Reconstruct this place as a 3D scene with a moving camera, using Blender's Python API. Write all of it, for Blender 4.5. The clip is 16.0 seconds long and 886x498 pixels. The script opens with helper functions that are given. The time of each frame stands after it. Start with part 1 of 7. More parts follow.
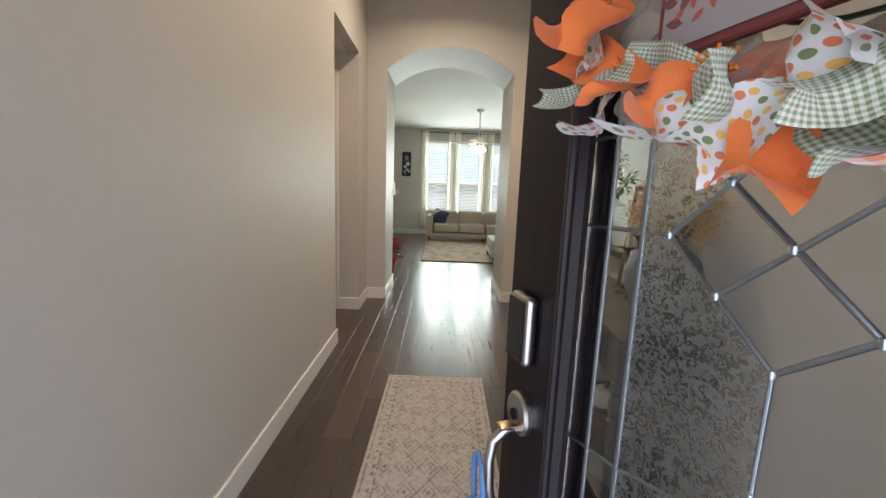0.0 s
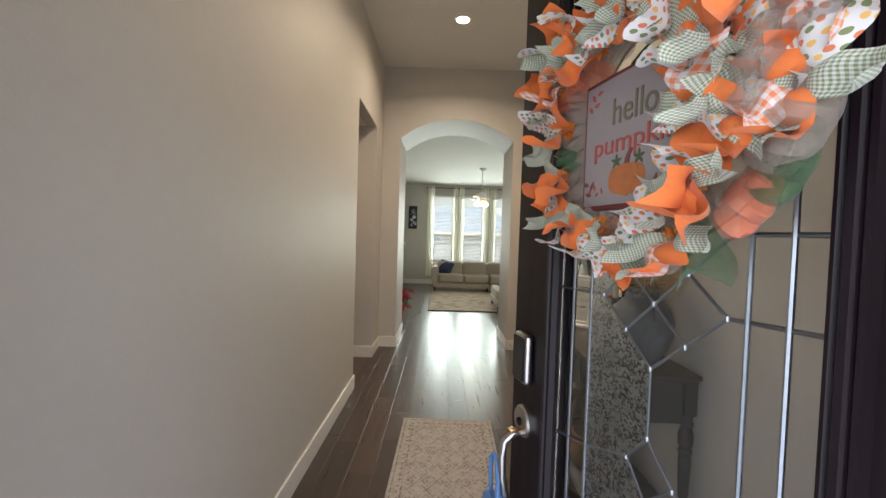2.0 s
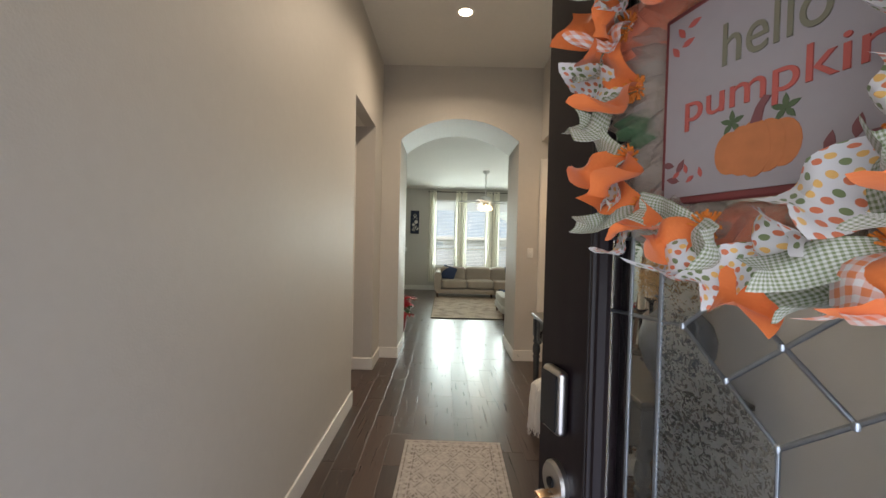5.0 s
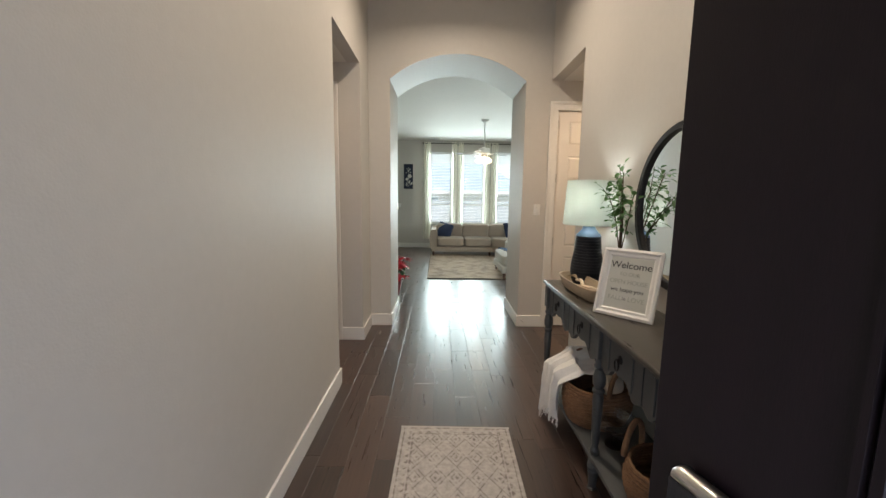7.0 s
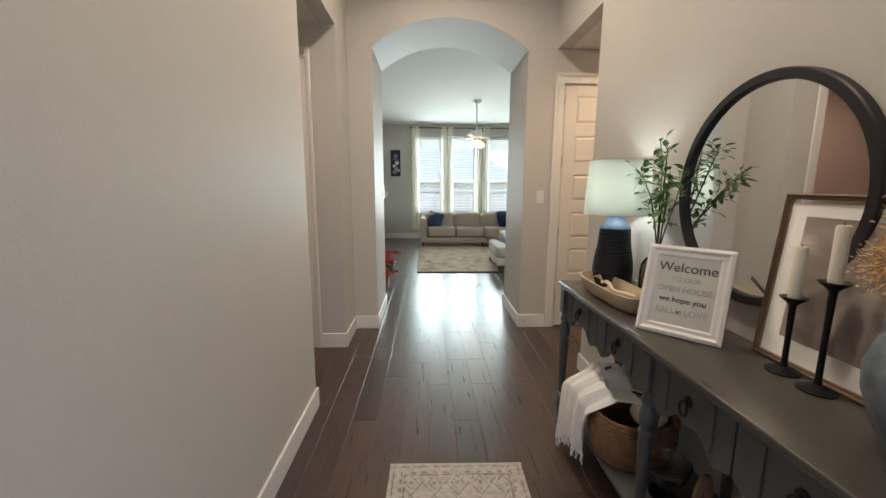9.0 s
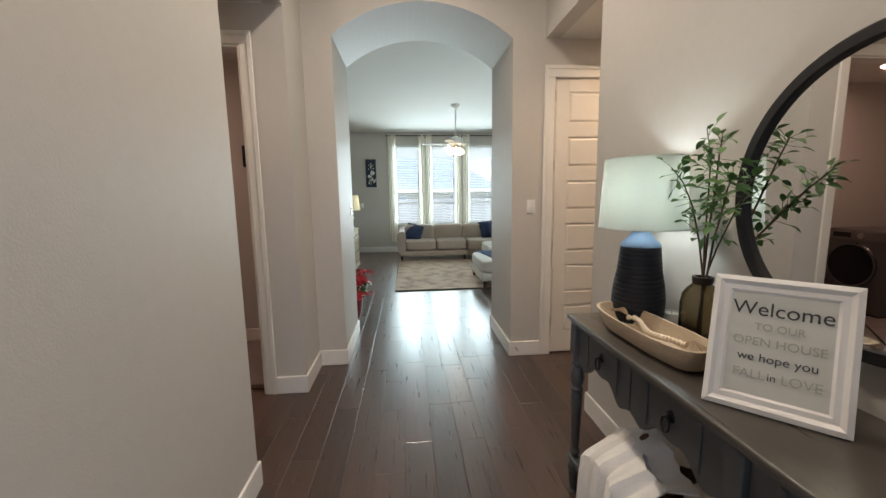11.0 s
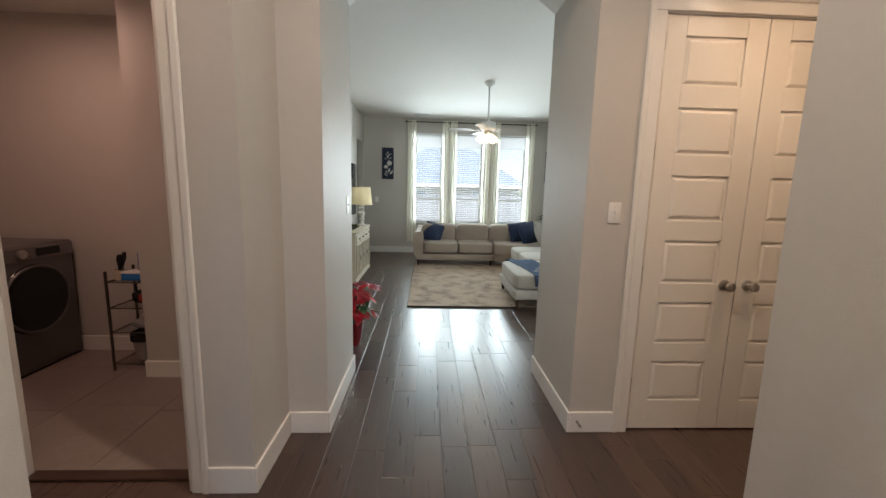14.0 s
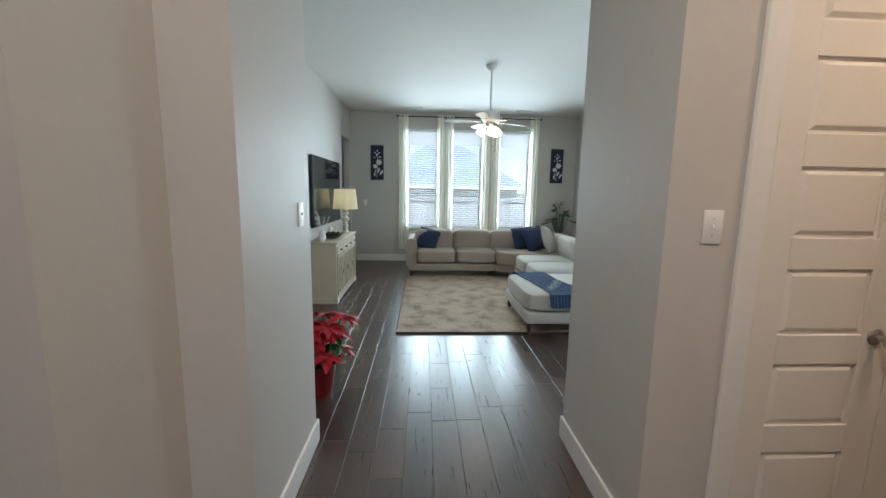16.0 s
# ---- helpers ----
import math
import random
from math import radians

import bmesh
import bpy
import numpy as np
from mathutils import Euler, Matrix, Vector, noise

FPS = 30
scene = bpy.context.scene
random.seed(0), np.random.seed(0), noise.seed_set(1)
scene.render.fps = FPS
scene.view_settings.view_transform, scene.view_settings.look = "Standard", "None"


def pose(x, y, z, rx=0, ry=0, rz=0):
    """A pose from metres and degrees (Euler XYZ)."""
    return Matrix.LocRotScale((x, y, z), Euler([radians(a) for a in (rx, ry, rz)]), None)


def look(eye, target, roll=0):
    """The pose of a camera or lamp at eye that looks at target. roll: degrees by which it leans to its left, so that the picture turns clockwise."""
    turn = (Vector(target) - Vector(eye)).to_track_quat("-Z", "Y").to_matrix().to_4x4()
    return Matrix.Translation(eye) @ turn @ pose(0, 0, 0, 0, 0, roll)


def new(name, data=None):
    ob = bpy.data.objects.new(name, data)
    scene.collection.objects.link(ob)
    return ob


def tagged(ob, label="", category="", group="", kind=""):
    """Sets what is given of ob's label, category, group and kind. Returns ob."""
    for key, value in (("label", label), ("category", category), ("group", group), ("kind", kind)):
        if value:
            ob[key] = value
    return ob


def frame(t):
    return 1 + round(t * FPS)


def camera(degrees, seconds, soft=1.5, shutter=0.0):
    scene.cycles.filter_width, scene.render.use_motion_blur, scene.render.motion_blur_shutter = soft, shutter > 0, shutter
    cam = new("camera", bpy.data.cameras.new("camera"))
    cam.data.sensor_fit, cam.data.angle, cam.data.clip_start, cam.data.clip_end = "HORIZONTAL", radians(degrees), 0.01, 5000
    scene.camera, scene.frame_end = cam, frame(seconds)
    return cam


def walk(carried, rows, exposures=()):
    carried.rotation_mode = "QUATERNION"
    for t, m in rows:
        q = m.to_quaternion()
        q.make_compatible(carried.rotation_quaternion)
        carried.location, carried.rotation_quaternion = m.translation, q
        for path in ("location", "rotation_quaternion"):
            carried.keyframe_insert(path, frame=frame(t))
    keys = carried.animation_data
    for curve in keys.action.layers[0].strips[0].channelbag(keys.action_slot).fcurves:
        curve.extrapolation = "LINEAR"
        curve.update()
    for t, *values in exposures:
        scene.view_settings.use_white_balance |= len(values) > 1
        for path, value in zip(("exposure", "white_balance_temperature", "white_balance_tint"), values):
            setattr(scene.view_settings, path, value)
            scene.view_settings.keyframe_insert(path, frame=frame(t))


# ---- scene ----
cam = camera(96.9, 16.0)
PATH = [
    (0, (0.4, 0.317, 1.388), (0.431, 2.292, 1.075), 2.17),
    (0.5, (0.37, 0.219, 1.396), (0.401, 2.197, 1.101), 2.22),
    (1, (0.347, 0.113, 1.402), (0.372, 2.097, 1.154), 2.08),
    (1.5, (0.332, 0.028, 1.416), (0.353, 2.021, 1.252), 2.12),
    (2, (0.336, -0.029, 1.451), (0.343, 1.969, 1.386), 1.82),
    (2.5, (0.346, -0.07, 1.481), (0.341, 1.929, 1.521), 1.82),
    (3, (0.355, -0.092, 1.514), (0.337, 1.903, 1.64), 1.75),
    (3.5, (0.357, -0.082, 1.526), (0.331, 1.912, 1.68), 1.74),
    (4, (0.354, -0.02, 1.516), (0.33, 1.976, 1.639), 1.72),
    (4.5, (0.337, 0.076, 1.488), (0.322, 2.075, 1.534), 1.49),
    (5, (0.328, 0.211, 1.455), (0.322, 2.211, 1.414), 1.36),
    (7.5, (0.299, 0.829, 1.476), (0.325, 2.806, 1.18), 0.74),
    (8, (0.302, 0.983, 1.448), (0.318, 2.958, 1.134), 0.62),
    (8.5, (0.287, 1.076, 1.444), (0.323, 3.049, 1.118), 0.56),
    (9, (0.272, 1.178, 1.452), (0.353, 3.15, 1.126), 0.31),
    (11.5, (0.344, 1.893, 1.447), (0.522, 3.868, 1.184), -0.9),
    (12, (0.354, 2.07, 1.456), (0.495, 4.049, 1.202), 0.0),
    (12.5, (0.349, 2.221, 1.462), (0.458, 4.203, 1.211), 0.9),
    (13, (0.349, 2.451, 1.444), (0.445, 4.43, 1.17), 1.2),
    (13.5, (0.331, 2.671, 1.437), (0.418, 4.648, 1.142), 1.4),
    (14, (0.332, 2.855, 1.438), (0.417, 4.831, 1.14), 1.4),
    (14.5, (0.342, 3.072, 1.438), (0.422, 5.046, 1.131), 1.4),
    (15, (0.376, 3.268, 1.437), (0.46, 5.243, 1.131), 1.3),
    (15.5, (0.373, 3.465, 1.441), (0.466, 5.441, 1.149), 1.1),
    (16, (0.37, 3.701, 1.44), (0.474, 5.677, 1.15), 1.0),
]
EXPOSURES = [(0, 1.40, 7500, 13), (2.0, 1.21, 7800, 12), (3.2, 1.27, 7750, 12), (5.0, 1.15, 7700, 12), (7.5, 1.47, 7000, 11), (9.0, 1.43, 7000, 12), (12.5, 1.33, 6600, 12), (13.5, 1.27, 6950, 16), (14.5, 1.37, 6950, 16), (16, 1.27, 6300, 13)]
walk(cam, [(t, look(eye, target, roll)) for t, eye, target, roll in PATH], EXPOSURES)

# ---- world and light ----
world = bpy.data.worlds.new("sky_world")
scene.world = world
world.use_nodes = True
sky = world.node_tree.nodes.new("ShaderNodeTexSky")
sky.sky_type = "NISHITA"
sky.sun_disc = False
sky.sun_elevation, sky.sun_rotation = radians(60), radians(190)
world.node_tree.links.new(sky.outputs["Color"], world.node_tree.nodes["Background"].inputs["Color"])
world.node_tree.nodes["Background"].inputs["Strength"].default_value = 0.11


def lamp(name, kind, m, energy, color, size=0.1, size_y=None, spread=None):
    data = bpy.data.lights.new(name, kind)
    data.energy, data.color = energy, color
    if kind == "AREA":
        data.shape = "RECTANGLE" if size_y else "DISK"
        data.size = size
        if size_y:
            data.size_y = size_y
        if spread:
            data.spread = radians(spread)
    elif kind == "SUN":
        data.angle = radians(size)
    else:
        data.shadow_soft_size = size
    ob = new(name, data)
    ob.matrix_world = m
    return ob


WARM, NEUTRAL, COOL, DAY = (1.0, 0.88, 0.75), (1.0, 0.9, 0.8), (0.80, 0.95, 1.0), (0.69, 0.90, 0.98)
lamp("sun", "SUN", look((0, 0, 10), (0.1, 0.5, 9.13)), 2.8, (1.0, 0.95, 0.88), 0.5)
HALL_Z, LOW_Z, LIVING_Z = 3.58, 2.695, 2.98
lamp("hall_downlight_lamp", "AREA", pose(0.475, 3.89, HALL_Z - 0.03), 9.0, WARM, 0.12, spread=150)
lamp("entry_downlight_lamp", "AREA", pose(0.50, 2.15, HALL_Z - 0.03), 4.2, WARM, 0.12, spread=150)
lamp("closet_downlight_lamp", "AREA", pose(2.15, 4.45, LOW_Z - 0.03), 2.4, (1.0, 0.70, 0.45), 0.12, spread=150)
lamp("vestibule_downlight_lamp", "AREA", pose(-1.2, 4.08, LOW_Z - 0.03), 0.8, (1.0, 0.66, 0.5), 0.12, spread=150)
lamp("laundry_ceiling_lamp", "AREA", pose(-2.2, 5.3, LOW_Z - 0.06), 3.0, (1.0, 0.64, 0.52), 0.3)
lamp("table_lamp_bulb_light", "POINT", pose(1.305, 3.285, 1.45), 1.4, COOL, 0.03)
lamp("living_lamp_light", "POINT", pose(-0.80, 9.72, 1.32), 0.9, (1.0, 0.93, 0.75), 0.04)
lamp("fan_lamp_light", "POINT", pose(1.2, 8.75, 2.02), 1.3, (1.0, 0.8, 0.55), 0.12)
for wx in (0.35, 1.2525, 2.225):
    lamp("window_daylight", "AREA", pose(wx, 11.80, 1.68, 90, 0, 180), 11.5, DAY, 0.58, 1.88, 125)
    lamp("blind_daylight", "AREA", pose(wx, 11.866, 1.68, 90, 0, 180), 2.8, (0.80, 0.92, 1.0), 0.52, 1.86, 150)


# fill lamp added for the living room, in an unseen east opening
lamp("side_fill_light", "AREA", pose(3.49, 6.95, 1.55, 90, 0, 90), 12.5, DAY, 1.5, 1.7)
lamp("doorway_daylight", "AREA", pose(0.37, 0.135, 1.0, 90, 0, 0), 5.4, (0.56, 0.68, 1.0), 0.84, 1.9)


# ---- materials ----
def nodes_of(name):
    m = bpy.data.materials.new(name)
    m.use_nodes = True
    nt = m.node_tree
    return m, nt, nt.nodes["Principled BSDF"]


def mat(name, color, rough=0.5, metal=0.0, var=0.08, scale=6.0, grain=60.0, bump=0.0, bump_scale=120.0, stretch=(1, 1, 1), island=0.0, spec=0.5, sheen=0.0, rough_var=0.0):
    """Painted, woven or cast surface with broad and fine variation of its colour and a fine relief."""
    m, nt, b = nodes_of(name)
    L, N = nt.links.new, nt.nodes.new
    co, mp = N("ShaderNodeTexCoord"), N("ShaderNodeMapping")
    mp.inputs["Scale"].default_value = stretch
    L(co.outputs["Object"], mp.inputs["Vector"])
    big, fine = N("ShaderNodeTexNoise"), N("ShaderNodeTexNoise")
    big.inputs["Scale"].default_value, fine.inputs["Scale"].default_value = scale, grain
    big.inputs["Detail"].default_value, fine.inputs["Detail"].default_value = 4, 3
    L(mp.outputs[0], big.inputs["Vector"]), L(mp.outputs[0], fine.inputs["Vector"])
    add = N("ShaderNodeMath")
    add.operation = "ADD"
    L(big.outputs["Fac"], add.inputs[0]), L(fine.outputs["Fac"], add.inputs[1])
    last = add.outputs[0]
    if island:
        inf, mul, a2 = N("ShaderNodeObjectInfo"), N("ShaderNodeMath"), N("ShaderNodeMath")
        mul.operation, a2.operation = "MULTIPLY_ADD", "ADD"
        mul.inputs[1].default_value, mul.inputs[2].default_value = island, -island / 2
        L(inf.outputs["Random"], mul.inputs[0]), L(mul.outputs[0], a2.inputs[0]), L(last, a2.inputs[1])
        last = a2.outputs[0]
    ramp = N("ShaderNodeMapRange")
    ramp.inputs["From Min"].default_value, ramp.inputs["From Max"].default_value = 0.55, 1.45
    ramp.inputs["To Min"].default_value, ramp.inputs["To Max"].default_value = 1 - var, 1 + var
    L(last, ramp.inputs["Value"])
    mix = N("ShaderNodeVectorMath")
    mix.operation = "SCALE"
    mix.inputs[0].default_value = color
    L(ramp.outputs[0], mix.inputs["Scale"])
    L(mix.outputs[0], b.inputs["Base Color"])
    b.inputs["Roughness"].default_value, b.inputs["Metallic"].default_value = rough, metal
    b.inputs["Specular IOR Level"].default_value = spec
    if sheen:
        b.inputs["Sheen Weight"].default_value = sheen
    if rough_var:
        rr = N("ShaderNodeMapRange")
        rr.inputs["From Min"].default_value, rr.inputs["From Max"].default_value = 0.3, 0.7
        rr.inputs["To Min"].default_value, rr.inputs["To Max"].default_value = rough - rough_var, rough + rough_var
        L(big.outputs["Fac"], rr.inputs["Value"]), L(rr.outputs[0], b.inputs["Roughness"])
    if bump:
        bn, bp = N("ShaderNodeTexNoise"), N("ShaderNodeBump")
        bn.inputs["Scale"].default_value, bn.inputs["Detail"].default_value = bump_scale, 2
        bp.inputs["Strength"].default_value, bp.inputs["Distance"].default_value = bump, 0.002
        L(mp.outputs[0], bn.inputs["Vector"]), L(bn.outputs["Fac"], bp.inputs["Height"]), L(bp.outputs[0], b.inputs["Normal"])
    return m


def glass_mat(name, color=(1, 1, 1), rough=0.0, bump=0.0, scale=60.0):
    m, nt, b = nodes_of(name)
    b.inputs["Base Color"].default_value = (*color, 1)
    b.inputs["Transmission Weight"].default_value = 1.0
    b.inputs["Roughness"].default_value, b.inputs["IOR"].default_value = rough, 1.45
    if bump:
        co, v, bp = nt.nodes.new("ShaderNodeTexCoord"), nt.nodes.new("ShaderNodeTexNoise"), nt.nodes.new("ShaderNodeBump")
        v.inputs["Scale"].default_value, v.inputs["Detail"].default_value = scale, 1.0
        v.inputs["Distortion"].default_value = 1.5
        bp.inputs["Strength"].default_value, bp.inputs["Distance"].default_value = bump, 0.01
        nt.links.new(co.outputs["Object"], v.inputs["Vector"])
        nt.links.new(v.outputs["Fac"], bp.inputs["Height"])
        nt.links.new(bp.outputs[0], b.inputs["Normal"])
        frost = nt.nodes.new("ShaderNodeMapRange")
        v.inputs["Detail"].default_value = 4.0
        frost.inputs["From Min"].default_value, frost.inputs["From Max"].default_value = 0.47, 0.56
        frost.inputs["To Min"].default_value, frost.inputs["To Max"].default_value = rough, rough + 0.4
        nt.links.new(v.outputs["Fac"], frost.inputs["Value"]), nt.links.new(frost.outputs[0], b.inputs["Roughness"])
    return m


def glow_mat(name, color, strength, base=(0.8, 0.8, 0.8)):
    m, nt, b = nodes_of(name)
    b.inputs["Base Color"].default_value = (*base, 1)
    b.inputs["Emission Color"].default_value = (*color, 1)
    b.inputs["Emission Strength"].default_value = strength
    return m


def shade_mat(name, color):
    """Thin linen that lets the bulb's light through."""
    m, nt, b = nodes_of(name)
    N, L = nt.nodes.new, nt.links.new
    co, wv = N("ShaderNodeTexCoord"), N("ShaderNodeTexNoise")
    wv.inputs["Scale"].default_value, wv.inputs["Detail"].default_value = 90, 3
    L(co.outputs["Object"], wv.inputs["Vector"])
    rr = N("ShaderNodeMapRange")
    rr.inputs["To Min"].default_value, rr.inputs["To Max"].default_value = 0.97, 1.02
    sc = N("ShaderNodeVectorMath")
    sc.operation = "SCALE"
    sc.inputs[0].default_value = color
    L(wv.outputs["Fac"], rr.inputs["Value"]), L(rr.outputs[0], sc.inputs["Scale"])
    tl, mx = N("ShaderNodeBsdfTranslucent"), N("ShaderNodeMixShader")
    L(sc.outputs[0], b.inputs["Base Color"]), L(sc.outputs[0], tl.inputs["Color"])
    b.inputs["Roughness"].default_value = 0.9
    mx.inputs[0].default_value = 0.5
    L(b.outputs[0], mx.inputs[1]), L(tl.outputs[0], mx.inputs[2])
    L(mx.outputs[0], nt.nodes["Material Output"].inputs["Surface"])
    return m


def wood_mat(name, dark, light, rough, stretch, island=0.6, bump=0.15, rough_var=0.08):
    """Long-grained boards, each a little different."""
    m, nt, b = nodes_of(name)
    b.inputs["Specular IOR Level"].default_value = 1.0
    N, L = nt.nodes.new, nt.links.new
    co, mp, inf = N("ShaderNodeTexCoord"), N("ShaderNodeMapping"), N("ShaderNodeObjectInfo")
    off = N("ShaderNodeVectorMath")
    off.operation = "SCALE"
    off.inputs[0].default_value = (37, 91, 13)
    L(inf.outputs["Random"], off.inputs["Scale"])
    mp.inputs["Scale"].default_value = stretch
    L(co.outputs["Object"], mp.inputs["Vector"]), L(off.outputs[0], mp.inputs["Location"])
    n1, n2 = N("ShaderNodeTexNoise"), N("ShaderNodeTexNoise")
    n1.inputs["Scale"].default_value, n1.inputs["Detail"].default_value, n1.inputs["Distortion"].default_value = 5, 6, 0.8
    n2.inputs["Scale"].default_value, n2.inputs["Detail"].default_value = 1.3, 2
    L(mp.outputs[0], n1.inputs["Vector"]), L(mp.outputs[0], n2.inputs["Vector"])
    s1, s2 = N("ShaderNodeMath"), N("ShaderNodeMath")
    s1.operation = s2.operation = "MULTIPLY_ADD"
    s1.inputs[1].default_value = island
    L(inf.outputs["Random"], s1.inputs[0]), L(n1.outputs["Fac"], s1.inputs[2])
    s2.inputs[1].default_value = 0.5
    L(n2.outputs["Fac"], s2.inputs[0]), L(s1.outputs[0], s2.inputs[2])
    mr, mc = N("ShaderNodeMapRange"), N("ShaderNodeMix")
    mr.inputs["From Min"].default_value, mr.inputs["From Max"].default_value = 0.45, 1.0 + island
    mc.data_type = "RGBA"
    mc.inputs["A"].default_value, mc.inputs["B"].default_value = (*dark, 1), (*light, 1)
    L(s2.outputs[0], mr.inputs["Value"]), L(mr.outputs[0], mc.inputs["Factor"]), L(mc.outputs["Result"], b.inputs["Base Color"])
    r2 = N("ShaderNodeMapRange")
    r2.inputs["To Min"].default_value, r2.inputs["To Max"].default_value = rough - rough_var, rough + rough_var
    L(n1.outputs["Fac"], r2.inputs["Value"]), L(r2.outputs[0], b.inputs["Roughness"])
    bp = N("ShaderNodeBump")
    bp.inputs["Strength"].default_value, bp.inputs["Distance"].default_value = bump, 0.002
    L(n1.outputs["Fac"], bp.inputs["Height"]), L(bp.outputs[0], b.inputs["Normal"])
    return m


WALL = mat("greige_wall_paint", (0.57, 0.54, 0.50), 0.55, var=0.03, scale=1.5, grain=25, bump=0.25, bump_scale=140)
CEIL = mat("ceiling_paint", (0.75, 0.73, 0.69), 0.8, var=0.03, scale=1.0, grain=30, bump=0.4, bump_scale=90)
TRIM = mat("white_trim_paint", (0.80, 0.78, 0.74), 0.35, var=0.025, scale=3, grain=40, bump=0.05)
DOORPAINT = mat("white_door_paint", (0.78, 0.74, 0.68), 0.4, var=0.025, scale=2, grain=50, bump=0.12, bump_scale=160)
PLANK = wood_mat("dark_hardwood", (0.025, 0.016, 0.013), (0.105, 0.058, 0.042), 0.29, (13, 0.55, 13), 0.7, 0.05, 0.05)
GAP = mat("plank_joint", (0.045, 0.030, 0.025), 0.40)
TILE = mat("beige_floor_tile", (0.25, 0.20, 0.18), 0.45, var=0.12, scale=4, grain=30, bump=0.1, island=0.2)
GROUT = mat("tile_grout", (0.22, 0.18, 0.16), 0.9)
ESPRESSO = mat("espresso_door_stain", (0.0105, 0.0052, 0.0070), 0.38, var=0.35, scale=4, grain=80, bump=0.1, stretch=(8, 8, 0.6), spec=0.32, rough_var=0.06)
JAMB = mat("jamb_paint", (0.40, 0.37, 0.34), 0.5, var=0.05)
RUBBER = mat("black_weatherstrip", (0.012, 0.013, 0.02), 0.25, var=0.1)
CHROME = mat("satin_nickel", (0.55, 0.53, 0.50), 0.28, metal=1.0, var=0.05)
LEAD = mat("zinc_came", (0.42, 0.46, 0.50), 0.3, metal=1.0, var=0.15, grain=90)
BLACKPLASTIC = mat("black_plastic", (0.01, 0.01, 0.012), 0.2, var=0.1)
BLACKIRON = mat("black_iron", (0.012, 0.011, 0.012), 0.5, metal=0.6, var=0.25, bump=0.3, bump_scale=80)
CLEAR = glass_mat("clear_bevel_glass", (0.93, 0.96, 0.94))
CHIP = glass_mat("glue_chip_glass", (0.90, 0.95, 0.93), 0.02, 0.14, 95)
WINGLASS = glass_mat("window_glass", (0.97, 0.99, 1.0))
WHITEPLASTIC = mat("white_plastic", (0.8, 0.79, 0.76), 0.35, var=0.02)


# ---- builders ----
def finish(name, bm, material, smooth=False, angle=35):
    me = bpy.data.meshes.new(name)
    bmesh.ops.recalc_face_normals(bm, faces=bm.faces[:])
    bm.to_mesh(me)
    bm.free()
    me.materials.append(material)
    if smooth:
        me.polygons.foreach_set("use_smooth", [True] * len(me.polygons))
        me.set_sharp_from_angle(angle=radians(angle))
    return me


def part(name, bm, material, parent, label="", smooth=False, m=None):
    ob = new(name, finish(name, bm, material, smooth))
    ob.parent = parent
    if m is not None:
        ob.matrix_local = m
    return tagged(ob, label)


def again(ob, m):
    """The same part once more under the same thing, on the same mesh."""
    c = ob.copy()
    scene.collection.objects.link(c)
    c.matrix_local = m
    return c


def thing(name, label, category, m=None, group="", kind=""):
    ob = new(name)
    ob.empty_display_size = 0.1
    if m is not None:
        ob.matrix_world = m
    return tagged(ob, label, category, group, kind)


def solid(name, bm, material, label, category="", kind="", group="", smooth=False, m=None):
    ob = new(name, finish(name, bm, material, smooth))
    if m is not None:
        ob.matrix_world = m
    return tagged(ob, label, category, group, kind)


def box(bm, x0, x1, y0, y1, z0, z1, bevel=0.0, seg=1):
    v = [bm.verts.new((x, y, z)) for z in (z0, z1) for y in (y0, y1) for x in (x0, x1)]
    fs = [bm.faces.new([v[i] for i in q]) for q in ((0, 2, 3, 1), (4, 5, 7, 6), (0, 1, 5, 4), (2, 6, 7, 3), (0, 4, 6, 2), (1, 3, 7, 5))]
    if bevel:
        edges = list({e for f in fs for e in f.edges})
        bmesh.ops.bevel(bm, geom=edges, offset=bevel, segments=seg, affect="EDGES", profile=0.5)
    return bm


def boxes(*dims, bevel=0.0, seg=1):
    bm = bmesh.new()
    for d in dims:
        box(bm, *d, bevel=bevel, seg=seg)
    return bm


def lathe(profile, seg=28, bm=None, at=(0, 0, 0)):
    """A turned body from (radius, height) pairs, about z."""
    bm = bm or bmesh.new()
    rings = []
    for r, z in profile:
        if r < 1e-5:
            rings.append([bm.verts.new((at[0], at[1], at[2] + z))])
        else:
            rings.append([bm.verts.new((at[0] + r * math.cos(2 * math.pi * i / seg), at[1] + r * math.sin(2 * math.pi * i / seg), at[2] + z)) for i in range(seg)])
    for a, b in zip(rings, rings[1:]):
        for i in range(seg):
            j = (i + 1) % seg
            if len(a) == 1 and len(b) > 1:
                bm.faces.new((a[0], b[i], b[j]))
            elif len(b) == 1 and len(a) > 1:
                bm.faces.new((a[i], a[j], b[0]))
            elif len(a) > 1:
                bm.faces.new((a[i], a[j], b[j], b[i]))
    return bm


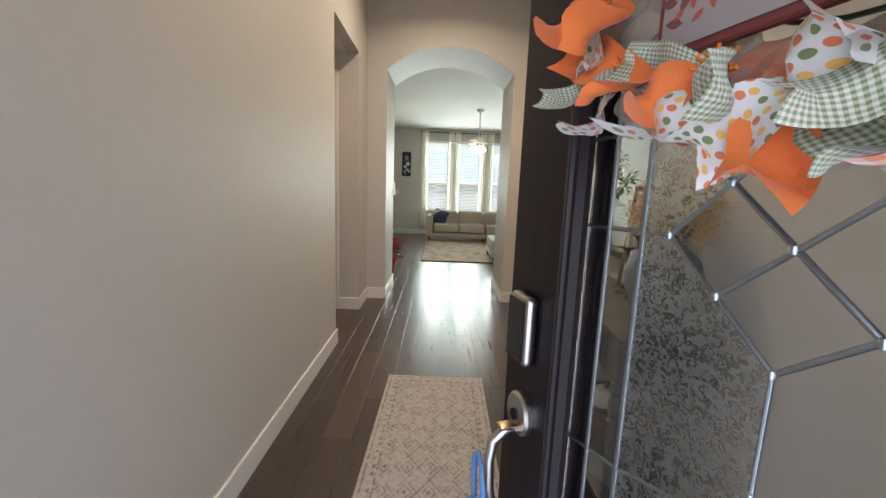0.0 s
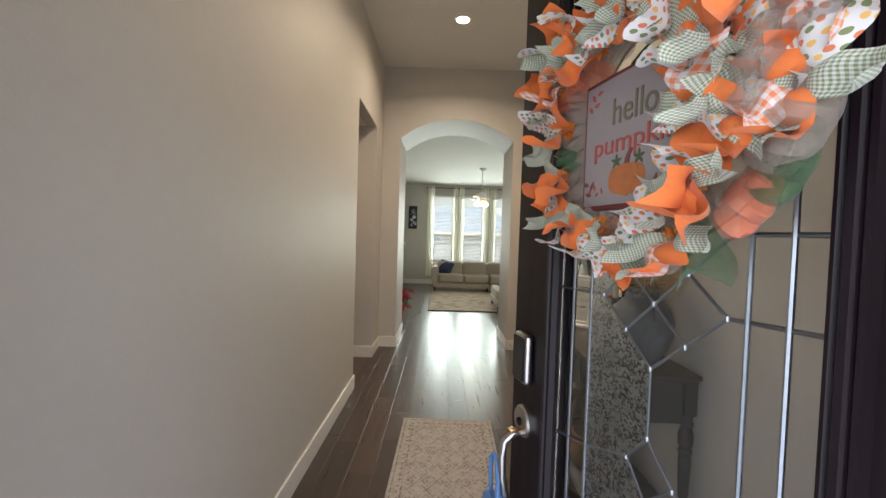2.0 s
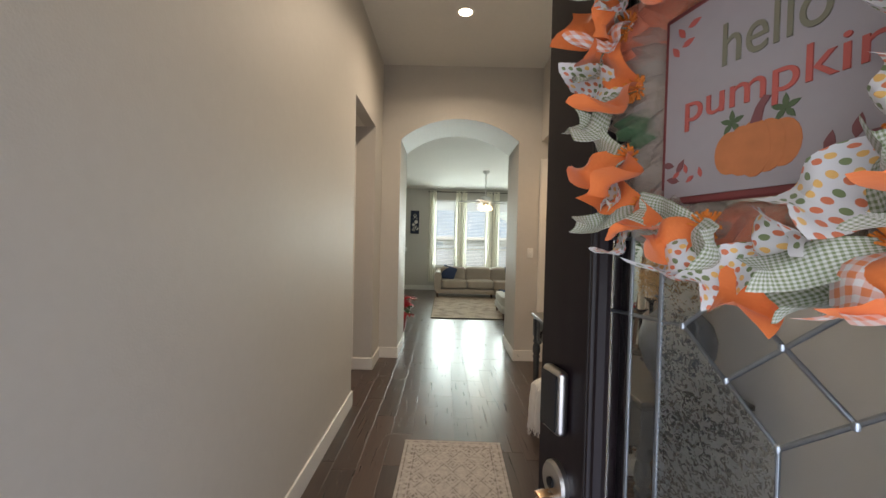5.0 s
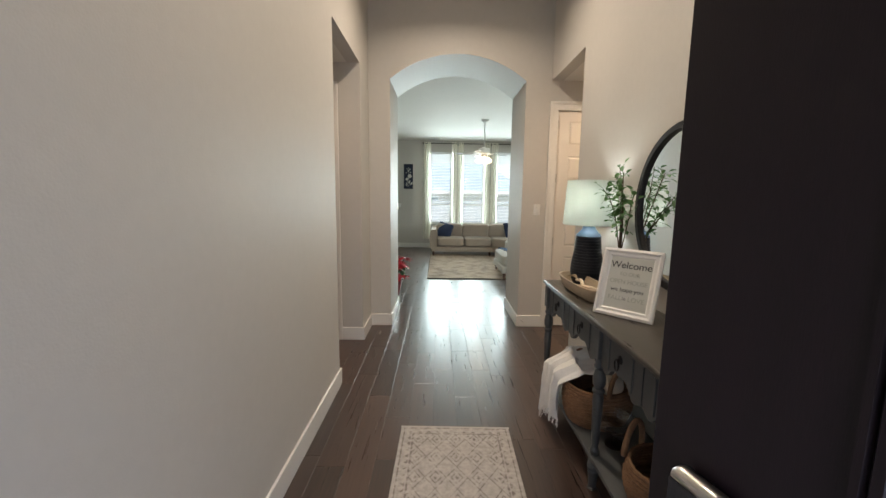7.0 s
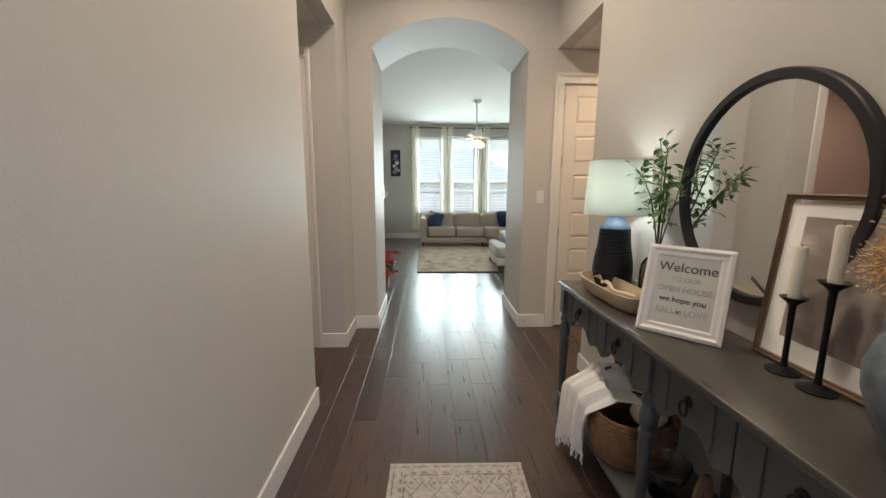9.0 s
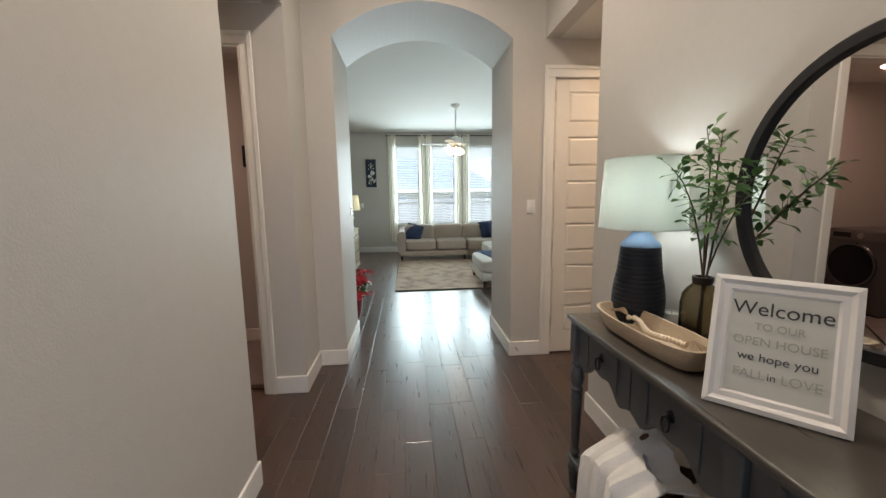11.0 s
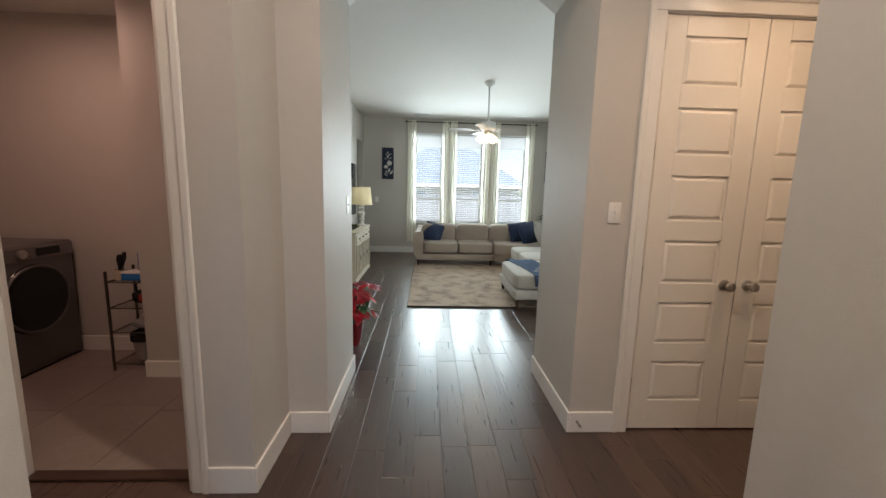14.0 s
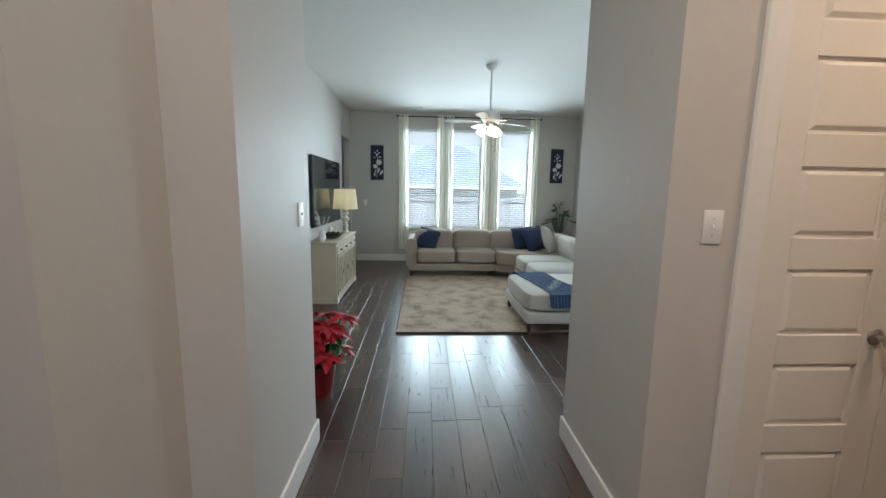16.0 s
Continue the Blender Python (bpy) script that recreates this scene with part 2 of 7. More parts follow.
def tube(points, radius, seg=8, bm=None, closed=False, flat=1.0):
    """A rod along a line of points; radius may be a list."""
    bm = bm or bmesh.new()
    pts = [Vector(p) for p in points]
    n = len(pts)
    rad = radius if isinstance(radius, (list, tuple)) else [radius] * n
    rings, side = [], None
    for i, p in enumerate(pts):
        a = pts[i - 1] if (i or closed) else p
        b = pts[(i + 1) % n] if (i < n - 1 or closed) else p
        way = (b - a).normalized()
        if side is None or abs(side.dot(way)) > 0.95:
            side = way.orthogonal().normalized()
        side = (side - way * side.dot(way)).normalized()
        up = way.cross(side)
        rings.append([bm.verts.new(p + rad[i] * (side * math.cos(2 * math.pi * k / seg) + flat * up * math.sin(2 * math.pi * k / seg))) for k in range(seg)])
    for a, b in zip(rings, rings[1:] + ([rings[0]] if closed else [])):
        for k in range(seg):
            bm.faces.new((a[k], a[(k + 1) % seg], b[(k + 1) % seg], b[k]))
    if not closed:
        bm.faces.new(rings[0][::-1]), bm.faces.new(rings[-1])
    return bm


def cushion(w, d, h, bulge=0.25, n=10, power=5.0, bm=None, seed=0, rumple=0.0):
    """A stuffed block, w by d by h, resting on z = 0, with soft corners and crowned faces."""
    bm = bm or bmesh.new()
    got = bmesh.ops.create_cube(bm, size=2.0)
    es = list({e for v in got["verts"] for e in v.link_edges})
    bmesh.ops.subdivide_edges(bm, edges=es, cuts=n, use_grid_fill=True)
    for v in bm.verts:
        p = v.co.copy()
        q = Vector((abs(p.x), abs(p.y), abs(p.z)))
        k = (q.x ** power + q.y ** power + q.z ** power) ** (1 / power)
        p = p / k
        crown = (1 - p.x ** 2) * (1 - p.y ** 2)
        z = p.z * (1 - bulge + bulge * (0.35 + 0.65 * crown) / 1.0) if abs(p.z) > 0.2 else p.z
        wob = noise.noise(Vector((p.x * 1.7 + seed * 7.1, p.y * 1.7, p.z * 1.7))) * rumple
        v.co = Vector((p.x * w / 2, p.y * d / 2, (z + 1) * h / 2)) * (1 + wob)
    return bm


def sheet(fn, nu, nv, thick=0.004):
    """A cloth or strip from a function of (u, v) in 0..1, with thickness."""
    bm = bmesh.new()
    g = [[bm.verts.new(fn(i / nu, j / nv)) for j in range(nv + 1)] for i in range(nu + 1)]
    uv = bm.loops.layers.uv.new("UVMap")
    for i in range(nu):
        for j in range(nv):
            f = bm.faces.new((g[i][j], g[i + 1][j], g[i + 1][j + 1], g[i][j + 1]))
            for lp, (a, b) in zip(f.loops, ((i, j), (i + 1, j), (i + 1, j + 1), (i, j + 1))):
                lp[uv].uv = (a / nu, b / nv)
    if thick:
        bm.normal_update()
        bmesh.ops.solidify(bm, geom=bm.faces[:], thickness=thick)
    return bm


def leaf_into(bm, base, way, normal, length, width, fold=0.25, droop=0.2):
    way, normal = way.normalized(), normal.normalized()
    side = way.cross(normal).normalized()
    up = side.cross(way)
    rows = []
    for t, w in ((0, 0.05), (0.3, 0.85), (0.6, 0.9), (0.85, 0.45), (1, 0.02)):
        c = base + way * length * t - up * droop * length * t * t
        rows.append([bm.verts.new(c + side * width * w * s / 2 + up * abs(s) * fold * width * w / 2) for s in (-1, 0, 1)])
    for a, b in zip(rows, rows[1:]):
        bm.faces.new((a[0], a[1], b[1], b[0])), bm.faces.new((a[1], a[2], b[2], b[1]))


def words(text, size, depth=0.0008):
    """A mesh of lettering, centred, lying in the xz plane and facing -y."""
    cu = bpy.data.curves.new("lettering", "FONT")
    cu.body, cu.size, cu.extrude, cu.align_x, cu.align_y = text, size, depth, "CENTER", "CENTER"
    ob = bpy.data.objects.new("lettering", cu)
    me = bpy.data.meshes.new_from_object(ob)
    bm = bmesh.new()
    bm.from_mesh(me)
    bmesh.ops.rotate(bm, verts=bm.verts, cent=(0, 0, 0), matrix=Matrix.Rotation(radians(90), 3, "X"))
    bpy.data.objects.remove(ob)
    bpy.data.meshes.remove(me)
    return bm


# ---- the setting ----
def wall(name, *dims, label="greige painted plaster wall", material=None):
    return solid(name, boxes(*dims), material or WALL, label, "wall", "structure")


ground = solid("ground", boxes((-400, 400, -400, 600, -0.9, -0.5)), mat("lawn", (0.11, 0.14, 0.06), 0.9, var=0.4, scale=0.8, grain=12, bump=0.6, bump_scale=30), "mown green lawn around the house", "ground", "structure")
solid("porch_slab", boxes((-2.5, 3.5, -3.0, 0.15, -0.5, -0.03), bevel=0.01), mat("porch_concrete", (0.34, 0.32, 0.30), 0.85, var=0.2, bump=0.5), "grey concrete porch slab outside the front door", "pavement", "structure")
# unseen slab, added to keep direct sun out of the doorway
solid("porch_sun_blocker", boxes((-2.6, 3.6, -3.2, 0.149, 2.75, 2.95)), CEIL, "unseen slab added over the front door to block the sun", "roof", "structure")
wall("wall_front", (-0.575, -0.09, 0.15, 0.31, 0, HALL_Z), (0.835, 1.605, 0.15, 0.31, 0, HALL_Z), (-0.09, 0.835, 0.15, 0.31, 2.47, HALL_Z))
wall("wall_left", (-0.575, -0.455, 0.31, 3.595, 0, HALL_Z), (-0.575, -0.455, 3.595, 4.56, LOW_Z, HALL_Z))
wall("wall_right", (1.485, 1.605, 0.31, 4.072, 0, HALL_Z), (1.485, 1.605, 4.072, 5.025, LOW_Z, HALL_Z))
wall("wall_pier", (-0.745, -0.455, 4.56, 5.025, 0, HALL_Z))
wall("wall_laundry_front", (-3.4, -1.60, 4.56, 4.69, 0, LOW_Z), (-1.60, -0.745, 4.56, 4.69, 2.44, LOW_Z))
wall("wall_vestibule_south", (-2.6, -0.575, 3.475, 3.595, 0, LOW_Z))
wall("wall_vestibule_west", (-2.72, -2.6, 3.475, 4.56, 0, LOW_Z))
wall("wall_closet_south", (1.605, 3.6, 3.952, 4.072, 0, LOW_Z))
wall("wall_closet_east", (3.6, 3.72, 3.915, 5.82, 0, LOW_Z))
wall("wall_closet_front", (2.737, 3.6, 5.025, 5.145, 0, LOW_Z), (1.570, 2.737, 5.025, 5.145, 2.392, LOW_Z))
wall("wall_laundry_step", (-1.72, -0.745, 5.70, 5.82, 0, LOW_Z), (-1.72, -1.20, 5.82, 6.31, 0, LOW_Z))
wall("wall_laundry_north", (-3.4, -1.72, 6.19, 6.31, 0, LOW_Z))
wall("wall_laundry_west", (-3.52, -3.4, 4.56, 6.31, 0, LOW_Z))
wall("wall_living_south", (-1.20, -0.745, 5.70, 5.82, LOW_Z, LIVING_Z), (1.570, 3.62, 5.70, 5.82, 0, LIVING_Z))
wall("wall_living_west", (-1.20, -1.08, 5.82, 10.92, 0, LIVING_Z), (-1.20, -1.08, 10.92, 11.70, 2.40, LIVING_Z), (-1.20, -1.08, 11.70, 11.80, 0, LIVING_Z))
# the gap from y 6.2 to 7.7 is added for the fill lamp
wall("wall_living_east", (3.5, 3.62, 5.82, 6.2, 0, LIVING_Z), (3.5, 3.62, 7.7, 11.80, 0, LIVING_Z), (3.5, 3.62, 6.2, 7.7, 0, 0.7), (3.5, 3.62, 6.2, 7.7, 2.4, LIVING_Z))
wall("wall_passage", (-2.42, -2.30, 10.7, 11.95, 0, LIVING_Z), (-2.30, -1.20, 10.80, 10.92, 0, LIVING_Z), (-2.30, -1.20, 11.80, 11.95, 0, LIVING_Z))
WIN = ((0.055, 0.645), (0.955, 1.55), (1.915, 2.535))
SILL, HEAD = 0.70, 2.67
wall("wall_living_north", (-1.20, 0.055, 11.80, 11.95, 0, LIVING_Z), (0.645, 0.955, 11.80, 11.95, SILL, HEAD), (1.55, 1.915, 11.80, 11.95, SILL, HEAD),
     (2.535, 3.62, 11.80, 11.95, 0, LIVING_Z), (0.055, 2.535, 11.80, 11.95, 0, SILL), (0.055, 2.535, 11.80, 11.95, HEAD, LIVING_Z))

# the thick wall with its segmental arch
AX0, AX1, AY0, AY1, SPRING, RISE = -0.23, 1.213, 5.025, 5.82, 2.682, 0.262


def arch_bm():
    bm = boxes((-0.745, AX0, AY0, AY1, 0, SPRING), (AX1, 1.570, AY0, AY1, 0, SPRING))
    half, mid = (AX1 - AX0) / 2, (AX0 + AX1) / 2
    r = (half * half + RISE * RISE) / (2 * RISE)
    xs = [mid - half * math.cos(math.pi * i / 40) for i in range(41)]
    xs = [-0.745] + xs + [1.570]
    zs = [SPRING] + [SPRING + RISE - r + math.sqrt(max(r * r - (x - mid) ** 2, 0)) for x in xs[1:-1]] + [SPRING]
    rows = [[bm.verts.new((x, y, z)) for x, z in zip(xs, zs)] for y in (AY0, AY1)]
    tops = [[bm.verts.new((x, y, HALL_Z)) for x in xs] for y in (AY0, AY1)]
    for i in range(len(xs) - 1):
        bm.faces.new((rows[0][i], rows[0][i + 1], tops[0][i + 1], tops[0][i]))
        bm.faces.new((rows[1][i], rows[1][i + 1], tops[1][i + 1], tops[1][i]))
        bm.faces.new((tops[0][i], tops[0][i + 1], tops[1][i + 1], tops[1][i]))
        if 0 < i < len(xs) - 2:
            bm.faces.new((rows[0][i], rows[0][i + 1], rows[1][i + 1], rows[1][i]))
    return bm


solid("wall_arch", arch_bm(), WALL, "thick greige wall with a segmental arched passage", "wall", "structure")


def ceiling(name, *dims, label="pale painted ceiling"):
    return solid(name, boxes(*dims), CEIL, label, "ceiling", "structure")


ceiling("ceiling_hall", (-0.575, 1.605, 0.15, 5.82, HALL_Z, HALL_Z + 0.1))
ceiling("ceiling_vestibule", (-3.4, -0.575, 3.475, 4.69, LOW_Z, LOW_Z + 0.1))
ceiling("ceiling_laundry", (-3.4, -0.745, 4.69, 6.19, LOW_Z, LOW_Z + 0.1))
ceiling("ceiling_closet", (1.605, 3.6, 3.952, 5.70, LOW_Z, LOW_Z + 0.1))
ceiling("ceiling_living", (-2.42, 3.62, 5.82, 11.95, LIVING_Z, LIVING_Z + 0.1))


def skirting(x0, x1, y0, y1, h=0.133):
    """White baseboard with an eased top edge."""
    return solid("baseboard", boxes((x0, x1, y0, y1, 0.0, h), bevel=0.004), TRIM, "white painted baseboard along the wall", "baseboard", "structure")


T = 0.015
skirting(-0.455, -0.455 + T, 0.31, 3.595 + T), skirting(-0.575, -0.455, 3.595, 3.595 + T), skirting(-2.6, -0.575, 3.595, 3.595 + T)
skirting(-0.455, -0.455 + T, 4.56 - T, 5.025 - T), skirting(-0.665, -0.455, 4.56 - T, 4.56)
skirting(-0.455, AX0, 5.025 - T, 5.025), skirting(AX0, AX0 + T, 5.025 - T, AY1 + T), skirting(AX1 - T, AX1, 5.025 - T, AY1 + T)
skirting(AX1, 1.478, 5.025 - T, 5.025), skirting(1.485 - T, 1.485, 0.31, 4.072 + T), skirting(1.485, 1.605, 4.072, 4.072 + T), skirting(1.605, 3.6, 4.072, 4.072 + T)
skirting(2.829, 3.6, 5.025 - T, 5.025)
skirting(-1.08, AX0, AY1, AY1 + T), skirting(AX1, 3.5, AY1, AY1 + T), skirting(-1.08, -1.08 + T, AY1 + T, 10.85), skirting(-1.08, 3.5, 11.80 - T, 11.80), skirting(3.5 - T, 3.5, AY1 + T, 11.80 - T)
skirting(-1.72, -0.745, 5.70 - T, 5.70), skirting(-1.72 - T, -1.72, 5.70 - T, 6.19), skirting(-3.4, -1.72 - T, 6.19 - T, 6.19), skirting(-3.4, -3.4 + T, 4.69, 6.19 - T)


def casing(name, x0, x1, ztop, y, w=0.085, d=0.018, ztall=0.0):
    """A moulded door surround on a wall that faces -y: stepped jambs and a head."""
    fr = thing(name, "white moulded door casing", "trim", kind="structure")
    for sx in (x0 - w, x1):
        outer = sx if sx < x0 else sx + w - 0.03
        part("casing_leg", boxes((sx, sx + w, y - d * 0.6, y, 0, ztop), (outer, outer + 0.03, y - d, y - d * 0.6, 0, ztop + w), bevel=0.003), TRIM, fr)
    part("casing_head", boxes((x0 - w, x1 + w, y - d * 0.6, y, ztop, ztop + w), (x0 - w + 0.03, x1 + w - 0.03, y - d, y - d * 0.6, ztop + w - 0.03, ztop + w), bevel=0.003), TRIM, fr)
    return fr


casing("trim_closet", 1.570, 2.737, 2.392, 5.025, w=0.092)
casing("trim_laundry", -1.60, -0.745, 2.44, 4.56, w=0.08)
fr = thing("trim_laundry_jamb", "white painted laundry door jamb lining", "trim", kind="structure")
part("jamb_side", boxes((-0.763, -0.7455, 4.562, 4.688, 0, 2.425), bevel=0.002), TRIM, fr)
part("jamb_side", boxes((-1.5995, -1.582, 4.562, 4.688, 0, 2.425), bevel=0.002), TRIM, fr)
part("jamb_head", boxes((-1.5995, -0.7455, 4.562, 4.688, 2.4255, 2.4395), bevel=0.002), TRIM, fr)

# front door jambs with stop and weatherstrip
fr = thing("trim_front_jamb", "painted front door jamb with dark outer frame and black weatherstrip", "trim", kind="structure")
part("jamb_side", boxes((-0.088, -0.055, 0.262, 0.308, 0, 2.44), bevel=0.002), JAMB, fr)
part("jamb_outer", boxes((-0.088, -0.035, 0.14, 0.258, 0, 2.44), bevel=0.002), ESPRESSO, fr, "dark stained outer jamb")
part("weatherstrip", tube([(-0.046, 0.266, 0.0), (-0.046, 0.266, 2.44)], 0.009, 8), RUBBER, fr, "black rubber weatherstrip", smooth=True)
part("jamb_side", boxes((0.80, 0.833, 0.14, 0.308, 0, 2.44), bevel=0.002), ESPRESSO, fr)
part("jamb_head", boxes((-0.088, 0.833, 0.14, 0.308, 2.442, 2.468), bevel=0.002), ESPRESSO, fr)
part("threshold", boxes((-0.055, 0.80, 0.14, 0.31, -0.03, 0.012), bevel=0.004), CHROME, fr, "metal door threshold")

# sheet under the boards, which shows in their joints
solid("floor", boxes((-0.575, 1.605, 0.15, 3.475, -0.06, -0.0022), (-2.72, 3.72, 3.475, 11.95, -0.06, -0.0022)), GAP, "dark hardwood plank floor", "floor", "structure")
floor_ob = bpy.data.objects["floor"]


# ---- front door ----
DOOR = pose(0.778, 0.295, 0, 0, 0, 104.9)  # along the door is x, its outer face looks to +y
GU0, GU1, GZ0, GZ1 = 0.085, 0.64, 0.26, 2.16


def poly(points, y0, y1, bm=None):
    """A flat plate: an outline in x and z, from y0 to y1."""
    bm = bm or bmesh.new()
    a, b = ([bm.verts.new((x, y, z)) for x, z in points] for y in (y0, y1))
    bm.faces.new(a), bm.faces.new(b)
    for i in range(len(a)):
        j = (i + 1) % len(a)
        bm.faces.new((a[i], a[j], b[j], b[i]))
    return bm


def frame_moulding(u0, u1, z0, z1):
    """The ridged moulding round the glass, a swept profile with mitred corners."""
    bm = bmesh.new()
    prof = ((0.0, 0.0), (0.004, 0.012), (0.010, 0.013), (0.013, 0.009), (0.017, 0.016), (0.024, 0.017), (0.028, 0.011), (0.032, 0.015), (0.037, 0.013), (0.042, 0.0))
    rings = []
    for off, y in prof:
        o = 0.030 - off
        rings.append([bm.verts.new((x, y, z)) for x, z in ((u0 - o, z0 - o), (u1 + o, z0 - o), (u1 + o, z1 + o), (u0 - o, z1 + o))])
    for a, b in zip(rings, rings[1:]):
        for i in range(4):
            j = (i + 1) % 4
            bm.faces.new((a[i], a[j], b[j], b[i]))
    return bm


def front_door():
    d = thing("door_1", "open espresso-stained front door with leaded glass lite", "door", DOOR, kind="structure")
    part("hinge_stile", boxes((-0.03, GU0, -0.045, 0, 0.012, 2.43), bevel=0.003), ESPRESSO, d)
    part("lock_stile", boxes((GU1, 0.85, -0.045, 0, 0.012, 2.43), bevel=0.003), ESPRESSO, d)
    part("top_rail", boxes((GU0, GU1, -0.045, 0, GZ1, 2.43), bevel=0.002), ESPRESSO, d)
    part("bottom_rail", boxes((GU0, GU1, -0.045, 0, 0.012, GZ0), bevel=0.002), ESPRESSO, d)
    part("glass_moulding", frame_moulding(GU0, GU1, GZ0, GZ1), ESPRESSO, d, "ridged dark moulding around the glass", smooth=True)
    back = frame_moulding(GU0, GU1, GZ0, GZ1)
    bmesh.ops.transform(back, verts=back.verts, matrix=Matrix.Translation((0, -0.045, 0)) @ Matrix.Diagonal((1, -1, 1, 1)))
    part("glass_moulding", back, ESPRESSO, d, smooth=True)
    mid, va, vb, vc, vd = 0.357, 0.591, 0.528, 0.196, 0.146
    n = dict(A=(0.487, 1.342), C=(mid, 1.46), E=(0.224, 1.348), F=(mid, 1.232), B=(0.420, 1.403), D=(0.290, 1.404), H=(0.420, 1.287), I=(0.290, 1.289), G=(mid, 1.346),
             N=(0.222, 1.466), M=(0.488, 1.466), F2=(mid, 1.108), S=(0.404, 1.051), R=(0.300, 1.051), Q=(mid, 0.995))
    lines = [("A", "C"), ("C", "E"), ("E", "F"), ("F", "A"), ("B", "I"), ("D", "H"), ("D", "N"), ("B", "M"), ("F", "F2"), ("F2", "S"), ("F2", "R"), ("S", "Q"), ("R", "Q")]
    runs = [(n[a], n[b]) for a, b in lines]
    runs += [(n["N"], (GU0, 1.466)), (n["M"], (GU1, 1.466)), (n["A"], (GU1, 1.338)), (n["E"], (GU0, 1.352)), (n["S"], (vb, 1.008)), ((vb, 1.008), (GU1, 0.984)), (n["R"], (vc, 1.008)), ((vc, 1.008), (GU0, 0.984)), (n["Q"], (mid, GZ0))]
    runs += [((v, GZ0), (v, GZ1)) for v in (va, vb, vc, vd)]
    runs += [((GU0, 1.98), (vc, 1.98)), ((vb, 1.98), (GU1, 1.98)), ((vb, 1.90), (0.46, 2.02)), ((0.46, 2.02), (0.46, GZ1)), ((vc, 1.90), (0.26, 2.02)), ((0.26, 2.02), (0.26, GZ1)), ((0.46, 2.02), (0.26, 2.02))]
    for (x0, z0), (x1, z1) in runs:
        w = 0.0045 if abs(x0 - x1) < 1e-6 and x0 != mid else 0.0032
        part("came", tube([(x0, -0.021, z0), (x1, -0.021, z1)], w, 8), LEAD, d, "", smooth=True)
    for k in "A B C D E F G H I S F2 R Q".split():
        x, z = n[k]
        part("solder_joint", lathe([(0, -0.0055), (0.0032, -0.004), (0.0042, 0), (0.0032, 0.004), (0, 0.0055)], 10, at=(x, -0.019, z)), LEAD, d, smooth=True)
    N = n
    panes = [(CLEAR, [(va, 1.338), (GU1, 1.338), (GU1, GZ1), (va, GZ1)]), (CLEAR, [(va, 0.99), (GU1, 0.984), (GU1, 1.338), (va, 1.339)]), (CLEAR, [(va, GZ0), (GU1, GZ0), (GU1, 0.984), (va, 0.99)]),
             (CLEAR, [(vb, GZ0), (va, GZ0), (va, GZ1), (vb, GZ1)]), (CLEAR, [(vd, GZ0), (vc, GZ0), (vc, GZ1), (vd, GZ1)]), (CLEAR, [(GU0, GZ0), (vd, GZ0), (vd, GZ1), (GU0, GZ1)]),
             (CHIP, [(vb, 1.341), N["A"], N["F"], N["F2"], N["S"], (vb, 1.008)]), (CLEAR, [(vc, 1.35), N["E"], N["F"], N["F2"], N["R"], (vc, 1.008)]),
             (CLEAR, [N["F2"], N["S"], N["Q"], N["R"]]), (CHIP, [(vb, 1.008), N["S"], N["Q"], (mid, GZ0), (vb, GZ0)]), (CLEAR, [(vc, 1.008), N["R"], N["Q"], (mid, GZ0), (vc, GZ0)]),
             (CHIP, [(vb, 1.341), N["A"], N["B"], N["M"], (vb, 1.466)]), (CLEAR, [(vc, 1.35), N["E"], N["D"], N["N"], (vc, 1.466)]),
             (CLEAR, [N["A"], N["B"], N["G"], N["H"]]), (CLEAR, [N["B"], N["C"], N["D"], N["G"]]), (CLEAR, [N["D"], N["E"], N["I"], N["G"]]), (CLEAR, [N["G"], N["I"], N["F"], N["H"]]),
             (CLEAR, [N["M"], N["B"], N["C"], N["D"], N["N"], (vc, 1.466), (vc, GZ1), (vb, GZ1), (vb, 1.466)])]
    for material, pts in panes:
        p = part("pane", poly(pts, -0.0245, -0.0185), material, d, "textured glue chip glass pane" if material is CHIP else "clear bevelled glass pane")
        p.visible_shadow = False
    # keypad deadbolt, handle set and hinges
    lock = part("deadbolt", boxes((0.730, 0.804, 0.0, 0.026, 1.060, 1.196), bevel=0.012, seg=3), CHROME, d, "satin nickel keypad deadbolt", smooth=True)
    part("keypad", boxes((0.737, 0.797, 0.026, 0.030, 1.070, 1.187), bevel=0.0018), BLACKPLASTIC, lock, "black glass keypad")
    rose = part("escutcheon", lathe([(0, 0), (0.043, 0), (0.043, 0.010), (0.038, 0.016), (0, 0.018)], 36), CHROME, d, "round satin nickel rose", smooth=True, m=pose(0.765, 0, 0.952, -90))
    part("latch_thumb", boxes((-0.013, 0.013, 0.020, 0.027, 0.010, 0.050), bevel=0.003, seg=2), mat("worn_bronze", (0.42, 0.27, 0.17), 0.3, metal=1.0), rose, "worn bronze thumb latch", smooth=True)
    part("keyhole", lathe([(0, 0.016), (0.011, 0.016), (0.011, 0.022), (0, 0.022)], 16), BLACKIRON, rose, smooth=True)
    part("pull_handle", tube([(0.765, 0.004, 0.925), (0.765, 0.035, 0.920), (0.765, 0.060, 0.900), (0.765, 0.066, 0.86), (0.765, 0.064, 0.80), (0.765, 0.050, 0.735), (0.765, 0.020, 0.712), (0.765, 0.0, 0.71)], 0.0105, 12), CHROME, d, "curved satin nickel pull handle", smooth=True)
    for z in (0.2, 1.2, 2.2):
        part("hinge", lathe([(0.007, 0), (0.007, 0.1)], 12, at=(-0.036, -0.048, z)), CHROME, d, "nickel barrel hinge", smooth=True)
    return d


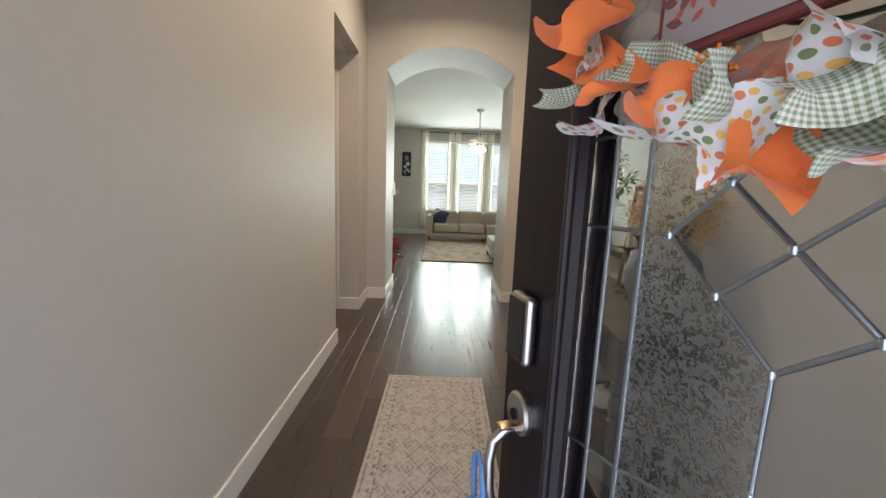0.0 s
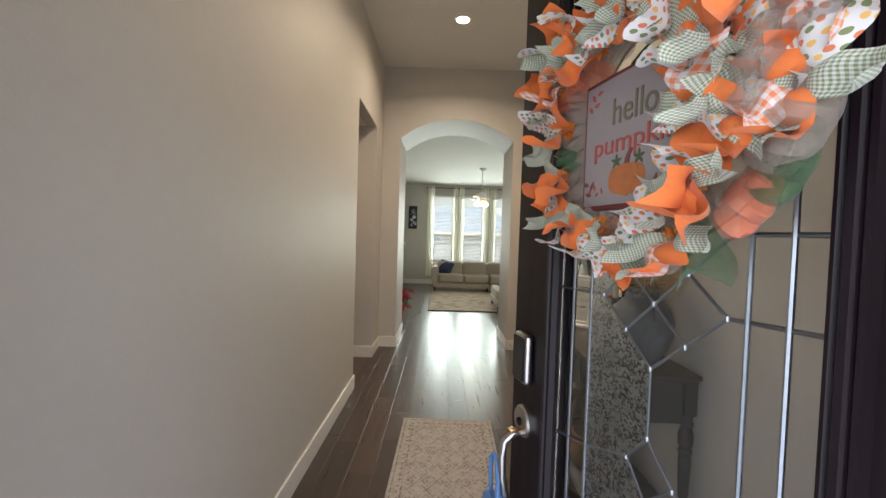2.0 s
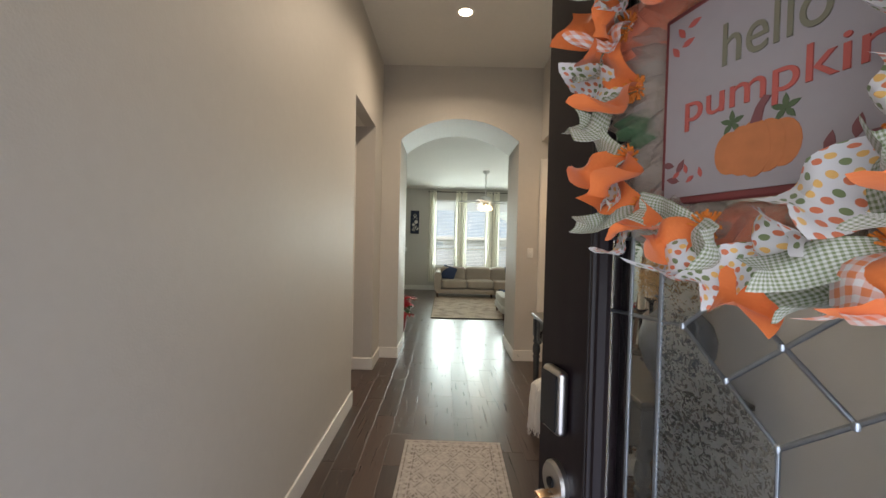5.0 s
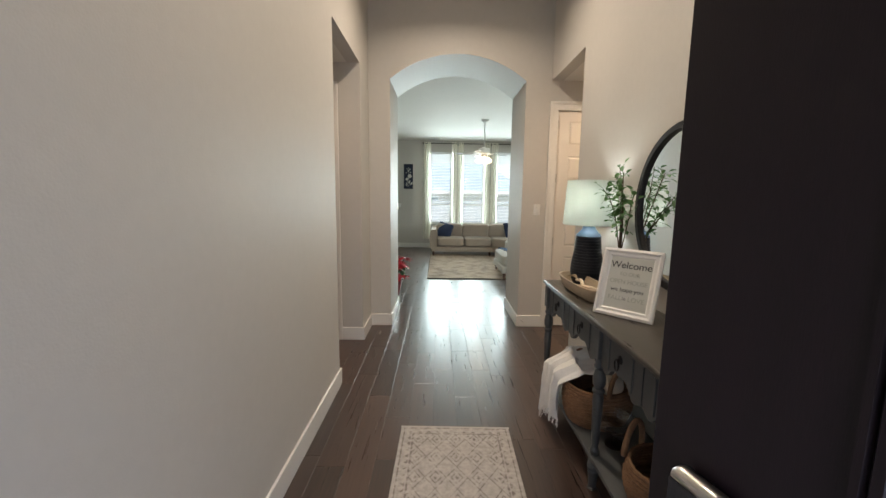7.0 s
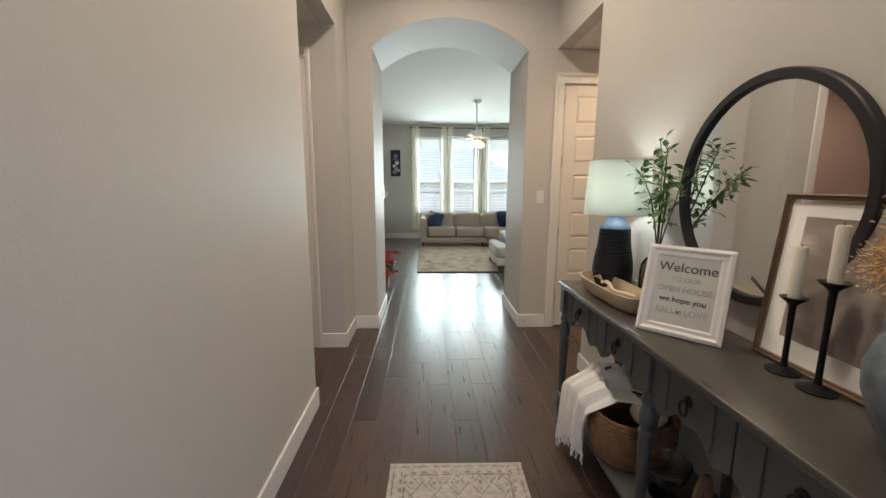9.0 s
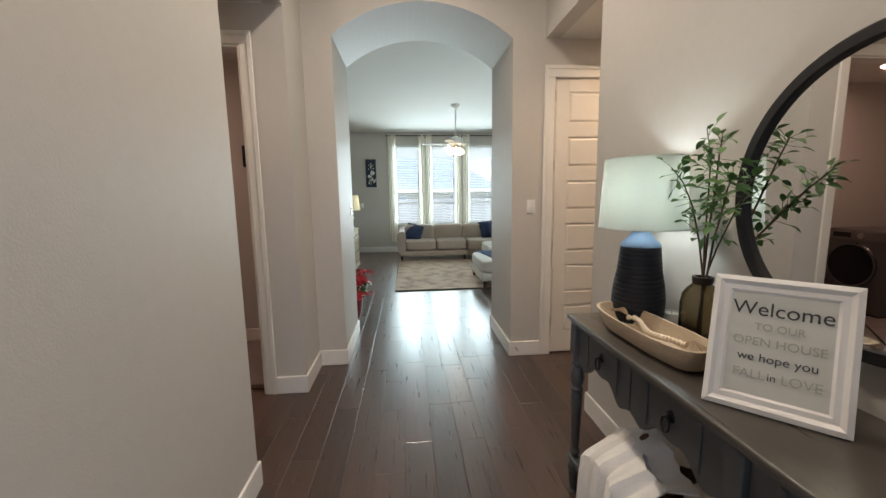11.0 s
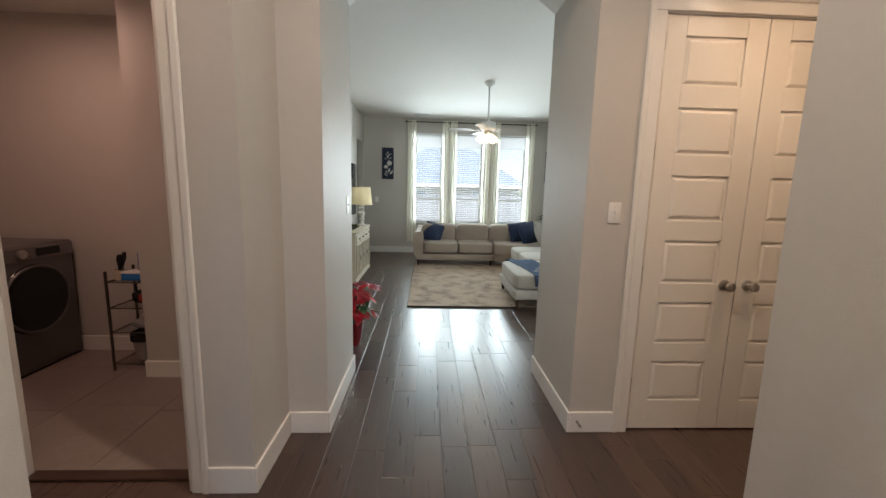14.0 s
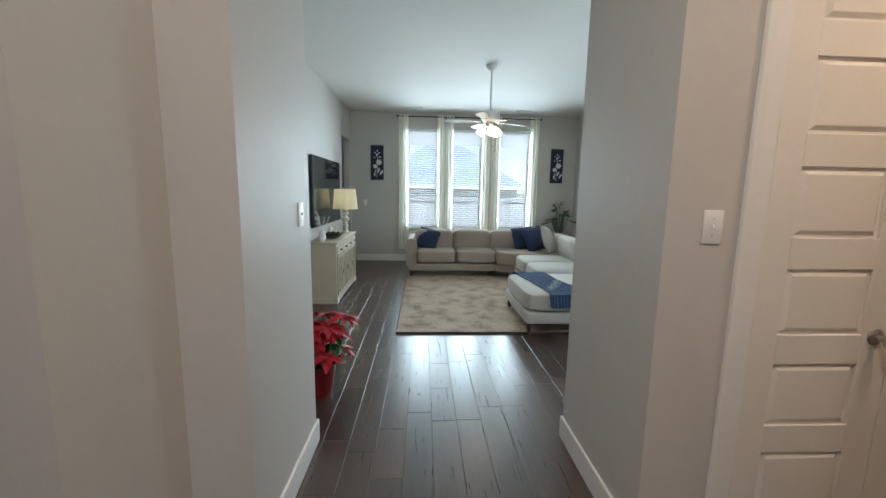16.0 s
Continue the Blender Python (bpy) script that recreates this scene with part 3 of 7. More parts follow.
front_door()
LOCKBLUE = mat("blue_lockbox_cover", (0.10, 0.24, 0.50), 0.45, var=0.12)
lb = thing("lockbox", "blue covered key lockbox hanging from the door handle", "lockbox", DOOR @ pose(0.765, 0.075, 0.60, 0, 8, 0))
part("body", cushion(0.085, 0.05, 0.15, 0.08, 6, 6), LOCKBLUE, lb, smooth=True)
part("front_plate", boxes((-0.028, 0.028, 0.026, 0.031, 0.03, 0.11), bevel=0.004), mat("lockbox_grey", (0.25, 0.3, 0.36), 0.4), lb)
part("shackle", tube([(-0.025, 0, 0.14), (-0.026, 0, 0.20), (-0.018, 0, 0.238), (0, 0, 0.252), (0.018, 0, 0.238), (0.026, 0, 0.20), (0.025, 0, 0.14)], 0.006, 10), LOCKBLUE, lb, "blue coated shackle", smooth=True)


# ---- wreath ----
def cloth(name, kind, a, b, freq=(10, 3), c=None, alpha=0.0):
    """Ribbon cloth: 'plain', 'check' or 'dots', over the strip's own length and width."""
    m, nt, bs = nodes_of(name)
    N, L = nt.nodes.new, nt.links.new
    bs.inputs["Roughness"].default_value = 0.75
    bs.inputs["Sheen Weight"].default_value = 0.2
    co, mp = N("ShaderNodeTexCoord"), N("ShaderNodeMapping")
    mp.inputs["Scale"].default_value = (freq[0], freq[1], 1)
    L(co.outputs["UV"], mp.inputs["Vector"])
    mix = N("ShaderNodeMix")
    mix.data_type = "RGBA"
    mix.inputs["A"].default_value, mix.inputs["B"].default_value = (*a, 1), (*b, 1)
    if kind == "check":
        sp, s = N("ShaderNodeSeparateXYZ"), []
        L(mp.outputs[0], sp.inputs[0])
        for k in "XY":
            fr_, lt = N("ShaderNodeMath"), N("ShaderNodeMath")
            fr_.operation, lt.operation = "FRACT", "GREATER_THAN"
            lt.inputs[1].default_value = 0.5
            L(sp.outputs[k], fr_.inputs[0]), L(fr_.outputs[0], lt.inputs[0])
            s.append(lt)
        av = N("ShaderNodeMath")
        av.operation = "ADD"
        L(s[0].outputs[0], av.inputs[0]), L(s[1].outputs[0], av.inputs[1])
        hf = N("ShaderNodeMath")
        hf.operation = "MULTIPLY"
        hf.inputs[1].default_value = 0.5
        L(av.outputs[0], hf.inputs[0]), L(hf.outputs[0], mix.inputs["Factor"])
    elif kind == "dots":
        vo, lt = N("ShaderNodeTexVoronoi"), N("ShaderNodeMath")
        vo.voronoi_dimensions = "2D"
        vo.inputs["Scale"].default_value, vo.inputs["Randomness"].default_value = 1.0, 0.35
        lt.operation = "LESS_THAN"
        lt.inputs[1].default_value = 0.30
        L(mp.outputs[0], vo.inputs["Vector"]), L(vo.outputs["Distance"], lt.inputs[0]), L(lt.outputs[0], mix.inputs["Factor"])
        cr, sx = N("ShaderNodeValToRGB"), N("ShaderNodeSeparateColor")
        cr.color_ramp.interpolation = "CONSTANT"
        cr.color_ramp.elements[0].color, cr.color_ramp.elements[1].color = (*b, 1), (*c, 1)
        cr.color_ramp.elements[1].position = 0.4
        e = cr.color_ramp.elements.new(0.72)
        e.color = (0.75, 0.42, 0.12, 1)
        L(vo.outputs["Color"], sx.inputs[0]), L(sx.outputs[0], cr.inputs[0]), L(cr.outputs[0], mix.inputs["B"])
    else:
        nz = N("ShaderNodeTexNoise")
        nz.inputs["Scale"].default_value = 3
        L(mp.outputs[0], nz.inputs["Vector"]), L(nz.outputs["Fac"], mix.inputs["Factor"])
    L(mix.outputs["Result"], bs.inputs["Base Color"])
    wv, bp = N("ShaderNodeTexWave"), N("ShaderNodeBump")
    wv.inputs["Scale"].default_value = 40
    bp.inputs["Strength"].default_value, bp.inputs["Distance"].default_value = 0.15, 0.001
    L(co.outputs["UV"], wv.inputs["Vector"]), L(wv.outputs["Fac"], bp.inputs["Height"]), L(bp.outputs[0], bs.inputs["Normal"])
    if alpha:
        w1, w2, mx, tr, ms = N("ShaderNodeTexWave"), N("ShaderNodeTexWave"), N("ShaderNodeMath"), N("ShaderNodeBsdfTransparent"), N("ShaderNodeMixShader")
        w1.bands_direction, w2.bands_direction = "X", "Y"
        w1.inputs["Scale"].default_value, w2.inputs["Scale"].default_value = 62, 40
        mx.operation = "MULTIPLY"
        L(co.outputs["UV"], w1.inputs["Vector"]), L(co.outputs["UV"], w2.inputs["Vector"])
        L(w1.outputs["Fac"], mx.inputs[0]), L(w2.outputs["Fac"], mx.inputs[1])
        sc = N("ShaderNodeMath")
        sc.operation = "MULTIPLY"
        sc.inputs[1].default_value = alpha * 2.4
        sc.use_clamp = True
        L(mx.outputs[0], sc.inputs[0]), L(sc.outputs[0], ms.inputs[0]), L(bs.outputs[0], ms.inputs[1]), L(tr.outputs[0], ms.inputs[2])
        L(ms.outputs[0], nt.nodes["Material Output"].inputs["Surface"])
    return m


ORANGE = cloth("orange_burlap_ribbon", "plain", (0.72, 0.15, 0.03), (0.80, 0.20, 0.045))
GINGHAM = cloth("green_gingham_ribbon", "check", (0.56, 0.56, 0.49), (0.16, 0.20, 0.085), (24, 11))
PLAID = cloth("orange_check_ribbon", "check", (0.72, 0.66, 0.62), (0.75, 0.22, 0.08), (9, 4.5))
DOTS = cloth("dotted_ribbon", "dots", (0.62, 0.60, 0.57), (0.62, 0.16, 0.07), (10, 5), (0.16, 0.20, 0.08))
MESH = cloth("beige_deco_mesh", "plain", (0.31, 0.245, 0.195), (0.40, 0.32, 0.26), alpha=1.3)
GREENMESH = cloth("green_deco_mesh", "plain", (0.035, 0.10, 0.04), (0.07, 0.15, 0.06), alpha=0.7)
CORALMESH = cloth("coral_deco_mesh", "plain", (0.72, 0.17, 0.09), (0.80, 0.26, 0.14), alpha=0.7)
CHENILLE = mat("orange_chenille", (0.78, 0.24, 0.04), 0.9, var=0.2, grain=150)


def ribbon_tail(base, out, length, width, curl, twist, notch):
    """A tail with a swallow-cut end: it leaves the knot pinched, widens, arches towards the viewer and rolls over."""
    out = Vector(out).normalized()
    face = Vector((0, 1, 0))
    side = out.cross(face)
    side = side.normalized() if side.length > 0.05 else Vector((1, 0, 0))
    up = side.cross(out).normalized()

    def fn(u, v):
        s = (v - 0.5) * 2
        w = width * (0.25 + 0.75 * min(1.0, u * 2.4) ** 0.7) / 2
        cut = notch * width * (1 - abs(s)) * max(0.0, (u - 0.75) / 0.25)
        bend = curl * u * u * 1.9
        reach = length * (math.sin(bend) / bend if bend > 0.05 else 1) * u - cut * math.cos(bend)
        lift = length * (1 - math.cos(bend)) / max(bend, 0.05) * u + 0.02 * math.sin(math.pi * min(1, u * 1.6))
        ang = twist * u
        sd = side * math.cos(ang) + up * math.sin(ang)
        return Vector(base) + out * reach + up * (lift + 0.34 * w * math.cos(2.6 * s + 5 * u + 9 * twist) * min(1.0, 2 * u)) + sd * s * w
    return sheet(fn, 12, 6, 0.0)


def mesh_puff(base, out, length, width, height):
    """A loop of netting that stands out from the ring and comes back, gathered at its foot and full at its crown."""
    out = Vector(out).normalized()
    face = Vector((0, 1, 0))
    side = out.cross(face).normalized()

    def fn(u, v):
        a = math.pi * 1.7 * u - 0.35
        s = (v - 0.5) * 2
        full = math.sin(math.pi * u) ** 0.6
        puff = 1 - 0.28 * s * s
        ripple = 0.006 * math.sin(9 * s + 5 * u) * full
        return Vector(base) + out * (length * 0.5 * (1 - math.cos(a)) * puff + ripple) + face * (height * (0.5 + 0.5 * math.sin(a)) * puff + ripple) + side * s * width * (0.18 + 0.42 * full)
    return sheet(fn, 20, 10, 0.0)


def painted_leaf(bm, x, z, turn, length):
    """A small pointed leaf painted on the sign."""
    c, n = math.cos(radians(turn)), math.sin(radians(turn))
    half = [(0, 0), (0.25, 0.17), (0.5, 0.22), (0.75, 0.14), (1, 0)]
    pts = [(length * p, length * q) for p, q in half] + [(length * p, -length * q) for p, q in half[-2:0:-1]]
    poly([(x + p * c - q * n, z + p * n + q * c) for p, q in pts], -0.0128, -0.0122, bm)


def fitted_words(text, width, height):
    """A word drawn to a given width and height."""
    bm = words(text, 0.05)
    xs, zs = [v.co.x for v in bm.verts], [v.co.z for v in bm.verts]
    mx, mz = (min(xs) + max(xs)) / 2, (min(zs) + max(zs)) / 2
    for v in bm.verts:
        v.co.x, v.co.z = (v.co.x - mx) * width / (max(xs) - min(xs)), (v.co.z - mz) * height / (max(zs) - min(zs))
    return bm


STEMGREEN = mat("green_wire", (0.05, 0.08, 0.04), 0.5, var=0.1)


def wreath():
    rng = random.Random(11)
    cu, cz, ring = 0.300, 1.642, 0.165
    w = thing("wreath", "autumn door wreath of orange and checked ribbons with a sign", "wreath", DOOR)
    for rad in (ring - 0.03, ring, ring + 0.03):
        pts = [(cu + rad * math.cos(a), 0.032, cz + rad * math.sin(a)) for a in [2 * math.pi * i / 48 for i in range(48)]]
        part("ring", tube(pts, 0.002, 6, closed=True), STEMGREEN, w, "green wire wreath ring", smooth=True)
    # netting loops, fuller towards the hinges and the top
    for i in range(26):
        a = 2 * math.pi * (i + rng.random() * 0.5) / 26
        outer = i % 4 != 1
        full = 0.62 + 0.66 * max(0.0, math.cos(a - 2.5))
        r = ring * (1.12 if outer else 0.98)
        base = (cu + r * math.cos(a), 0.03 + 0.02 * rng.random(), cz + r * math.sin(a))
        o = Vector((math.cos(a + rng.uniform(-0.4, 0.4)), 0.25 if outer else 0.75, math.sin(a + rng.uniform(-0.4, 0.4))))
        if i % 10 == 5:
            material, label = GREENMESH, "dark green netting loop"
        elif i % 7 == 2:
            material, label = CORALMESH, "coral netting loop"
        else:
            material, label = MESH, "beige netting loop"
        size = rng.uniform(0.075, 0.105) * full * (1.0 if outer else 0.85)
        part("netting_loop", mesh_puff(base, o, size, size * 1.15, rng.uniform(0.045, 0.07) * full), material, w, label, smooth=True)
    for i in range(22):
        a = 2 * math.pi * (i + rng.random() * 0.4) / 22
        base = (cu + 0.145 * math.cos(a), 0.030, cz + 0.145 * math.sin(a))
        o = Vector((math.cos(a + rng.uniform(-0.6, 0.6)), 0.5, math.sin(a + rng.uniform(-0.6, 0.6))))
        coral = i % 5 == 2
        part("netting_loop", mesh_puff(base, o, rng.uniform(0.055, 0.07), 0.085, 0.032), CORALMESH if coral else MESH, w, "coral netting loop" if coral else "beige netting loop", smooth=True)
    # dark green netting ends that stick out towards the hinges and below
    for a, l in ((2.85, 0.15), (3.05, 0.13), (2.0, 0.12), (4.15, 0.12), (1.2, 0.10)):
        base = Vector((cu + ring * math.cos(a), 0.05, cz + ring * math.sin(a)))
        part("netting_end", ribbon_tail(base, (math.cos(a), 0.25, math.sin(a)), l + 0.02, 0.05, 0.3, 0.8, 0.6), GREENMESH, w, "dark green netting end", smooth=True)
    O = (ORANGE, "orange burlap ribbon tail", 0.052)
    G = (GINGHAM, "green gingham ribbon tail", 0.036)
    D = (DOTS, "white dotted ribbon tail", 0.046)
    P = (PLAID, "orange checked ribbon tail", 0.050)
    sets = ([O, G, D, O, G, O], [O, D, G, O, P, G], [O, G, D, G, O, D])
    # an even row of knots round the sign, and a few closer in on the hinge side
    knots = [(2 * math.pi * (c + 0.3 * rng.random()) / 15, (0.176, 0.204, 0.188)[c % 3], 0.075 + 0.03 * rng.random()) for c in range(15)]
    knots += [(1.15, 0.128, 0.100), (1.75, 0.135, 0.105), (2.30, 0.130, 0.110), (2.85, 0.150, 0.115), (3.40, 0.135, 0.105), (4.00, 0.145, 0.095), (2.6, 0.225, 0.09), (3.3, 0.23, 0.085)]
    for c, (a, r, out) in enumerate(knots):
        base = Vector((cu + r * math.cos(a), out, cz + r * math.sin(a)))
        turn = rng.random() * 6.28
        for k, (material, label, width) in enumerate(sets[c % 3]):
            b = turn + 2 * math.pi * (k + rng.uniform(-0.3, 0.3)) / 6
            inward = max(0.0, -math.cos(b - a))
            if inward > 0.45 and math.cos(a - 5.3) > 0.1:
                continue
            o = (math.cos(b), rng.uniform(0.15, 0.65) + 0.8 * inward, math.sin(b))
            length = rng.uniform(0.074, 0.104) * (1.0 + 0.22 * max(0.0, math.cos(a - 0.2))) * (1 - 0.35 * inward)
            part("ribbon", ribbon_tail(base, o, length, width * rng.uniform(0.9, 1.12), rng.uniform(0.1, 0.75), rng.uniform(-0.9, 0.9), 0.45), material, w, label, smooth=True)
        bm = bmesh.new()
        for q in range(70):
            d = Vector((rng.uniform(-1, 1), rng.uniform(0, 1), rng.uniform(-1, 1))).normalized()
            p = base + Vector((0, 0.004, 0)) + d * 0.008
            tube([p, p + d * rng.uniform(0.006, 0.013)], 0.0013, 4, bm)
        part("pipe_cleaner", bm, CHENILLE, w, "orange chenille twist tie")
    # the sign in the middle
    SIGNRED = mat("sign_edge_red", (0.20, 0.045, 0.04), 0.6)
    SIGNPAPER = mat("sign_cream_paint", (0.34, 0.295, 0.285), 0.6, var=0.04)
    sign = part("sign_board", boxes((-0.118, 0.118, -0.010, 0.0, -0.112, 0.112), bevel=0.002), SIGNRED, w, "cream autumn greeting sign with a red edge", m=pose(0.318, 0.066, 1.616, 0, 0, 180))
    part("sign_face", boxes((-0.110, 0.110, -0.012, -0.0105, -0.104, 0.104)), SIGNPAPER, sign)
    green, red, pump = mat("sign_olive_ink", (0.19, 0.17, 0.11), 0.7), mat("sign_red_ink", (0.47, 0.10, 0.075), 0.7), mat("sign_pumpkin_ink", (0.52, 0.17, 0.06), 0.7, var=0.15, scale=40)
    wine, leafgreen = mat("sign_wine_ink", (0.20, 0.07, 0.065), 0.7), mat("sign_leaf_ink", (0.08, 0.11, 0.05), 0.7)
    part("lettering", fitted_words("hello", 0.094, 0.043), green, sign, "the word hello", m=pose(0.008, -0.0132, 0.046))
    part("lettering", fitted_words("pumpkin", 0.176, 0.042), red, sign, "the word pumpkin", m=pose(0.006, -0.0132, -0.010))
    bm = bmesh.new()
    for k in (-2, 2, -1, 1, 0):
        o = [(-0.004 + k * 0.0125 + 0.0155 * math.cos(t), -0.066 + (0.0275 - 0.003 * abs(k)) * math.sin(t)) for t in [2 * math.pi * i / 18 for i in range(18)]]
        poly(o, -0.0126 - 0.0003 * (3 - abs(k)), -0.0122, bm)
    part("painted_pumpkin", bm, pump, sign, "painted orange pumpkin")
    part("painted_stalk", poly([(-0.008, -0.042), (0.002, -0.042), (0.004, -0.030), (0.010, -0.021), (0.004, -0.019), (-0.003, -0.028)], -0.0142, -0.0124), wine, sign, "painted brown stalk")
    for cx in (-0.027, 0.022):
        bm = bmesh.new()
        for t in (20, 90, 160, 230, 310):
            painted_leaf(bm, cx, -0.036, t, 0.013)
        part("painted_leaf", bm, leafgreen, sign, "painted green pumpkin leaf")
    # sprays of leaves in two corners and at both sides of the pumpkin
    for x0, z0, way, ink, n, l in ((-0.098, 0.050, 68, red, 6, 0.017), (-0.085, -0.095, 112, wine, 5, 0.018), (0.045, -0.088, 25, wine, 5, 0.019), (0.062, 0.088, -50, red, 6, 0.016), (-0.06, -0.085, 160, red, 4, 0.012), (0.090, -0.050, 70, red, 4, 0.015)):
        for k in range(n):
            x, z = x0 + 0.010 * k * math.cos(radians(way)), z0 + 0.010 * k * math.sin(radians(way))
            if abs(x) < 0.098 and abs(z) < 0.090:
                bm = bmesh.new()
                painted_leaf(bm, x, z, way + (55 if k % 2 else -55), l)
                part("painted_leaf", bm, ink, sign)
    return w


wreath()


# ---- runner rug ----
def rug_mat(name, w, l, base, ink, cell, border):
    """Woven rug with a lattice of diamonds inside a patterned border; its origin is the middle."""
    m, nt, bs = nodes_of(name)
    N, L = nt.nodes.new, nt.links.new

    def op(kind, a, b=None, c=None):
        nd = N("ShaderNodeMath")
        nd.operation = kind
        for i, v in enumerate((a, b, c)):
            if v is None:
                continue
            if isinstance(v, (int, float)):
                nd.inputs[i].default_value = v
            else:
                L(v, nd.inputs[i])
        return nd.outputs[0]
    co, sp = N("ShaderNodeTexCoord"), N("ShaderNodeSeparateXYZ")
    L(co.outputs["Object"], sp.inputs[0])
    x, y = sp.outputs["X"], sp.outputs["Y"]
    ex, ey = op("SUBTRACT", w / 2, op("ABSOLUTE", x)), op("SUBTRACT", l / 2, op("ABSOLUTE", y))
    edge = op("MINIMUM", ex, ey)
    tri = lambda v, p: op("ABSOLUTE", op("SUBTRACT", op("FRACT", op("ADD", op("DIVIDE", v, p), 100.5)), 0.5))
    dia = op("ADD", tri(x, cell), tri(y, cell * 1.45))
    l1 = op("LESS_THAN", op("ABSOLUTE", op("SUBTRACT", dia, 0.5)), 0.028)
    l2 = op("LESS_THAN", op("ABSOLUTE", op("SUBTRACT", dia, 0.27)), 0.03)
    l3 = op("LESS_THAN", dia, 0.10)
    inside = op("GREATER_THAN", edge, border)
    field = op("MULTIPLY", op("MAXIMUM", op("MAXIMUM", l1, l2), l3), inside)
    ring = op("MAXIMUM", op("LESS_THAN", op("ABSOLUTE", op("SUBTRACT", edge, border)), 0.005), op("LESS_THAN", op("ABSOLUTE", op("SUBTRACT", edge, border * 0.28)), 0.004))
    d2 = op("LESS_THAN", op("ADD", tri(x, 0.055), tri(y, 0.055)), 0.33)
    band = op("MULTIPLY", d2, op("LESS_THAN", op("ABSOLUTE", op("SUBTRACT", edge, border * 0.64)), border * 0.22))
    pat = op("MAXIMUM", op("MAXIMUM", field, ring), band)
    nz = N("ShaderNodeTexNoise")
    nz.inputs["Scale"].default_value, nz.inputs["Detail"].default_value = 42, 6
    L(co.outputs["Object"], nz.inputs["Vector"])
    wear = N("ShaderNodeMapRange")
    wear.inputs["From Min"].default_value, wear.inputs["From Max"].default_value = 0.36, 0.66
    L(nz.outputs["Fac"], wear.inputs["Value"])
    fac = op("MULTIPLY", pat, op("ADD", op("MULTIPLY", wear.outputs[0], 0.85), 0.08))
    fac = op("ADD", fac, op("MULTIPLY", wear.outputs[0], 0.42))
    mix = N("ShaderNodeMix")
    mix.data_type = "RGBA"
    mix.inputs["A"].default_value, mix.inputs["B"].default_value = (*base, 1), (*ink, 1)
    L(fac, mix.inputs["Factor"]), L(mix.outputs["Result"], bs.inputs["Base Color"])
    bs.inputs["Roughness"].default_value = 0.95
    fz, bp = N("ShaderNodeTexNoise"), N("ShaderNodeBump")
    fz.inputs["Scale"].default_value = 320
    bp.inputs["Strength"].default_value, bp.inputs["Distance"].default_value = 0.5, 0.003
    L(co.outputs["Object"], fz.inputs["Vector"]), L(fz.outputs["Fac"], bp.inputs["Height"]), L(bp.outputs[0], bs.inputs["Normal"])
    return m


runner = thing("runner_rug", "cream and taupe patterned runner rug on the hall floor", "rug", pose(0.405, 2.07, 0.001, 0, 0, -1.0))
part("weave", boxes((-0.34, 0.34, -0.95, 0.95, 0, 0.009), bevel=0.004, seg=2), rug_mat("runner_weave", 0.68, 1.9, (0.52, 0.475, 0.44), (0.22, 0.185, 0.17), 0.113, 0.08), runner)
part("binding", boxes((-0.345, 0.345, 0.945, 0.955, 0, 0.0085), bevel=0.003), mat("rug_binding", (0.55, 0.50, 0.45), 0.95, grain=200, bump=0.5), runner)


# ---- console table ----
GREYWOOD = mat("grey_painted_wood", (0.058, 0.062, 0.064), 0.42, var=0.25, scale=5, grain=60, bump=0.15, stretch=(6, 0.7, 6), rough_var=0.08)
TOPWOOD = mat("grey_brown_table_top", (0.068, 0.060, 0.050), 0.33, var=0.22, scale=5, grain=70, bump=0.1, stretch=(9, 0.6, 9), rough_var=0.06)
TX0, TX1, TY0, TY1, TZ = 1.06, 1.478, 1.63, 3.45, 0.885


def scalloped(y0, y1, ztop, zlow, zmid, x0, x1):
    """A front board whose lower edge drops in ogee scallops towards its ends."""
    bm = bmesh.new()
    outline = [(y0, ztop), (y1, ztop)]
    for i in range(21):
        s = i / 20
        c = abs(2 * s - 1)
        z = zlow + (zmid - zlow) * (0.5 + 0.5 * math.cos(math.pi * min(1, c * 1.25))) + 0.012 * math.cos(6 * math.pi * s)
        outline.append((y1 + (y0 - y1) * s, z))
    a, b = ([bm.verts.new((x, y, z)) for y, z in outline] for x in (x0, x1))
    bm.faces.new(a), bm.faces.new(b)
    for i in range(len(a)):
        j = (i + 1) % len(a)
        bm.faces.new((a[i], a[j], b[j], b[i]))
    return bm


def turned_leg(z0, z1, r=0.026):
    h = z1 - z0
    prof = [(0, 0), (0.55, 0), (0.75, 0.02), (0.95, 0.05), (0.7, 0.075), (0.62, 0.09), (0.72, 0.12), (0.92, 0.45), (1.0, 0.60), (0.85, 0.64), (1.12, 0.66), (1.12, 0.68), (0.8, 0.70), (1.15, 0.74), (1.2, 0.80), (1.0, 0.86), (0.78, 0.89), (1.1, 0.91), (1.1, 0.93), (0.9, 0.95), (0.9, 1.0), (0, 1.0)]
    return lathe([(r * a, z0 + h * b) for a, b in prof], 20)


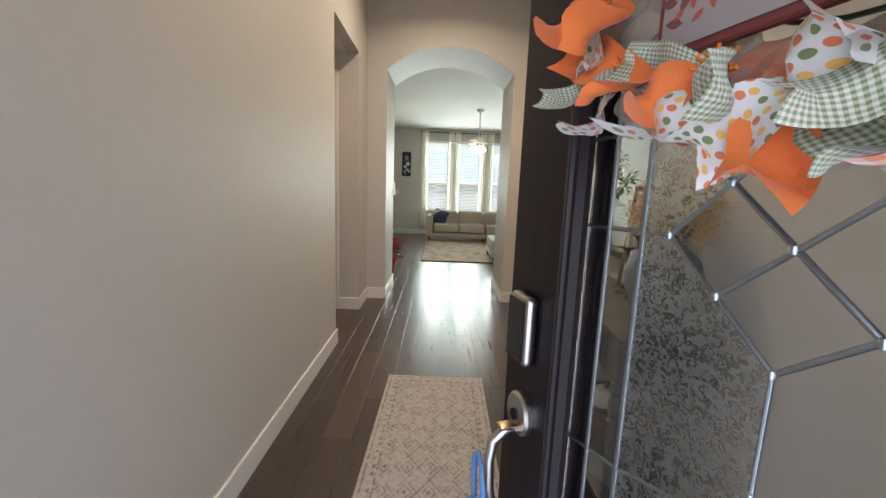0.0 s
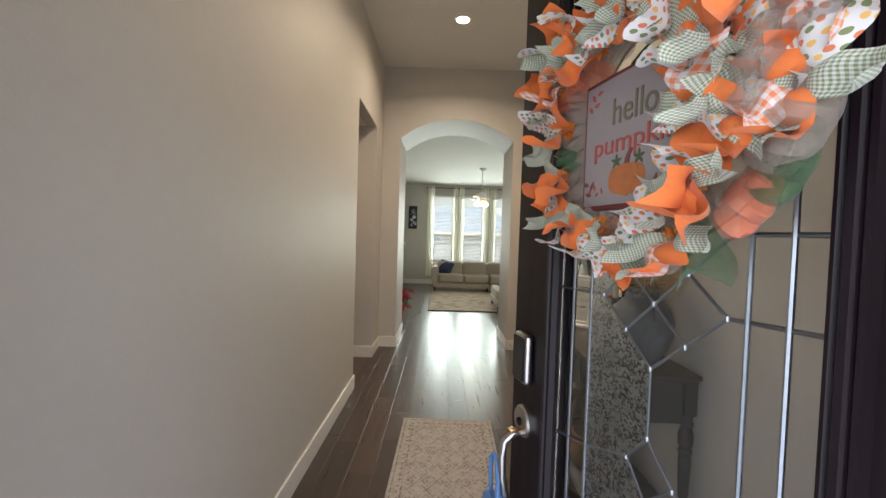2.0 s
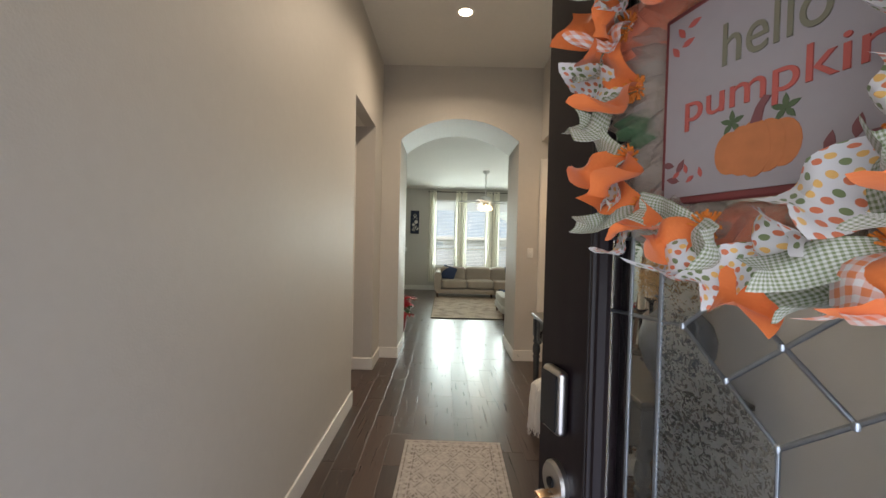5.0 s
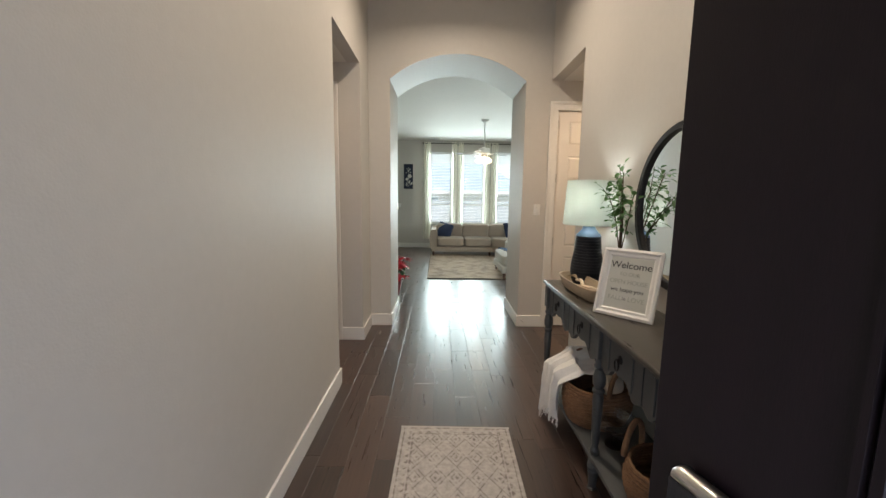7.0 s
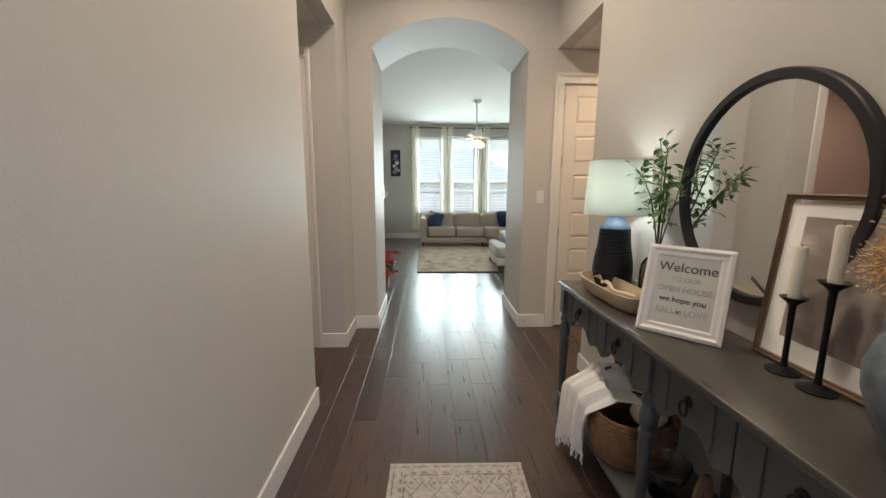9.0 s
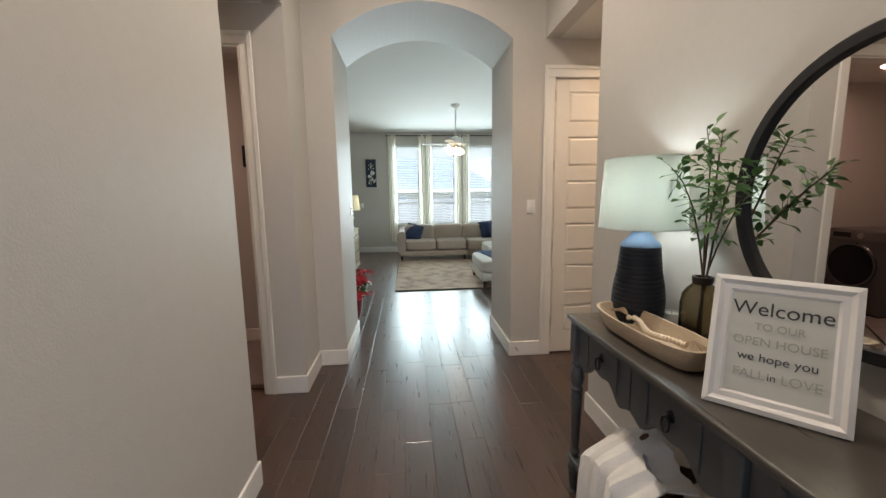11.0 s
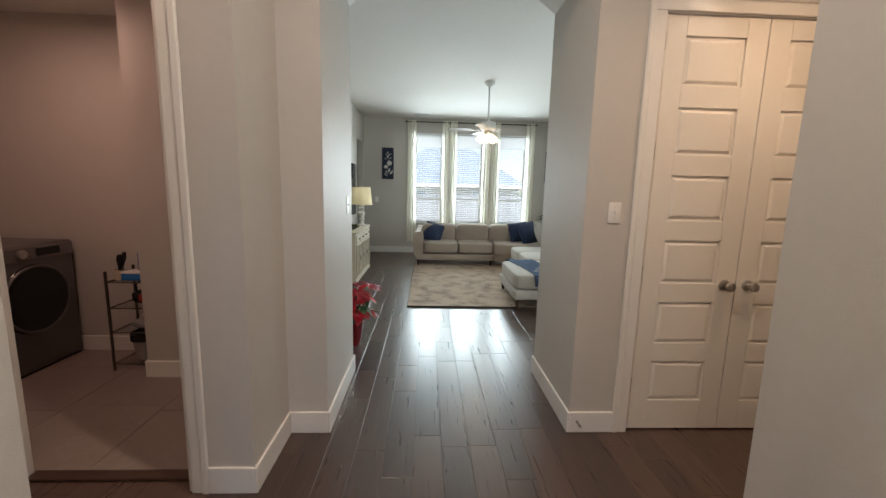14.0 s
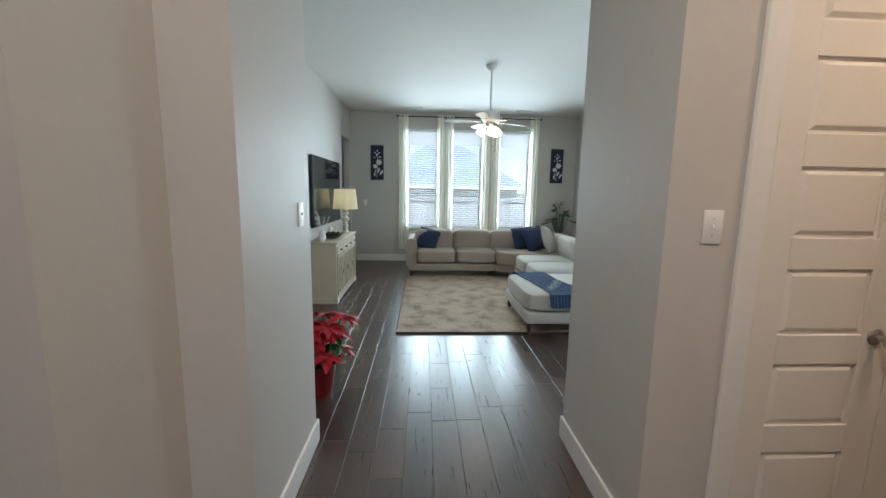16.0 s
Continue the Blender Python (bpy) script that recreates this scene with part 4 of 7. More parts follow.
def console_table():
    t = thing("console_table", "long grey painted console table with scalloped drawers along the wall", "table")
    part("tabletop", boxes((TX0, TX1, TY0, TY1, TZ - 0.024, TZ), bevel=0.007, seg=3), TOPWOOD, t, "grey-brown wooden top", smooth=True)
    part("top_moulding", boxes((TX0 + 0.014, TX1 - 0.005, TY0 + 0.014, TY1 - 0.014, TZ - 0.040, TZ - 0.024), bevel=0.005, seg=2), GREYWOOD, t, smooth=True)
    part("side_apron", boxes((1.10, 1.46, TY0 + 0.04, TY0 + 0.06, 0.66, TZ - 0.04)), GREYWOOD, t)
    part("side_apron", boxes((1.10, 1.46, TY1 - 0.06, TY1 - 0.04, 0.66, TZ - 0.04)), GREYWOOD, t)
    part("back_apron", boxes((1.44, 1.46, TY0 + 0.06, TY1 - 0.06, 0.66, TZ - 0.04)), GREYWOOD, t)
    legs = (TY0 + 0.05, 2.50, TY1 - 0.05)
    for y in legs:
        for x in (1.10, 1.445):
            part("leg", turned_leg(0.0, 0.165), GREYWOOD, t, smooth=True, m=pose(x, y, 0))
            part("leg", turned_leg(0.19, 0.70), GREYWOOD, t, "turned grey leg", smooth=True, m=pose(x, y, 0))
            part("leg_block", boxes((x - 0.028, x + 0.028, y - 0.028, y + 0.028, 0.70, TZ - 0.04), bevel=0.003), GREYWOOD, t)
    part("shelf", boxes((1.075, 1.470, TY0 + 0.02, TY1 - 0.02, 0.165, 0.19), bevel=0.006, seg=2), GREYWOOD, t, "low grey slatted shelf", smooth=True)
    for a, b in zip(legs, legs[1:]):
        n = 2
        step = (b - a - 0.06) / n
        for k in range(n):
            y0 = a + 0.03 + k * step
            dr = part("drawer", scalloped(y0 + 0.004, y0 + step - 0.004, TZ - 0.045, 0.665, 0.715, 1.088, 1.108), GREYWOOD, t, "scalloped drawer front")
            for s in (0.22, 0.78):
                yy = y0 + step * s
                part("reeding", boxes((1.082, 1.088, yy - 0.009, yy + 0.009, 0.69, TZ - 0.05), bevel=0.002), GREYWOOD, dr)
            c = y0 + step / 2
            part("pull", lathe([(0, 0), (0.02, 0), (0.017, 0.005), (0.006, 0.008), (0.006, 0.014), (0, 0.015)], 16), BLACKIRON, dr, "black iron drop pull", smooth=True, m=pose(1.088, c, 0.785, 0, -90, 0))
            part("ring_pull", tube([(1.072, c + 0.017 * math.cos(q), 0.762 + 0.024 * math.sin(q)) for q in [2 * math.pi * i / 20 for i in range(20)]], 0.0038, 8, closed=True), BLACKIRON, dr, smooth=True)
    return t


console_table()

# ---- round mirror ----
MC = Vector((1.463, 2.573, 1.430))
mir = thing("mirror", "round wall mirror in a deep black frame", "mirror", pose(*MC, 0, -90, 0))
part("frame", lathe([(0.378, 0.0), (0.378, 0.008), (0.382, 0.014), (0.410, 0.014), (0.415, 0.009), (0.415, -0.020), (0.378, -0.020), (0.378, 0.0)], 96), mat("black_mirror_frame", (0.012, 0.011, 0.013), 0.45, var=0.2), mir, "black round frame", smooth=True)
mm, mnt, mb = nodes_of("mirror_silver")
mb.inputs["Base Color"].default_value, mb.inputs["Metallic"].default_value, mb.inputs["Roughness"].default_value = (0.86, 0.87, 0.86, 1), 1.0, 0.01
part("glass", lathe([(0, -0.004), (0.3785, -0.004), (0.3785, -0.01), (0, -0.01)], 96), mm, mir, "silvered mirror glass")

# ---- table lamp ----
NAVY = mat("navy_ceramic", (0.005, 0.007, 0.013), 0.6, var=0.2, scale=8, grain=60, bump=0.15, bump_scale=60)
LAMPTOP = mat("slate_blue_ceramic", (0.10, 0.16, 0.25), 0.55, var=0.08)
lm = thing("table_lamp", "lit table lamp with ribbed navy ceramic base and linen shade", "lamp", pose(1.305, 3.285, TZ))
prof = [(0, 0), (0.088, 0.0), (0.094, 0.008)]
for i in range(17):
    z = 0.012 + i * 0.0188
    r = 0.096 + 0.010 * math.sin(math.pi * min(1, (z + 0.02) / 0.24)) - 0.018 * (max(0, z - 0.08) / 0.25) ** 1.4
    prof += [(r - 0.0012, z), (r + 0.0005, z + 0.004), (r + 0.0005, z + 0.014), (r - 0.0012, z + 0.018)]
prof += [(0.080, 0.334)]
part("base", lathe(prof, 40), NAVY, lm, "ribbed dark navy base", smooth=True)
part("shoulder", lathe([(0.080, 0.334), (0.078, 0.343), (0.060, 0.362), (0.046, 0.378), (0.039, 0.394), (0.036, 0.412), (0.030, 0.416), (0, 0.416)], 40), LAMPTOP, lm, "slate blue tapered neck", smooth=True)
part("socket", lathe([(0.012, 0.415), (0.012, 0.45), (0.017, 0.455), (0.017, 0.48), (0, 0.48)], 16), CHROME, lm, smooth=True)
part("harp", tube([(0.02, 0, 0.44), (0.05, 0, 0.48), (0.06, 0, 0.55), (0.03, 0, 0.66), (0, 0, 0.675), (-0.03, 0, 0.66), (-0.06, 0, 0.55), (-0.05, 0, 0.48), (-0.02, 0, 0.44)], 0.002, 6), CHROME, lm, smooth=True)
part("bulb", lathe([(0, 0.482), (0.014, 0.484), (0.028, 0.515), (0.031, 0.54), (0.024, 0.562), (0, 0.572)], 16), WINGLASS, lm, smooth=True).visible_shadow = False
LINEN = shade_mat("white_linen_shade", (0.66, 0.68, 0.63))
sh = part("shade", lathe([(0.170, 0.411), (0.154, 0.698), (0.152, 0.698), (0.168, 0.411), (0.170, 0.411)], 56), LINEN, lm, "white linen drum shade", smooth=True)
part("shade_trim", tube([(0.1695 * math.cos(a), 0.1695 * math.sin(a), 0.413) for a in [2 * math.pi * i / 48 for i in range(48)]], 0.0025, 6, closed=True), LINEN, sh, smooth=True)
part("shade_trim", tube([(0.1535 * math.cos(a), 0.1535 * math.sin(a), 0.697) for a in [2 * math.pi * i / 48 for i in range(48)]], 0.0025, 6, closed=True), LINEN, sh, smooth=True)

# ---- wooden dough bowl with beads ----
PALEWOOD = mat("pale_mango_wood", (0.46, 0.36, 0.25), 0.6, var=0.18, scale=7, grain=40, bump=0.25, stretch=(6, 0.8, 6))
bowl = thing("dough_bowl", "long pale wooden dough bowl on the console table", "bowl", pose(1.198, 3.03, TZ, 0, 0, 3) @ Matrix.Diagonal((1, 1, 0.88, 1)))


def trough():
    bm = bmesh.new()
    rings = []
    for k, z in ((0.55, 0.0), (0.72, 0.012), (0.90, 0.055), (1.0, 0.088), (1.0, 0.092), (0.92, 0.092), (0.82, 0.055), (0.66, 0.022), (0.3, 0.019)):
        ring = []
        for i in range(48):
            a = 2 * math.pi * i / 48
            c, s = math.cos(a), math.sin(a)
            p = 2 / 3.2
            x = 0.092 * k * math.copysign(abs(c) ** p, c)
            y = 0.285 * (1 - (1 - k) * 0.55) * math.copysign(abs(s) ** p, s) if k else 0
            ring.append(bm.verts.new((x, y * (1 if k else 0), z + 0.010 * (abs(s) ** 4) * (z > 0.05))))
        rings.append(ring)
    for a, b in zip(rings, rings[1:]):
        for i in range(48):
            j = (i + 1) % 48
            bm.faces.new((a[i], a[j], b[j], b[i]))
    bm.faces.new(rings[0]), bm.faces.new(rings[-1])
    bmesh.ops.remove_doubles(bm, verts=bm.verts, dist=0.0005)
    return bm


part("body", trough(), PALEWOOD, bowl, smooth=True)
beads = thing("bead_garland", "wooden bead garland with jute tassels lying in the bowl", "garland", pose(1.195, 3.05, TZ + 0.052, 0, 0, 3))
BEAD = mat("natural_wood_bead", (0.66, 0.54, 0.41), 0.55, var=0.15)
JUTE = mat("jute_fibre", (0.36, 0.27, 0.18), 0.95, var=0.25, grain=150)
ball = lathe([(0, -0.011), (0.007, -0.009), (0.0112, 0), (0.007, 0.009), (0, 0.011)], 12)
first = part("bead", ball, BEAD, beads, smooth=True, m=pose(0.02, 0.13, 0.006))
for i in range(1, 24):
    s = i / 23
    again(first, pose(0.022 * math.cos(5 * s) + 0.012, 0.13 - 0.30 * s, 0.006 + 0.004 * math.sin(9 * s), 20 * i, 0, 0))
for y0, dy in ((0.135, 1), (-0.17, -1)):
    bm = bmesh.new()
    rng = random.Random(3)
    for q in range(60):
        a, e = rng.uniform(-0.5, 0.5), rng.uniform(0.06, 0.09)
        p = Vector((0.02, y0, 0.012))
        tube([p, p + Vector((math.sin(a) * e * 0.4, dy * e * 0.5, 0.022 * math.cos(a * 2))), p + Vector((math.sin(a) * e * 0.8, dy * e, 0.006 * rng.random()))], 0.0014, 4, bm)
    part("tassel", bm, JUTE, beads, "frayed jute tassel")

# ---- bottle with branches, candle jar ----
bottle = thing("bottle_vase", "smoky olive glass bottle vase on the console table", "vase", pose(1.408, 3.05, TZ) @ Matrix.Diagonal((1.04, 1.04, 1.16, 1)))
OLIVE = glass_mat("olive_smoked_glass", (0.56, 0.49, 0.36), 0.02)
part("body", lathe([(0, 0.0), (0.060, 0.0), (0.066, 0.006), (0.067, 0.03), (0.067, 0.125), (0.062, 0.155), (0.046, 0.178), (0.031, 0.190), (0.029, 0.205), (0.033, 0.212), (0.026, 0.212), (0.024, 0.19), (0.042, 0.172), (0.057, 0.15), (0.062, 0.125), (0.062, 0.03), (0.055, 0.008), (0, 0.008)], 40), OLIVE, bottle, smooth=True)
part("collar", lathe([(0.0305, 0.190), (0.0335, 0.200), (0.0335, 0.214), (0.026, 0.214), (0.026, 0.190)], 32), mat("dark_bottle_collar", (0.03, 0.022, 0.018), 0.4), bottle, "dark bottle collar", smooth=True)
LEAF = mat("eucalyptus_leaf", (0.085, 0.19, 0.055), 0.5, var=0.35, scale=30, grain=90)
STEM = mat("branch_bark", (0.09, 0.06, 0.035), 0.8, var=0.2)
spray = thing("leafy_branches", "green leafy branches standing in the bottle vase", "branches", pose(1.408, 3.05, TZ + 0.014))
rng = random.Random(21)
stems = [[(0.01, 0.01, 0), (0.005, 0.0, 0.20), (-0.01, 0.02, 0.36), (-0.03, 0.04, 0.49), (-0.06, 0.06, 0.58), (-0.10, 0.08, 0.64)],
         [(-0.01, 0, 0), (0.0, 0.0, 0.20), (-0.005, 0.0, 0.38), (-0.02, -0.02, 0.52), (-0.03, -0.03, 0.66), (-0.045, -0.02, 0.76)],
         [(0.0, -0.01, 0), (0.0, 0.0, 0.20), (0.0, -0.05, 0.34), (-0.02, -0.13, 0.46), (-0.045, -0.20, 0.55), (-0.06, -0.27, 0.62)],
         [(0.0, -0.01, 0.18), (-0.02, -0.06, 0.38), (-0.05, -0.12, 0.47), (-0.08, -0.17, 0.55), (-0.10, -0.21, 0.60)],
         [(0.0, 0.0, 0.20), (-0.01, -0.02, 0.40), (-0.03, -0.06, 0.54), (-0.05, -0.09, 0.66), (-0.06, -0.11, 0.72)]]
for st in stems:
    part("stem", tube(st, [0.0045 - 0.0006 * i for i in range(len(st))], 6), STEM, spray, "thin brown twig", smooth=True)
    for q in range(30):
        s = rng.uniform(0.42, 1.0) * (len(st) - 1)
        i = min(int(s), len(st) - 2)
        p = Vector(st[i]).lerp(Vector(st[i + 1]), s - i)
        way = Vector((rng.uniform(-1, 0.35), rng.uniform(-1, 1), rng.uniform(-0.5, 0.8))).normalized()
        tw = way * rng.uniform(0.015, 0.05)
        if (p + tw + way * 0.06).x > 0.085:
            continue
        bm = tube([p, p + tw], 0.001, 4)
        ln = rng.uniform(0.026, 0.050)
        leaf_into(bm, p + tw, way, Vector((rng.uniform(-0.6, 0.6), rng.uniform(-0.6, 0.6), 1)), ln, ln * rng.uniform(0.5, 0.7), 0.3, 0.25)
        part("leaf", bm, LEAF, spray, smooth=True)
jar = thing("candle_jar", "white ceramic candle jar beside the bottle", "candle", pose(1.436, 3.245, TZ))
part("jar", lathe([(0, 0), (0.036, 0), (0.038, 0.004), (0.038, 0.052), (0.034, 0.052), (0.034, 0.045), (0, 0.045)], 32), WHITEPLASTIC, jar, smooth=True)
part("wick", tube([(0, 0, 0.045), (0.001, 0, 0.055)], 0.001, 5), BLACKIRON, jar)


# ---- framed sign ----
def frame_bars(w, h, bar, depth, lip=0.006):
    bm = bmesh.new()
    prof = ((0, 0), (0, depth), (bar * 0.3, depth + 0.004), (bar * 0.55, depth * 0.7), (bar * 0.85, depth * 0.75), (bar, depth * 0.45), (bar, 0))
    rings = [[bm.verts.new((x, -y, z)) for x, z in ((-w / 2 + o, o), (w / 2 - o, o), (w / 2 - o, h - o), (-w / 2 + o, h - o))] for o, y in prof]
    for a, b in zip(rings, rings[1:] + [rings[0]]):
        for i in range(4):
            j = (i + 1) % 4
            bm.faces.new((a[i], a[j], b[j], b[i]))
    return bm


SIGN = Matrix.Translation((1.214, 2.555, TZ)) @ Matrix.Rotation(math.atan2(-0.210, 0.196), 4, "Z") @ Matrix.Rotation(radians(-17), 4, "X")
sg = thing("welcome_sign", "white framed welcome sign leaning back on its easel", "sign", SIGN)
part("frame", frame_bars(0.288, 0.345, 0.042, 0.016), TRIM, sg, "white moulded frame")
part("backing", boxes((-0.13, 0.13, -0.004, 0.002, 0.014, 0.331)), mat("sign_back_board", (0.2, 0.17, 0.14), 0.8), sg)
card = part("card", boxes((-0.104, 0.104, -0.0065, -0.0045, 0.04, 0.305)), mat("sign_paper", (0.60, 0.60, 0.54), 0.5, var=0.02), sg, "pale printed card")
dark, pale = mat("dark_print_ink", (0.05, 0.05, 0.05), 0.6), mat("sage_print_ink", (0.40, 0.41, 0.35), 0.6)
for text, size, z, ink in (("Welcome", 0.050, 0.262, dark), ("TO OUR", 0.026, 0.217, pale), ("OPEN HOUSE", 0.030, 0.178, pale), ("we hope you", 0.030, 0.138, dark), ("FALL", 0.032, 0.094, pale)):
    part("lettering", words(text, size), ink, card, f"the words {text}", m=pose(-0.052 if text == "FALL" else 0, -0.0074, z))
part("lettering", words("in", 0.026), dark, card, "the word in", m=pose(-0.006, -0.0074, 0.094))
part("lettering", words("LOVE", 0.032), pale, card, "the word LOVE", m=pose(0.050, -0.0074, 0.094))
part("easel_leg", boxes((-0.03, 0.03, 0.0, 0.004, 0.02, 0.27)), mat("easel_board", (0.12, 0.10, 0.08), 0.8), sg, m=pose(0, 0.004, 0, -24))

# ---- leaning picture ----
PIC = Matrix.Translation((1.428, 2.205, TZ)) @ Matrix.Rotation(radians(-90), 4, "Z") @ Matrix.Rotation(radians(-5.0), 4, "X")
pc = thing("framed_print", "abstract taupe print in a brown wooden frame leaning on the wall", "picture", PIC)
part("frame", frame_bars(0.46, 0.545, 0.018, 0.020), mat("walnut_frame", (0.16, 0.09, 0.055), 0.5, var=0.25, stretch=(4, 4, 4)), pc, "brown wooden frame")
part("mat_board", boxes((-0.218, 0.218, -0.006, 0.0, 0.012, 0.533)), mat("white_mat_board", (0.78, 0.76, 0.72), 0.7, var=0.02), pc, "white mat board")


def abstract_print():
    m, nt, b = nodes_of("abstract_print")
    N, L = nt.nodes.new, nt.links.new
    co, n1, cr = N("ShaderNodeTexCoord"), N("ShaderNodeTexNoise"), N("ShaderNodeValToRGB")
    n1.inputs["Scale"].default_value, n1.inputs["Detail"].default_value, n1.inputs["Distortion"].default_value = 5, 5, 1.2
    L(co.outputs["Object"], n1.inputs["Vector"]), L(n1.outputs["Fac"], cr.inputs[0]), L(cr.outputs[0], b.inputs["Base Color"])
    els = cr.color_ramp.elements
    els[0].position, els[0].color = 0.33, (0.16, 0.12, 0.10, 1)
    els[1].position, els[1].color = 0.68, (0.46, 0.40, 0.35, 1)
    e = els.new(0.5)
    e.color = (0.27, 0.22, 0.20, 1)
    b.inputs["Roughness"].default_value = 0.6
    return m


part("print", boxes((-0.155, 0.155, -0.008, -0.0065, 0.085, 0.475)), abstract_print(), pc, "taupe abstract print")
gl = part("glass", boxes((-0.21, 0.21, -0.0125, -0.0105, 0.02, 0.525)), WINGLASS, pc, "picture glass")
gl.visible_shadow = False


# ---- candlesticks ----
WAX = mat("ivory_wax", (0.72, 0.68, 0.58), 0.4, var=0.04)


def candlestick(x, y, h):
    c = thing("candlestick", "black iron candlestick with an ivory pillar candle", "candlestick", pose(x, y, TZ), group="iron candlesticks on the console")
    part("base", lathe([(0, 0), (0.046, 0), (0.047, 0.004), (0.036, 0.010), (0.014, 0.019), (0, 0.02)], 28), BLACKIRON, c, smooth=True)
    part("stem", lathe([(0.011, 0.018), (0.0085, 0.035), (0.0075, h * 0.5), (0.0095, h - 0.03), (0.011, h - 0.02)], 14), BLACKIRON, c, smooth=True)
    part("cup", lathe([(0.010, h - 0.022), (0.020, h - 0.012), (0.034, h), (0.036, h + 0.003), (0.025, h + 0.003), (0, h - 0.002)], 24), BLACKIRON, c, smooth=True)
    part("candle", lathe([(0, h - 0.002), (0.0165, h - 0.002), (0.0165, h + 0.15), (0.0135, h + 0.156), (0, h + 0.154)], 24), WAX, c, "ivory pillar candle", smooth=True)
    part("wick", tube([(0, 0, h + 0.154), (0.001, 0.001, h + 0.165)], 0.001, 5), BLACKIRON, c)


candlestick(1.374, 2.275, 0.235), candlestick(1.366, 2.160, 0.31)

# ---- big ceramic pot with dried flowers ----
POT = mat("weathered_slate_ceramic", (0.135, 0.155, 0.18), 0.55, var=0.6, scale=6, grain=25, bump=0.5, bump_scale=35)
pot = thing("ceramic_pot", "weathered slate grey ceramic pot with small handles", "pot", pose(1.30, 1.83, TZ) @ Matrix.Diagonal((1, 1, 1.08, 1)))
part("body", lathe([(0, 0), (0.075, 0), (0.080, 0.008), (0.112, 0.06), (0.138, 0.13), (0.142, 0.18), (0.125, 0.235), (0.092, 0.268), (0.073, 0.282), (0.068, 0.305), (0.078, 0.325), (0.088, 0.332), (0.080, 0.332), (0.062, 0.310), (0.062, 0.28), (0, 0.26)], 44), POT, pot, smooth=True)
for s in (-1, 1):
    part("handle", tube([(0, s * 0.085, 0.272), (0, s * 0.118, 0.272), (0, s * 0.140, 0.250), (0, s * 0.135, 0.220), (0, s * 0.128, 0.205)], 0.011, 10), POT, pot, smooth=True)
DRY = mat("dried_flower_tan", (0.62, 0.41, 0.19), 0.9, var=0.4, scale=30, grain=120)
fl = thing("dried_flowers", "dried golden tan flower heads in the ceramic pot", "flowers", pose(1.30, 1.83, TZ + 0.275))
rng = random.Random(8)
bm = bmesh.new()
for q in range(36):
    a, rr = 2 * math.pi * q / 36 + rng.random() * 0.3, rng.uniform(0.03, 0.16)
    head = Vector((rr * math.cos(a) * 0.9, rr * math.sin(a) * 1.15, rng.uniform(0.15, 0.34) - 0.6 * rr))
    part("stem", tube([(0.3 * head.x, 0.3 * head.y, 0), head * 0.7 + Vector((0, 0, 0.03)), head], 0.0018, 5), STEM, fl, "thin dry stem")
    for k in range(420):
        d = Vector((rng.gauss(0, 1), rng.gauss(0, 1), rng.gauss(0.3, 1))).normalized()
        p = head + d * rng.uniform(0.005, 0.060)
        leaf_into(bm, p, d + Vector((rng.uniform(-0.5, 0.5), rng.uniform(-0.5, 0.5), 0.2)), Vector((rng.uniform(-1, 1), rng.uniform(-1, 1), 1)), rng.uniform(0.006, 0.011), rng.uniform(0.003, 0.006))
tagged(part("blossom", bm, DRY, fl, "papery golden tan flower heads"), "papery golden tan flower heads", kind="stuff")

# ---- baskets on the low shelf ----
WICKER = mat("brown_seagrass", (0.17, 0.088, 0.044), 0.85, var=0.45, scale=25, grain=140, bump=0.6, bump_scale=150)
COTTON = mat("white_cotton_throw", (0.78, 0.76, 0.72), 0.95, var=0.06, scale=20, grain=160, bump=0.4, bump_scale=180, sheen=0.3)


def basket(x, y, r, h, turn):
    b = thing("basket", "brown woven seagrass basket with loop handles on the low shelf", "basket", pose(x, y, 0.19, 0, 0, turn), group="baskets under the console")
    rows = int(h / 0.016)
    for i in range(rows):
        s = i / (rows - 1)
        rr = r * (0.80 + 0.28 * math.sin(math.pi * (0.15 + 0.62 * s)))
        pts = [(rr * math.cos(q) * (1 + 0.012 * math.sin(24 * q + i * math.pi)), rr * 0.92 * math.sin(q) * (1 + 0.012 * math.sin(24 * q + i * math.pi)), 0.010 + i * 0.0155) for q in [2 * math.pi * k / 72 for k in range(72)]]
        part("coil", tube(pts, 0.0098, 6, closed=True), WICKER, b, "woven seagrass coil" if i == 0 else "", smooth=True)
    part("bottom", lathe([(0, 0), (r * 0.85, 0), (r * 0.85, 0.012), (0, 0.012)], 32), WICKER, b)
    zt = 0.010 + rows * 0.0155
    for s in (-1, 1):
        pts = [(0.075 * math.cos(q), s * r * 0.93 * (1.02 - 0.04 * math.sin(q)), zt - 0.02 + 0.14 * math.sin(q)) for q in [math.pi * k / 16 for k in range(17)]]
        part("handle", tube(pts, 0.013, 8), WICKER, b, "braided loop handle", smooth=True)
    return b


basket(1.245, 2.85, 0.18, 0.235, 20)
basket(1.275, 2.19, 0.155, 0.19, 35)


